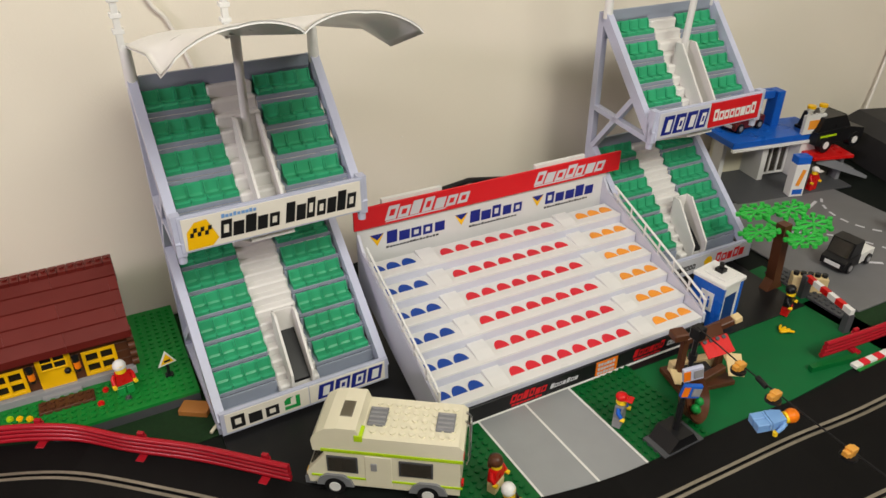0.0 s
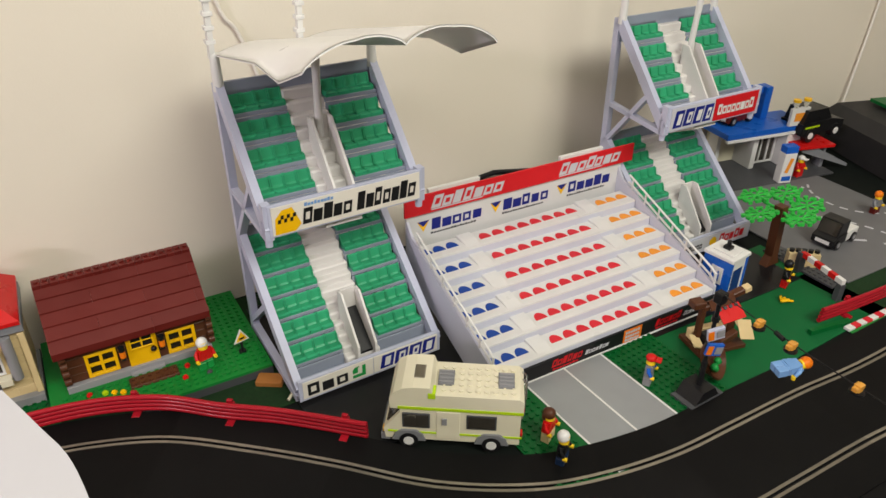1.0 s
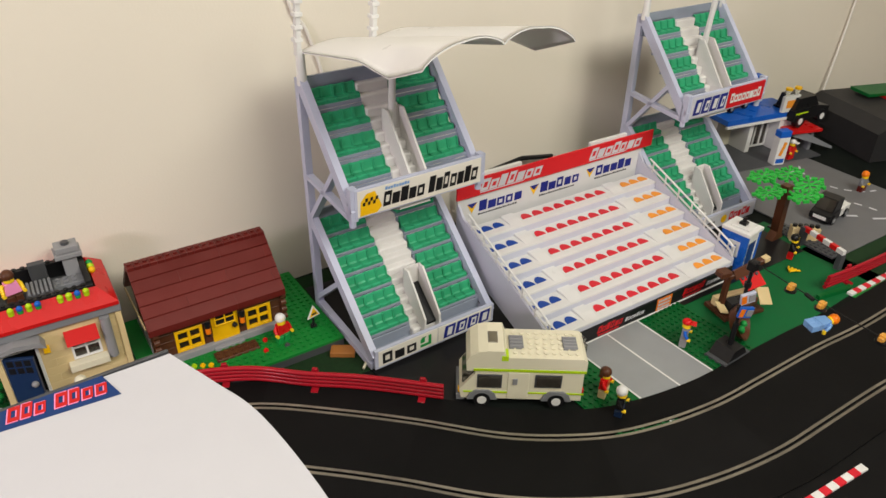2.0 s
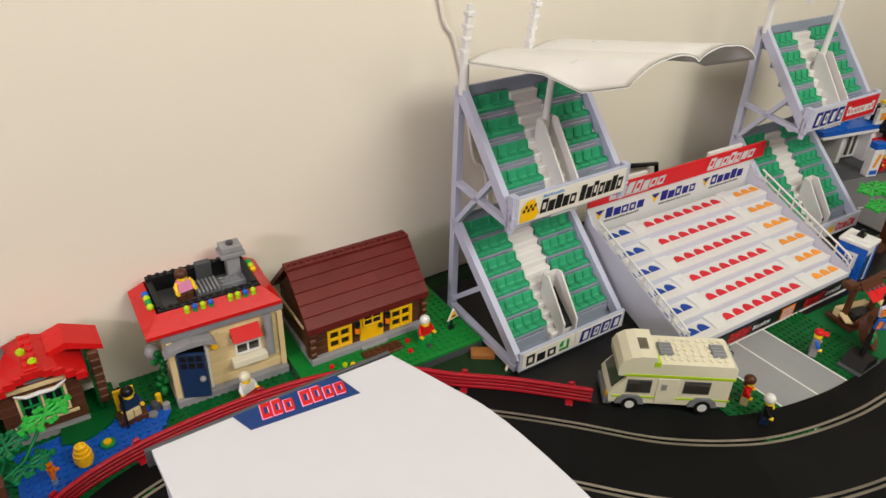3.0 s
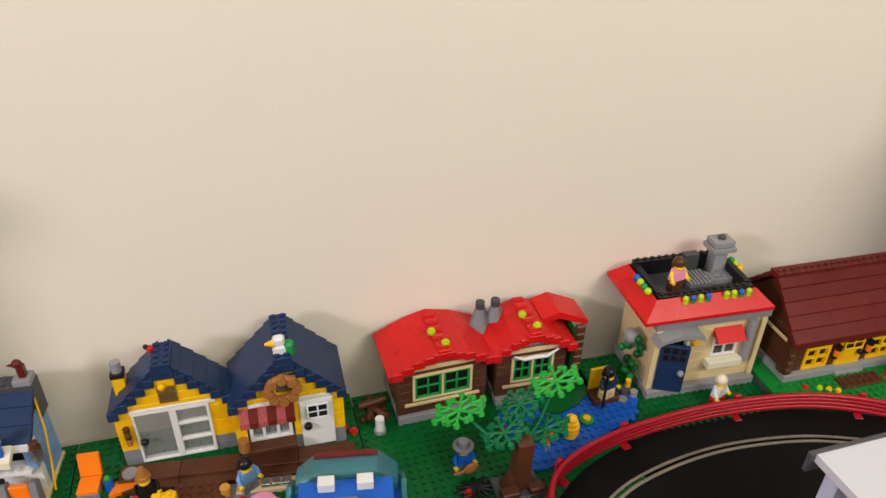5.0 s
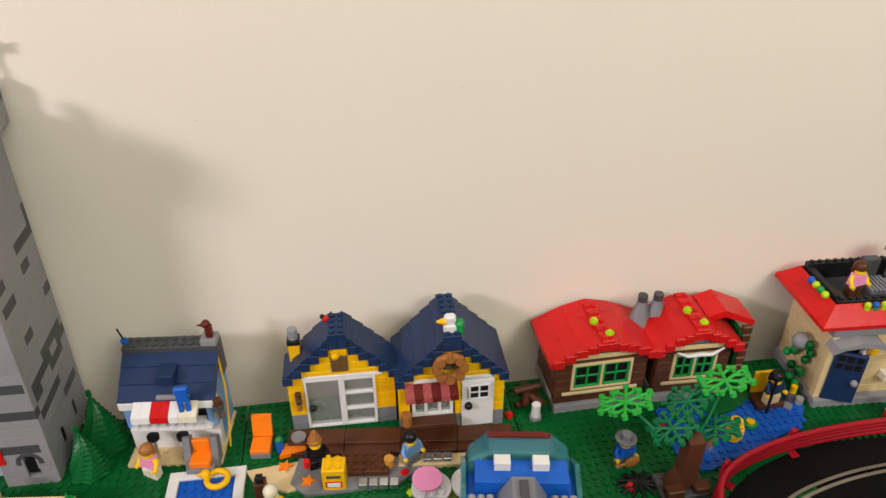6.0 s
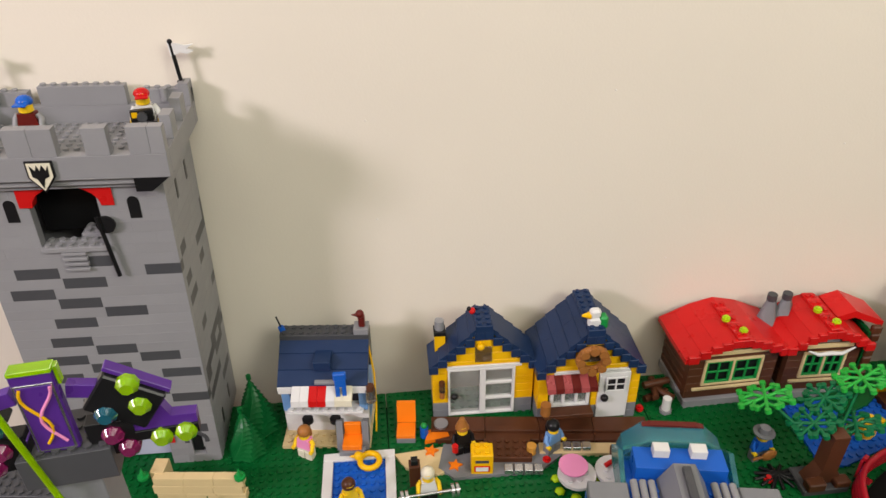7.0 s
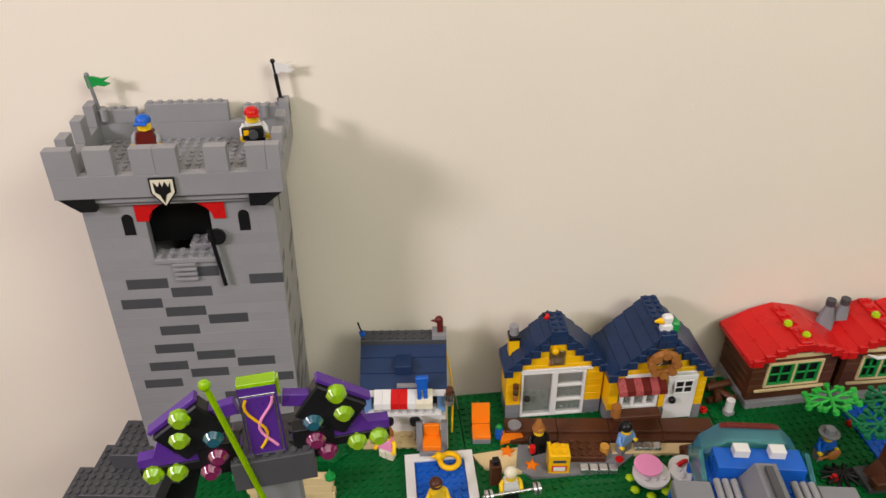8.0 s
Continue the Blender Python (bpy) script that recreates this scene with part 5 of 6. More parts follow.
flag(6, 89, 330, BLACK, WHITE, "white swallow-tailed flag on a black pole")
flag(-140, 89, 322, MIDGREY, GREEN, "green swallow-tailed flag on a grey pole")
toy_figure(TOW @ pose(-0.090, 0.030, 0.3100, 0, 0, 0), "toy figure with a blue cap and grey jacket on the tower", DARKRED, GREY, hair=BLUE, style="cap", arms=GREY)
toy_figure(TOW @ pose(-0.012, 0.040, 0.3100, 0, 0, 14), "toy figure with a red cap holding a camera on the tower", WHITE, BLACK, hair=RED, style="cap", hold="camera")
rocks = thing("grey_rocks", pose(-1.047, 0.705, 0.0, 0, 0, -8), "dark grey brick ruins beside the tower", "rocks")
for x0, x1, y0, y1, z in ((-40, 30, -30, 30, 19), (-20, 38, 0, 44, 38), (-60, -10, -40, 10, 10)):
    B().box(x0, x1, y0, y1, 0, z, DARK).studs(x0, int((x1 - x0) // 8), y0, int((y1 - y0) // 8), z, DARK).make("brick_block", rocks)

# ---- pine trees, sandy wall ----
def pine(at, h, r, label):
    t = thing("pine_tree", at, label, "tree", "plastic pine trees")
    B().cyl(0, 0, 0, 4, h * 0.2, BROWN, 8).make("trunk", t)
    b = B()
    n = 11
    for k in range(n):
        f = k / n
        rr = r * (1 - f) ** 0.9 + 1.5
        z = h * (0.06 + 0.9 * f)
        m = 14
        vs = [(0, 0, z + h * 0.12)] + [((rr * (1 if i % 2 else 0.84)) * math.cos(2 * math.pi * i / m + k), (rr * (1 if i % 2 else 0.84)) * math.sin(2 * math.pi * i / m + k), z) for i in range(m)] + [(0, 0, z + 1)]
        b.add(vs, [(0, 1 + i, 1 + (i + 1) % m) for i in range(m)] + [(m + 1, 1 + (i + 1) % m, 1 + i) for i in range(m)], PLATE)
    b.cyl(0, 0, h, 2.4, 5, PLATE, 8).make("crown", t)
    return t


pine(pose(-0.868, 0.722, 0.001), 50, 18, "dark green moulded plastic pine tree beside the tower")
pine(pose(-0.862, 0.752, 0.001), 62, 22, "taller dark green moulded plastic pine tree")
sw = thing("sandy_wall", pose(-0.942, 0.672, 0.001, 0, 0, -7), "low tan brick wall with green sprouts", "low wall")
for k in range(3):
    for j in range(3):
        piece(sw, "brick", (26, 8, 9.5), (k * 26.2 + (0 if j % 2 else 2), 0, j * 9.6), TAN)
piece(sw, "brick", (12, 16, 30), (-2, 6, 0), TAN)
for x in (-6, 78):
    B().cyl(x, 2, 28, 5, 3, GREEN, 8).cone(x, 2, 31, 3, 0.5, 8, GREEN, 6).make("sprout", sw)
B().cone(50, -8, 0, 2, 0.5, 16, PLATE, 6).make("grass_blade", sw)

# ---- beach bar and pool ----
bb = thing("beach_bar", pose(-0.832, 0.737, 0.001, 0, 0, -6), "small beach bar with a dark blue roof and striped awning", "toy bar")
B().box(-2, 82, -18, 46, 0, 4, TAN).studs(0, 10, -16, 2, 4, TAN).make("deck", bb, "tan studded deck")
courses(bb, "brick", 0, 80, 4, 3, WHITE, v=2)
courses(bb, "brick", 10, 46, 4, 7, LIGHTBLUE, along="y", v=0)
courses(bb, "brick", 10, 46, 4, 7, LIGHTBLUE, along="y", v=72)
B().box(8, 72, 40, 46, 4, 70, DARK).make("back_wall", bb)
for x in (0, 72):
    B().box(x, x + 8, 0, 8, 32, 62, LIGHTBLUE).make("post", bb)
B().box(4, 76, -6, 10, 32, 35, WHITE).studs(4, 9, -6, 1, 35, WHITE).make("counter", bb, "white studded counter")
B().box(-2, 82, -3, 8, 56, 64, WHITE).make("fascia", bb)
for k, m in enumerate((WHITE, WHITE, RED, RED, WHITE, CREAM, CREAM)):
    B().prism([(-16, 52), (-15, 58), (0, 66), (0, 60)], 12 + k * 8, 19.8 + k * 8, "yz", m).make("awning_strip", bb)
slope_x(bb, -2, 82, -2, 64, 34, 93, 3, NAVY, 84)
B().box(-2, 82, 32, 48, 60, 97, DARK).studs(-2, 10, 32, 2, 97, DARK).make("roof_ridge", bb, "dark grey studded ridge plate")
B().box(32, 48, 6, 26, 76, 86, NAVY).make("skylight", bb)
B().box(34, 62, -6, -2, 70, 73, GREY).make("surf_rack", bb)
tagged(B().box(-5, 5, -2, 2, 18, 28, BLUE).box(-5, -1, -2, 2, 0, 18, BLUE).box(1, 5, -2, 2, 0, 18, BLUE).box(-6, 6, -2.5, 2.5, 26, 34, BLUE, 1).make("diving_suit", None, "", pose(-0.775, 0.722, 0.054)), "blue toy diving suit hanging on the bar front", "diving suit")
for x in (24, 50):
    B().cyl(x, -10, 4, 1.6, 24, SILVER, 8).cyl(x, -10, 28, 5.4, 4, BLACK, 10).make("bar_stool", bb)
B().box(68, 82, 32, 46, 97, 103, GREY).make("ridge_block", bb)
par = thing("toy_parrot", pose(-0.832, 0.737, 0.104, 0, 0, -6) @ pose(0.076, 0.038, 0), "dark red toy parrot on the bar roof", "toy parrot")
B().box(-3, 3, -3, 4, 0, 13, DARKRED, 1.2).make("body", par)
B().ball(-1, -1, 15, 4.2, DARKRED, 10).cone(-4, -1, 14, 2, 0.4, -5, DARKRED, 6, "x").make("head", par)
B().at(0, 40, 97, 0, -14, 0).cyl(0, 0, 0, 3, 5, BLUE, 8).cyl(0, 0, 5, 0.9, 12, BLACK, 6).make("antenna", bb)
B().cyl(84, -2, 46, 5, 14, SMOKE, 10).cyl(84, -2, 60, 4, 5, BROWN, 8).make("side_lantern", bb)
B().tube([(80, 34, 90), (86, 20, 60), (87, 8, 30), (86, 0, 4)], 1.0, YELLOW, 6).make("hose", bb)
dc = thing("deck_chair", pose(-0.768, 0.712, 0.005, 0, 0, -6), "grey and orange poolside slide chair", "chair")
B().box(-9, 9, -12, 4, 6, 12, ORANGE, 0.6).box(-8, 8, 2, 6, 12, 26, ORANGE, 0.6).make("seat", dc)
for x in (-15, 9):
    B().prism([(-6, 0), (8, 0), (10, 26), (2, 30)], x, x + 6, "yz", MIDGREY).make("side_fin", dc)
B().box(-12, 12, -14, -6, 0, 6, MIDGREY).make("foot", dc)
toy_figure(pose(-0.812, 0.708, 0.001, 0, 0, -30), "toy figure with long brown hair in a pink top", PINK, CREAM, hair=WOODBROWN, arms=SKIN)
pool = thing("pool", pose(-0.763, 0.703, 0.001, 0, 0, -1), "small blue pool with a white tiled rim", "pool")
for x0, x1, y0, y1 in ((-33, 33, -9, 0), (-33, -24, -80, -9), (24, 33, -80, -9)):
    B().box(x0, x1, y0, y1, 0, 5, WHITE).make("rim", pool)
B().box(-24, 24, -80, -9, 0, 3, SEABLUE).studs(-24, 6, -73, 8, 3, SEABLUE).make("water", pool, "blue studded water plate")
pr = thing("swim_ring", pose(-0.7535, 0.688, 0.006), "yellow duck swim ring in the pool", "swim ring")
B().tube([(9 * math.cos(a), 9 * math.sin(a), 3) for a in (2 * math.pi * k / 16 for k in range(17))], 2.8, YELLOW, 8).make("ring", pr)
B().ball(-10, 4, 6, 4.6, YELLOW, 10).cone(-14, 4, 6, 2, 0.5, -4, YELLOW, 6, "x").make("duck_head", pr)

# ---- purple jewel stage on a column ----
st = thing("jewel_stage", pose(-0.858, 0.442, 0.1035, 0, 0, 6) @ Matrix.Scale(0.72, 4), "purple toy stage front with coloured jewels on a grey column", "toy stage")
B().box(-12, 14, -6, 22, -143, 268, MIDGREY, 0.6).make("column", st)
B().box(-22, 26, -12, 24, 268, 290, DARK).studs(-22, 6, -12, 4, 290, DARK).make("capital", st)
B().box(-10.5, 10.5, -8, -2, 290, 344, PURPLE, 0.8).make("panel", st, "purple panel with a printed scroll")
B().box(-9.6, 9.6, -8.5, -8, 292, 338, SILVER, 0.1).box(-8.4, 8.4, -8.9, -8.4, 293.2, 336.8, PURPLE, 0.1).make("panel_face", st)
for m, ph in ((YELLOW, 0.0), (PINK, 2.4)):
    B().tube([(5 * math.sin(ph + k * 0.55) + (-3 if m is YELLOW else 3), -9.2, 298 + k * 3.8) for k in range(11)], 0.9, m, 6).make("scroll_line", st)
B().box(-10, 11, -9, -1, 344.2, 347, NEON).box(10.8, 12.6, -6, -1, 334, 346, NEON).make("crest", st, "neon green translucent crest")
B().at(-12, -12, 282, 0, -10, 0).cyl(0, 0, -60, 1.9, 132, NEON, 8).ball(0, 0, 73, 3.6, NEON, 8).make("rod", st, "neon green translucent rod")
for s in (-1, 1):
    B().at(s * 13, -2, 330, 0, s * 12, 0).box(min(0, s * 26), max(0, s * 26), -4, 2, -6, 3, PURPLE).make("wing_bar", st)
    B().at(s * 40, -2, 318, 0, s * 36, 0).box(-17, 17, -6, 4, -15, 11, BLACK, 1).make("wing_plate", st)
    B().at(s * 40, -2, 318, 0, s * 36, 0).box(-18, 18, -3, 4, 11.1, 14, PURPLE).make("wing_edge", st)
    B().at(s * 27, -2, 302, 0, -s * 26, 0).box(-13, 13, -4, 3, -5, 3, PURPLE).make("wing_bar", st)
    B().at(s * 27, -1, 292).box(-12, 12, -6, 3, -12, 12, BLACK).make("wing_plate", st)
    B().at(s * 55, -2, 296).prism([(-17, -2), (17, -2), (17, 4), (4, 5), (-2, 20), (-8, 5), (-17, 4)], -4, 3, "xz", PURPLE).make("foot_plate", st)
    B().at(s * 55, -2, 296).box(-17, 17, -5, 2, -9, -2.2, BLACK).make("foot_edge", st)
    for x, z, m in ((43, 328, NEON), (46, 313, NEON), (28, 310, TEAL), (28, 295, MAGENTA), (34, 284, MAGENTA), (52, 288, NEON), (65, 289, NEON)):
        B().cone(s * x, -8, z, 6.2, 6.2, 3, m, 8, "y").cone(s * x, -8, z, 6.2, 3.6, -3.4, m, 8, "y").make("jewel", st)

# ---- pond, tree and cook-out before the log houses ----
pond = thing("pond", Matrix(), "blue studded pond plate beside the log houses", "pond")
B().prism([(-345, 640), (-342, 712), (-300, 716), (-275, 700), (-236, 716), (-206, 712), (-196, 694), (-212, 672), (-262, 654), (-322, 634)], 1.2, 4.4, "xy", SEABLUE).make("water", pond, "blue studded water plate")
b = B()
for i in range(17):
    for j in range(9):
        x, y = -340 + i * 8, 640 + j * 8
        if y > 640 + max(0, (x + 318)) * 0.30 - 6 and y < 708 and x < -205:
            b.studs(x, 1, y, 1, 4.4, SEABLUE)
tagged(b.make("water_studs", pond), "", "", "", "stuff")
B().prism([(-300, 700), (-296, 728), (-250, 728), (-240, 714), (-262, 700), (-284, 694)], 1.2, 7.6, "xy", PLATE).make("bank", pond)
hive = B()
for k in range(5):
    hive.cyl(0, 0, k * 4.4, 9.5 - abs(k - 1.4) * 1.6, 4.6, material("beehive_yellow", (0.92, 0.52, 0.015), 0.3) if k == 0 else hive.mats[0], 14)
tagged(hive.cone(0, 0, 22, 4, 1.5, 3, hive.mats[0], 10).make("beehive", None, "", pose(-0.286, 0.666, 0.0061)), "ribbed yellow beehive standing in the pond", "beehive")
car_ = thing("carrot_plant", pose(-0.314, 0.655, 0.0044), "orange carrot piece on a clear stand", "carrot")
B().cone(0, 0, 0, 3, 3, 7, CLEAR, 10).make("stand", car_)
B().cone(0, 0, 8, 2, 4, 14, ORANGE, 8).cone(0, 0, 22, 2, 3.4, 5, ORANGE, 6).box(2, 7, -1, 1, 16, 19, ORANGE).make("carrot", car_)
lil = B().cyl(0, 0, 0, 7, 2.4, GREEN, 12).cyl(0, 0, 2.4, 4, 2, YELLOW, 8).make("water_lily", None, "", pose(-0.262, 0.678, 0.0061))
tagged(lil, "green water lily with a yellow flower", "water lily")


def leaf_plate(b, x, y, z, r, mat, turn=0.0, tilt=0.0):
    """A flat moulded plastic foliage piece: forked arms with round studs."""
    b.at(x, y, z, tilt, tilt * 0.5, turn)
    for k in range(6):
        a = 2 * math.pi * k / 6
        c, s = math.cos(a), math.sin(a)
        b.tube([(0, 0, 0), (r * 0.6 * c, r * 0.6 * s, 0.6), (r * c, r * s, 0)], 1.7, mat, 6)
        b.cyl(r * c, r * s, -1.5, 2.9, 4.0, mat, 8)
        for e in (-0.42, 0.42):
            p, q = math.cos(a + e), math.sin(a + e)
            b.tube([(r * 0.45 * c, r * 0.45 * s, 0.4), (r * 0.82 * p, r * 0.82 * q, 0)], 1.5, mat, 6)
            b.cyl(r * 0.82 * p, r * 0.82 * q, -1.3, 2.7, 3.8, mat, 8)
    b.at()
    return b


tr = thing("toy_tree", pose(-0.356, 0.622, 0.001), "leaning brown toy tree with flat green leaf plates", "tree", "leaf plate trees")
B().box(-22, 20, -14, 14, 0, 7, DARK, 1).make("root_plate", tr)
B().prism([(-16, 7), (16, 7), (8, 22), (9, 62), (-5, 62), (-6, 22)], -7, 7, "xz", BROWN).box(-20, -4, -16, -6, 7, 16, BROWN, 1).box(6, 20, -14, -4, 7, 14, BROWN, 1).make("trunk", tr)
BRIGHTLEAF = material("bright_leaf_plastic", (0.030, 0.42, 0.055), 0.32)
DARKLEAF = material("dark_leaf_plastic", (0.006, 0.15, 0.055), 0.34)
for x, y, z, r, m, a in ((-42, 44, 66, 24, BRIGHTLEAF, 10), (16, 44, 58, 20, DARKLEAF, 40), (52, 50, 72, 23, BRIGHTLEAF, 20), (28, 14, 54, 21, DARKLEAF, 5), (-10, 16, 58, 20, DARKLEAF, 30)):
    leaf_plate(B(), x, y, z, r, m, a, -20).make("leaf_plate", tr)
    B().tube([(0, 0, 56), (x * 0.5, y * 0.5, min(z, 58) - 7), (x, y, z - 0.6)], 1.7, DARKLEAF, 6).make("branch", tr)
toy_figure(pose(-0.397, 0.655, 0.001, 0, 0, 10), "toy figure with a grey brimmed hat playing a brown guitar", BLUE, MIDGREY, hair=MIDGREY, style="brim", hold="guitar")
camp = thing("camp_fire", pose(-0.391, 0.630, 0.001), "black camp fire grate on the green plate", "camp fire")
for k in range(6):
    a = math.pi * k / 6
    B().tube([(-20 * math.cos(a), -14 * math.sin(a), 2), (0, 0, 7), (20 * math.cos(a), 14 * math.sin(a), 2)], 1.7, BLACK, 6).make("bar", camp)
toy_figure(pose(-0.232, 0.698, 0.012, 0, 0, 12), "toy figure in dark clothes with black hair holding a staff", NAVY, TAN, hair=BLACK, hold="staff")
seat_ = thing("log_bench", pose(-0.232, 0.706, 0.0015), "brown bench with a yellow back by the pond", "bench")
B().box(-14, 14, -12, 6, 0, 10, BROWN).make("seat", seat_)
B().box(-12, 8, 6, 9, 10, 36, YELLOW).make("back", seat_)

# ---- camper van ----
vn = thing("camper_van", pose(0.197, 0.450, 0.001, 0, 0, -37), "cream and white toy camper van with lime stripes", "camper van")
VL, VWD = 130, 48
B().prism([(2, 9), (0, 20), (4, 26), (16, 42), (16, 46), (128, 46), (128, 9)], 0, VWD, "xz", CREAM).make("body", vn)
B().prism([(7, 46.2), (6, 57), (10, 65), (18, 70.5), (28, 72.5), (44, 72.5), (47, 64.5), (126, 64.5), (130, 61), (130, 46.2)], 0, VWD, "xz", CREAM).make("roof", vn, "rounded cream upper body")
B().studs(52, 9, 4, 5, 64.5, CREAM).make("roof_studs", vn)
for x in (50, 106):
    b = B().box(x, x + 15, 14, 34, 64.5, 67.4, MIDGREY)
    for k in range(4):
        b.box(x + 1, x + 14, 15.5 + k * 5, 17.5 + k * 5, 67.4, 68.4, GREY, 0.1)
    b.make("roof_vent", vn)
B().box(28, 38, 14, 32, 71.6, 73.4, SMOKE).make("skylight", vn)
B().box(42, 49, -0.4, 12, 60, 66.8, LIME).make("roof_plate", vn, "lime roof plate")
B().box(14, 130, -0.7, 0.1, 46.5, 49.5, LIME, 0).make("stripe", vn, "lime stripe")
B().box(4, 130, -0.7, 0.1, 17, 19, LIME, 0).make("stripe", vn, "lime stripe")
for x0, x1, z0, z1 in ((18, 44, 24, 42), (78, 106, 26, 43)):
    w_ = B().box(x0, x1, -0.9, 1.5, z0, z1, DARK, 0.3).make("side_window", vn)
    B().box(x0 + 1.6, x1 - 1.6, -1.3, -0.9, z0 + 1.6, z1 - 1.6, SMOKE, 0).make("pane", w_)
B().prism([(4, 26.4), (15.4, 41.6), (14.0, 42.2), (2.8, 27)], 4, VWD - 4, "xz", SMOKE).make("windscreen", vn)
B().box(50, 72, -0.8, 0.2, 12, 45, CREAM, 0.3).make("door", vn)
B().box(55, 60, -2.2, -0.8, 30, 38, GREY).make("door_handle", vn)
for x in (24, 102):
    B().prism([(x - 16, 9), (x + 16, 9), (x + 13, 17), (x + 7, 21), (x - 7, 21), (x - 13, 17)], -2.4, VWD + 2.4, "xz", MIDGREY).make("wheel_arch", vn)
    for y in (-3, VWD - 5):
        wh = B().cyl(x, y, 9, 9, 8, BLACK, 20, "y").make("wheel", vn)
        B().cyl(x, y - 0.6, 9, 5, 9, WHITE, 14, "y").make("rim", wh)
B().box(-3, 6, 2, VWD - 2, 4, 12, MIDGREY).make("bumper", vn)
B().box(-1.4, 2, 3, 9, 13, 18, YELLOW).make("headlight", vn)
for y in (30, 40):
    B().tube([(131, y, 14), (133, y, 20), (133, y, 60), (129, y, 64)], 1.1, SILVER, 6).make("ladder_rail", vn)
for k in range(6):
    B().cyl(133, 30, 20 + k * 7, 0.9, 10, SILVER, 6, "y").make("ladder_rung", vn)
B().box(128.5, 130.6, 2, 8, 48, 52, RED).box(128.5, 130.6, 2, 8, 18, 22, RED).make("tail_light", vn)
toy_figure(pose(0.334, 0.372, 0.001, 0, 0, 25), "toy figure with brown hair, red jacket and white pack", RED, TAN, hair=BROWN)
toy_figure(pose(0.326, 0.342, 0.001, 0, 0, 30), "toy motor officer in black with a white helmet", BLACK, NAVY, hair=WHITE, style="helmet")
toy_figure(pose(0.4765, 0.378, 0.001, 0, 0, 30), "toy figure with a red cap and blue sleeves", MIDGREY, GREY, hair=RED, style="cap", arms=BLUE)

# ---- lamp post with a string of lanterns over the track ----
lp = thing("lamp_post", pose(0.505, 0.336, 0.001), "black lamp post on a grey sloped foot", "lamp post")
B().prism([(-24, -14), (24, -14), (24, 14), (-24, 14)], 0, 3.2, "xy", DARK).prism([(-18, 3.2), (18, 3.2), (9, 16), (-9, 16)], -13, 13, "xz", BLACK).make("foot", lp)
B().cyl(0, 0, 16, 3.2, 30, BLACK, 10).cyl(0, 0, 46, 2.2, 74, BLACK, 8).cyl(0, 0, 62, 4, 6, BLACK, 10).cyl(0, 0, 96, 4, 6, BLACK, 10).box(-5, 5, -5, 5, 118, 130, BLACK, 1).make("post", lp)
for z, s in ((58, 1), (78, -1)):
    B().at(0, -4, z, 0, s * 10, -20).box(-9, 9, -4, 0, 0, 14, BLUE if s > 0 else STANDGREY, 0.6).box(-9, -3, -4.6, -4, 2, 12, ORANGE, 0).box(0, 8, -4.8, -4, 3, 11, GREY, 0).make("sign_plate", lp)
string = thing("lantern_string", Matrix(), "black string of small amber lanterns hanging over the track", "lantern string")
pts = [(503, 336, 131)] + [(500 - 12 * k / 6, 336 - 290 * k / 6, 128 + 2 * math.cos(k)) for k in range(1, 7)]
B().tube(pts, 0.6, BLACK, 6).make("cable", string)
for x, y in ((494, 286), (490, 251), (488, 190)):
    B().cyl(x, y, 125, 6, 2, BLACK, 14).box(x - 3, x + 3, y - 3, y + 3, 127, 134, AMBER, 0.6).box(x - 6, x + 6, y - 2.4, y + 2.4, 128, 132.5, AMBER, 0.6).make("lantern", string)
B().tube([(498, 272, 128), (496, 262, 127)], 2.2, BLACK, 8).make("coupling", string)
pole2 = thing("lamp_post", pose(0.486, 0.044, 0.0), "black lamp post at the inner side of the track", "lamp post")
B().cyl(0, 0, 0, 12, 4, DARK, 12).cyl(0, 0, 4, 2.4, 128, BLACK, 8).make("post", pole2)
fg = toy_figure(pose(0.470, 0.249, 0.114, 0, 84, -22) @ pose(0, 0, 0, 0, 0, 90), "toy figure in pale blue with orange helmet hanging on string", LIGHTBLUE, LIGHTBLUE, hair=ORANGE, style="helmet", scale=0.9)

# ---- hut with a catapult arm, toilet cabin ----
ht = thing("market_hut", pose(0.560, 0.374, 0.001, 0, 0, -14) @ Matrix.Scale(0.86, 4), "small brown market hut with a red cloth and tan boards", "toy hut")
B().box(-6, 66, 0, 46, 0, 6, BROWN).make("deck", ht)
B().box(0, 60, 30, 40, 6, 20, TAN).make("back_bench", ht)
for x, z in ((0, 64), (52, 58)):
    B().box(x, x + 7, 20, 27, 6, z, BROWN).make("post", ht)
B().at(2, 18, 58, 0, -16, 0).box(0, 62, 0, 10, 0, 8, BROWN, 1).box(62, 72, 0, 10, 0, 8, TAN, 1).make("beam", ht)
B().at(22, 2, 46, 34, -8, 0).box(0, 34, 0, 22, 0, 2, RED, 0.4).studs(0, 4, 15, 1, 2, DARK).make("cloth_roof", ht)
B().at(10, 16, 60, 60, -14, 0).box(0, 36, 0, 14, 0, 3, BROWN).make("name_board", ht, "brown board with carved scroll")
B().at(52, -2, 18, 30, 0, -20).box(0, 18, 0, 28, 0, 2, TAN, 0.3).make("tan_board", ht)
B().at(58, 14, 26, 40, 10, 20).box(0, 16, 0, 20, 0, 2, TAN, 0.3).make("tan_board", ht)
B().at(-12, 6, 14, 20, 20, 0).box(0, 16, 0, 20, 0, 2.4, TAN, 0.3).make("tan_board", ht)
B().at(6, -4, 8, 0, -12, 10).box(0, 50, 0, 9, 0, 9, BROWN, 1).make("beam", ht)
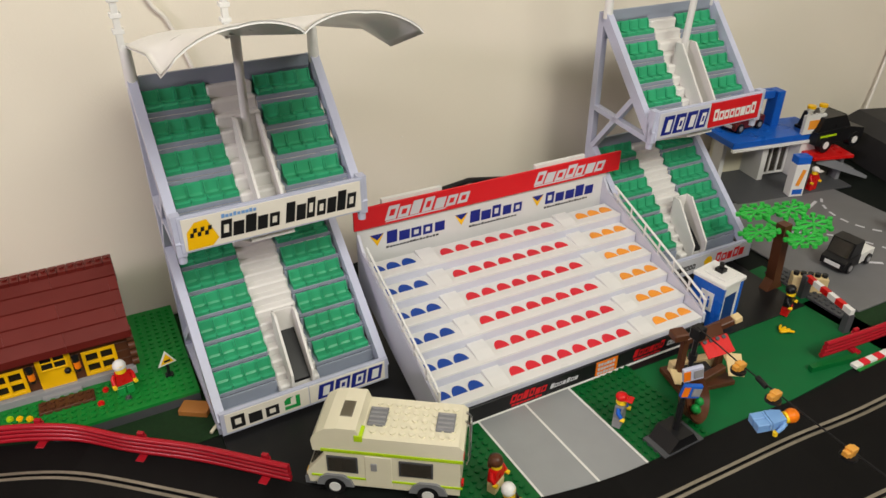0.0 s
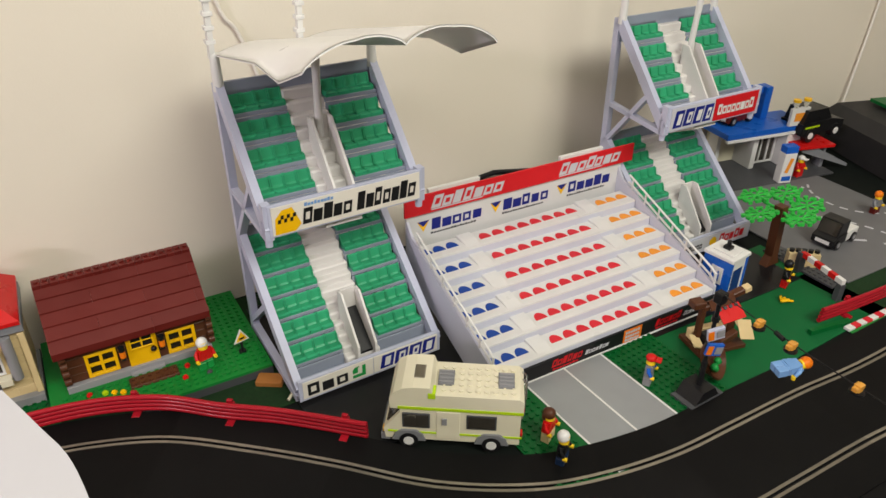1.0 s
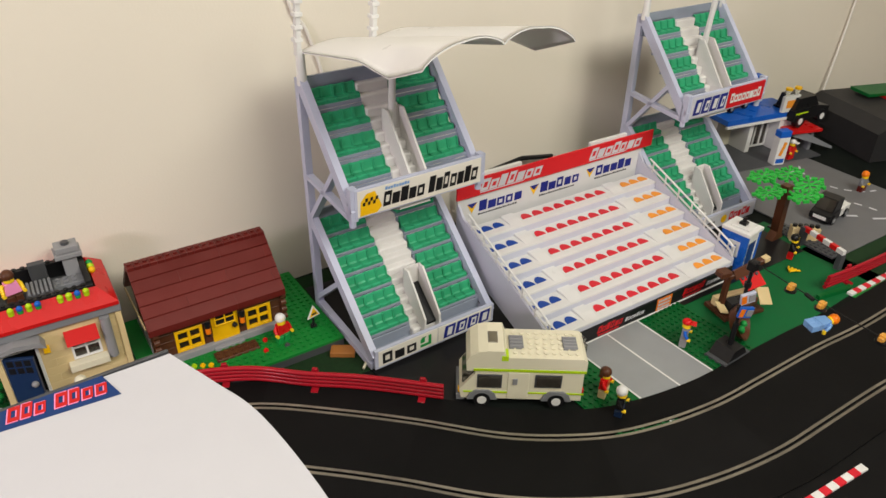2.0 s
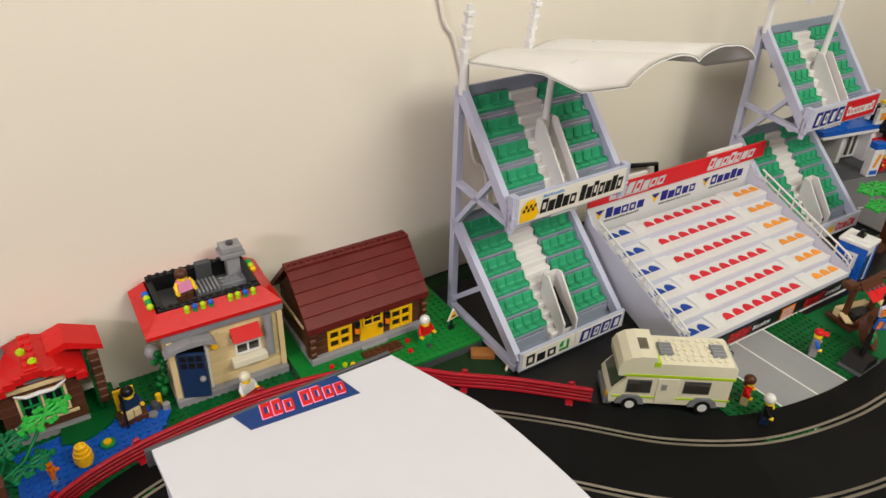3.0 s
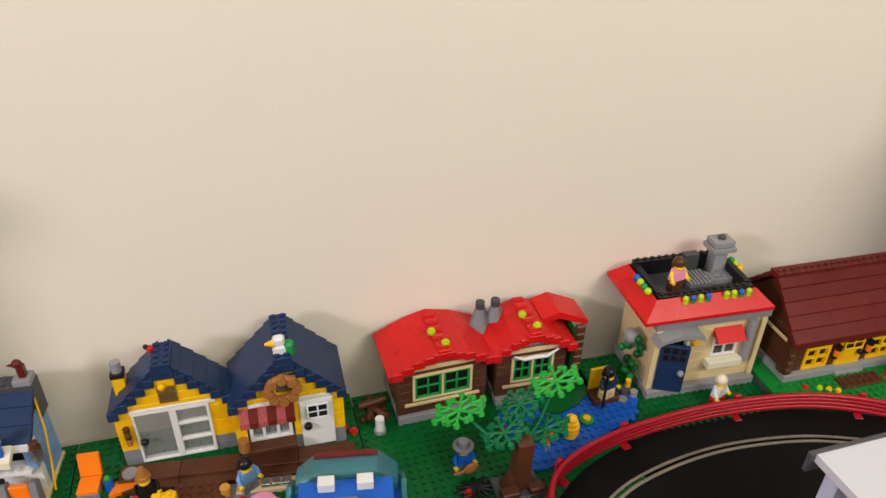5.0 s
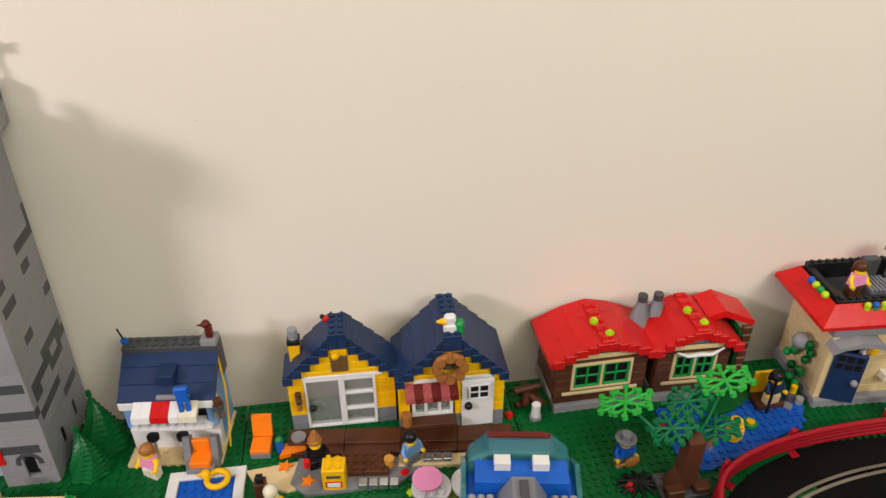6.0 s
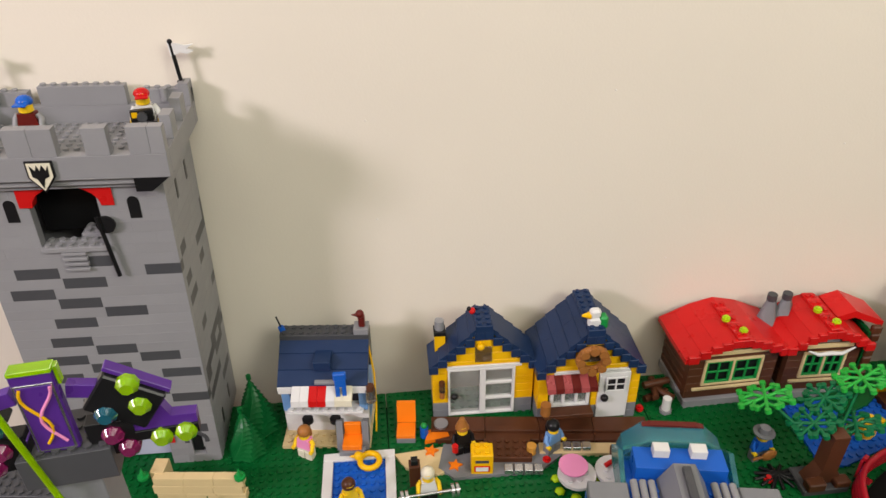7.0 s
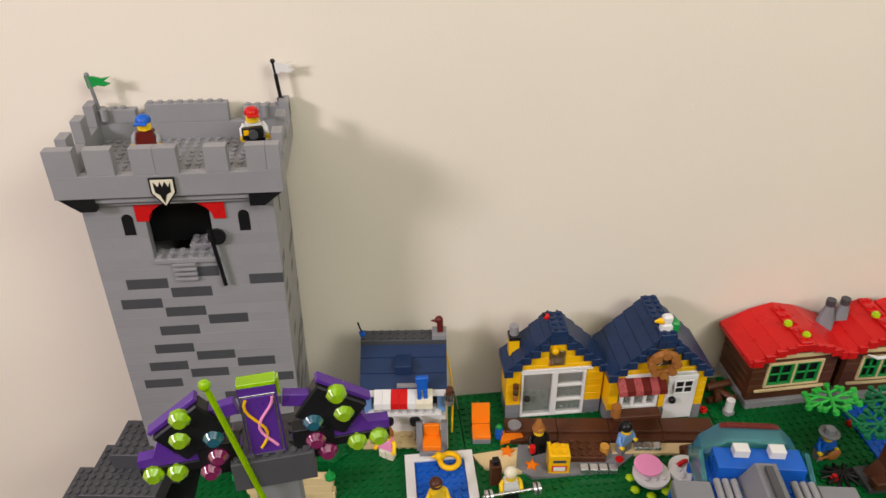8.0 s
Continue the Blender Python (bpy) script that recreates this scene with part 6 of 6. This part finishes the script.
B().at(-6, 26, 64, 0, 0, 0).box(-8, 10, -8, 8, 0, 10, BROWN, 1.4).make("post_cap", ht)
B().box(8, 40, 8, 26, 6, 22, BLACK, 1).make("dark_goods", ht)
bk = thing("half_barrel", pose(0.541, 0.352, 0.001, 0, 0, 20), "brown round basket with green fruit leaning by the hut", "basket")
B().at(0, 0, 22, 62, 0, 0).cone(0, 0, -5, 16, 23, 11, BROWN, 20, cap=False).cone(0, 0, -4, 15, 21.6, 10, BROWN, 20, cap=False).cyl(0, 0, -5, 16, 1.5, BROWN, 18).make("bowl", bk)
for x, z in ((-4, 12), (4, 15), (1, 7)):
    B().ball(x, -6, z + 4, 4.6, GREEN, 8).make("fruit", bk)
wc = thing("toilet_cabin", pose(0.660, 0.440, 0.0006, 0, 0, 6) @ Matrix.Diagonal((0.76, 0.80, 1.06, 1)), "blue and white toy toilet cabin", "toilet cabin")
B().box(0, 6, -14, 34, 0, 56, BLUE, 0.5).make("side_wall", wc, "blue side wall with a white sign")
B().box(42, 48, -14, 34, 0, 56, BLUE, 0.5).make("side_wall", wc)
B().box(6, 42, 28, 34, 0, 56, WHITE, 0.5).make("back_wall", wc)
B().box(6, 42, -12, -9, 3, 44, BANNERBLUE, 0.3).make("door", wc, "dark blue door")
B().box(6, 42, -13, -8, 44, 56, WHITE, 0.3).box(6, 10, -13, -8, 0, 44, WHITE, 0.3).box(38, 42, -13, -8, 0, 44, WHITE, 0.3).make("door_frame", wc)
B().box(-1, 49, -16, 36, 56, 61, WHITE, 1).box(8, 40, -8, 26, 61, 63, WHITE, 1).make("roof", wc, "white roof")
B().box(18, 30, 4, 16, 63, 67, BLACK).cyl(24, 10, 67, 3.4, 6, BLACK, 10).make("vent", wc)
sg = B().box(-0.8, 0.1, -2, 18, 24, 46, WHITE, 0).make("sign", wc)
b = B()
for y in (3, 11):
    b.box(-1.2, -0.7, y, y + 4, 28, 37, BLUE, 0).box(-1.2, -0.7, y + 0.8, y + 3.2, 38, 41, BLUE, 0)
b.make("pictogram", sg)
toy_figure(pose(0.765, 0.416, 0.001, 0, 0, 20), "toy figure in black with red legs", BLACK, RED, hair=BLACK, style="helmet")
blk = thing("tan_block", pose(0.808, 0.443, 0.0, 0, 0, -42), "tan wall block with black studs on top", "block")
B().box(0, 40, 0, 14, 0, 22, TAN).make("body", blk)
for k in range(5):
    B().cyl(4 + k * 8, 7, 22, 3.4, 4, BLACK, 10).make("cap", blk)
t2 = thing("toy_tree", pose(0.789, 0.462, 0.0), "brown toy tree with a wide bright green leaf crown", "tree", "leaf plate trees")
B().prism([(-6, 0), (22, 0), (15, 12), (8, 90), (-5, 90), (2, 14)], -6, 6, "xz", BROWN).make("trunk", t2)
for x, y, z, r, m, a in ((-36, 4, 86, 20, BRIGHTLEAF, 10), (32, -16, 88, 20, BRIGHTLEAF, 40), (-4, 36, 90, 20, BRIGHTLEAF, 20), (0, -30, 84, 20, BRIGHTLEAF, 5), (40, 22, 88, 20, BRIGHTLEAF, 25)):
    leaf_plate(B(), x, y, z, r, m, a, -14).make("leaf_plate", t2)
    B().tube([(0, 0, 84), (x * 0.5, y * 0.5, z - 4), (x, y, z - 0.6)], 2.2, m, 6).make("branch", t2)
bn = B()
for k in range(4):
    bn.tube([(0, 0, 1.6), (4 + k, 5 - 3 * k, 3), (10 + k, 8 - 5 * k, 1.6)], 1.5, YELLOW, 6)
tagged(bn.make("bananas", None, "", pose(0.729, 0.394, 0.0005)), "small yellow bananas lying on the green mat", "bananas")

# ---- road plate, cars, petrol station ----
rp = tagged(B().box(0, 256, -10, 256, 0, 2, ROADGREY, 0.4).make("road_plate", None, "", pose(0.842, 0.385, 0.0, 0, 0, -3)), "dark grey road plate with white dashed lines", "road plate", "", "structure")
for cx, cy, r, a0, a1 in ((20, 20, 150, 10, 88), (250, 150, 70, 130, 290)):
    n = 9
    for k in range(n):
        a = math.radians(a0 + (a1 - a0) * k / n)
        x, y = cx + r * math.cos(a), cy + r * math.sin(a)
        if 4 < x < 250 and -8 < y < 250:
            B().at(x, y, 0, 0, 0, math.degrees(a) + 90).box(-6, 6, -1.8, 1.8, 2.05, 2.3, PAPER, 0).make("road_dash", rp)
for x, y, a in ((110, 55, -35), (180, 200, 20), (150, 20, -30)):
    B().at(x, y, 0, 0, 0, a).box(-16, 16, -2.2, 2.2, 2.05, 2.3, PAPER, 0).make("road_dash", rp)
b = B()
b.box(-30, 0, -8, 100, 0, 3, DARK).studs(-28, 3, -6, 13, 3, DARK)
tagged(b.make("ground_strip", None, "", pose(0.842, 0.385, 0, 0, 0, -3)), "dark grey studded strip beside the road", "plate strip", "", "structure")
bar2 = thing("road_barrier", pose(0.813, 0.429, 0.0, 0, 0, -106), "red and white striped road barrier", "barrier")
for k in range(6):
    B().box(k * 12.2, k * 12.2 + 12, -3, 3, 24, 31, RED if k % 2 == 0 else WHITE).make("bar_segment", bar2)
B().box(-4, 4, -5, 5, 0, 30, DARK).make("post", bar2)
B().box(66, 74, -4, 4, 0, 24, DARK).make("rest", bar2)


def kerb(at, n, label):
    k_ = thing("track_kerb", at, label, "kerb", "striped track kerbs")
    B().box(0, n * 11, -60 if n == 15 else -18, 0, 0, 1.0, LAWN).make("border", k_)
    for k in range(n):
        B().box(k * 11, k * 11 + 10.9, 0, 8, 0, 3.6, SEATRED if k % 2 else WHITE).make("kerb_block", k_)


kerb(pose(0.745, 0.314, 0.0, 0, 0, -4), 14, "red and white kerb beside the straight track")
kerb(pose(0.305, 0.168, 0.0, 0, 0, -6), 15, "red and white kerb inside the bend")
tagged(B().prism([(0, 0), (60, -12), (62, -6), (2, 6)], 0, 6, "xy", PLATE).make("green_wedge", None, "", pose(0.70, 0.334, 0)), "dark green plastic edge wedge beside the track", "wedge")


def small_car(at, label, body, cabin, bed):
    c = thing("toy_car", at, label, "toy car", "toy cars")
    B().prism([(0, 6), (0, 16), (8, 20), (34, 20), (34, 6)], 0, 32, "xz", body).make("front_body", c)
    B().box(34, 66, 0, 32, 6, 20, bed, 0.6).make("rear_body", c)
    B().prism([(8, 20), (14, 40), (34, 40), (34, 20)], 1, 31, "xz", cabin).make("cabin", c)
    B().prism([(7.4, 21), (13, 39), (12, 39.4), (6.6, 21)], 3, 29, "xz", SMOKE).make("windscreen", c)
    B().box(-0.8, 0.2, 6, 26, 8, 13, WHITE, 0).make("plate_panel", c)
    for x in (12, 54):
        for y in (-2, 28):
            w = B().cyl(x, y, 7.5, 7.5, 6, BLACK, 16, "y").make("wheel", c)
            B().cyl(x, y - 0.5, 7.5, 4, 7, GREY, 12, "y").make("rim", w)
    return c


small_car(pose(0.893, 0.432, 0.002, 0, 0, 4), "black and white toy pickup car on the road plate", BLACK, BLACK, WHITE)
toy_figure(pose(1.06, 0.468, 0.0, 0, 0, 0), "toy figure with an orange hood by the road", MIDGREY, DARKRED, hair=ORANGE, style="helmet")
gs = thing("petrol_station", pose(0.965, 0.665, 0.0, 0, 0, -12), "blue and white toy petrol station with an upper car deck", "petrol station")
B().box(-20, 190, -40, 80, 0, 3, DARK).make("base", gs)
for x0, x1, y0, y1 in ((0, 8, 40, 70), (60, 70, 20, 70), (120, 150, 10, 70)):
    B().box(x0, x1, y0, y1, 3, 66, WHITE).make("pillar", gs)
B().box(0, 150, 62, 70, 3, 66, CREAM).make("back_wall", gs)
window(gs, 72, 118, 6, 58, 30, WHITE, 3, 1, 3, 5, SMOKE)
B().box(-10, 160, 8, 76, 68, 78, BLUE, 0.6).make("deck", gs, "blue upper deck")
B().box(-10, 160, 6, 12, 63, 67.8, WHITE).make("deck_trim", gs)
B().box(90, 104, 50, 72, 78, 134, BLUE, 0.8).box(20, 89.8, 56, 72, 122, 134, BLUE, 0.8).make("portal", gs, "tall blue portal")
B().box(112, 150, 6, 12, 78, 108, WHITE).studs(112, 4, 4, 1, 108, WHITE).make("notice_board", gs, "white board with an orange print")
B().box(120, 142, 5.2, 6, 86, 100, SEATORANGE, 0).make("print", gs)
for x in (118, 140):
    B().cone(x, 8, 109.6, 3, 6, 10, CLEAR, 12).cyl(x, 8, 119.8, 6.4, 4, YELLOW, 12).make("roof_lamp", gs)
pl = thing("price_pillar", pose(1.035, 0.612, 0.003, 0, 0, -20), "white and blue price pillar with orange print", "pillar")
B().box(-11, 11, -8, 8, 0, 52, WHITE, 0.6).make("body", pl)
B().box(-11, 11, -8, 8, 52, 64, BLUE, 0.6).make("cap", pl)
B().box(-8, 8, -8.6, -8, 4, 12, BLUE, 0).make("print", pl)
B().at(0, -8.4, 30, 0, 14, 0).box(-3, 3, -0.4, 0.3, -12, 14, SEATORANGE, 0).make("print", pl)
small_car(pose(0.985, 0.700, 0.078, 0, 0, 0), "dark red toy car on the station's deck", DARKRED, SMOKE, DARKRED)
toy_figure(pose(1.075, 0.610, 0.003, 0, 0, 0), "toy figure in red with a white cap at the station", RED, RED, hair=WHITE, style="cap")
rk = thing("car_ramp", pose(1.10, 0.618, 0.0, 0, 0, -18), "grey and red toy loading ramp", "ramp")
B().prism([(-10, 38), (-10, 44), (16, 44), (90, 8), (90, 3)], 0, 8, "xz", MIDGREY).make("rail", rk)
B().prism([(-10, 38), (-10, 44), (16, 44), (90, 8), (90, 3)], 30, 38, "xz", MIDGREY).make("rail", rk)
B().box(-20, 50, -4, 42, 44, 49, RED).make("platform", rk)
for x in (-18, 40):
    B().box(x, x + 6, 8.2, 29.8, 0, 43.8, MIDGREY).make("leg", rk)
suv = thing("toy_jeep", pose(1.092, 0.632, 0.050, 0, 0, -6), "black toy off-road car with white wheel hubs", "toy car", "toy cars")
B().prism([(0, 12), (0, 32), (70, 34), (100, 28), (102, 12)], 0, 46, "xz", BLACK).make("body", suv)
B().prism([(2, 32), (10, 54), (54, 54), (72, 33)], 3, 43, "xz", BLACK).make("cabin", suv)
B().prism([(56, 53), (72.6, 34), (74, 34), (58, 54)], 6, 40, "xz", SMOKE).make("windscreen", suv)
B().box(6, 40, -0.7, 0.1, 24, 27, LIME, 0).make("stripe", suv)
for x in (18, 80):
    for y in (-4, 40):
        w = B().cyl(x, y, 12, 12, 10, BLACK, 18, "y").make("wheel", suv)
        B().cyl(x, y - 0.6, 12, 6, 11, WHITE, 12, "y").make("rim", w)
B().box(101, 104, 6, 40, 16, 26, MIDGREY).make("grille", suv)
cs = thing("carry_case", pose(1.19, 0.52, 0.0, 0, 0, -20), "large dark grey plastic case with red and green pieces on top", "case")
B().prism([(0, 0), (0, 54), (30, 70), (260, 70), (260, 0)], 0, 190, "xz", CASEBLACK).make("shell", cs)
B().cyl(90, -3, 34, 28, 4, CASEBLACK, 24, "y").make("round_boss", cs)
B().box(120, 240, 60, 150, 70.2, 75, RED).make("red_plate", cs)
B().box(80, 220, 120, 170, 76, 82, PLATE).make("green_plate", cs)
B().box(150, 170, 100, 120, 82, 92, YELLOW).make("yellow_brick", cs)

# ---- cables on the wall ----
def wall_cable(pts, r, label):
    tagged(B().tube([(p[0], p[1], p[2]) for p in spline(pts, 6)], r, CABLE, 8).make("wall_cable"), label, "cable", "white wall cables")


wall_cable([(120, 778, 900), (160, 776, 520), (189, 774, 357), (208, 773.5, 320), (225, 773, 265), (239, 772.5, 192), (249, 772, 153), (268, 771.5, 130), (280, 771, 60), (284, 765, 0)], 2.2, "white cable hanging down the wall behind the stand")
wall_cable([(1430, 736, 520), (1412, 734, 250), (1398, 732, 130), (1376, 728, 20), (1370, 724, 0)], 2.4, "white cable hanging down the wall near the petrol station")
pipe = B().tube([(425, 752, 0), (428, 752, 72), (436, 752, 76), (450, 751, 72), (480, 751, 78), (540, 750, 84), (600, 748, 74), (620, 747, 0)], 4, BLACK, 8).make("black_hose")
tagged(pipe, "black cable loop on the wall behind the tiered stand", "cable")

# ---- blue toy craft standing on the green plate ----
cr = thing("toy_craft", pose(-0.510, 0.590, 0.0, 0, 0, -10) @ Matrix.Scale(1.03, 4), "blue and grey toy craft with a translucent canopy", "toy aircraft")
B().box(-40, 40, -62, 24, 18, 66, BLUE, 2).make("hull", cr)
for x in (-46, 24):
    B().box(x, x + 22, -50, -8, 0, 18, DARK).make("landing_foot", cr)
B().prism([(-43, 50), (43, 50), (38, 72), (23, 87), (-23, 87), (-38, 72)], 14, 36, "xz", AQUA).prism([(-24, 87.2), (24, 87.2), (18, 89), (-18, 89)], 30, 35, "xz", DARKRED).make("canopy", cr, "translucent teal canopy")
B().box(-34, 34, -8, 13, 66.2, 83, BLUE).make("cockpit", cr)
for x in (-20, 8):
    B().box(x, x + 12, 2, 11, 83.2, 91, WHITE).make("headlight_brick", cr)
B().box(-40, 40, -40, -8.4, 66.2, 71, BLUE).studs(-40, 10, -40, 3, 71, BLUE).make("upper_deck", cr)
B().prism([(-18, 71.2), (18, 71.2), (8, 90), (-8, 90)], -56, -8.6, "xz", MIDGREY).make("spine", cr)
B().box(-3, 3, -50, -14, 90.2, 94, DARK).make("spine_slot", cr)
for s in (-1, 1):
    x0, x1 = sorted((s * 40.2, s * 70))
    B().box(x0, x1, -52, -14, 62, 74, MIDGREY, 1).make("engine_pod", cr, "dark grey engine top")
    B().box(x0, x1, -52.6, -13.4, 52, 61.9, BLUE, 0.6).make("engine_band", cr, "blue band round the engine")
    B().box(x0, x1, -52, -14, 28, 51.9, GREY, 0.8).make("engine_base", cr, "light grey engine base")
    for k in range(3):
        B().cyl(s * (23 + k * 6.5), -54, 75, 2.8, 40, GREY, 10, "y").make("exhaust_pipe", cr)
    B().prism([(-10, 50), (26, 50), (36, 60), (14, 78), (-10, 68)], min(s * 40.2, s * 44), max(s * 40.2, s * 44), "yz", AQUA).make("side_pane", cr, "translucent teal side pane")
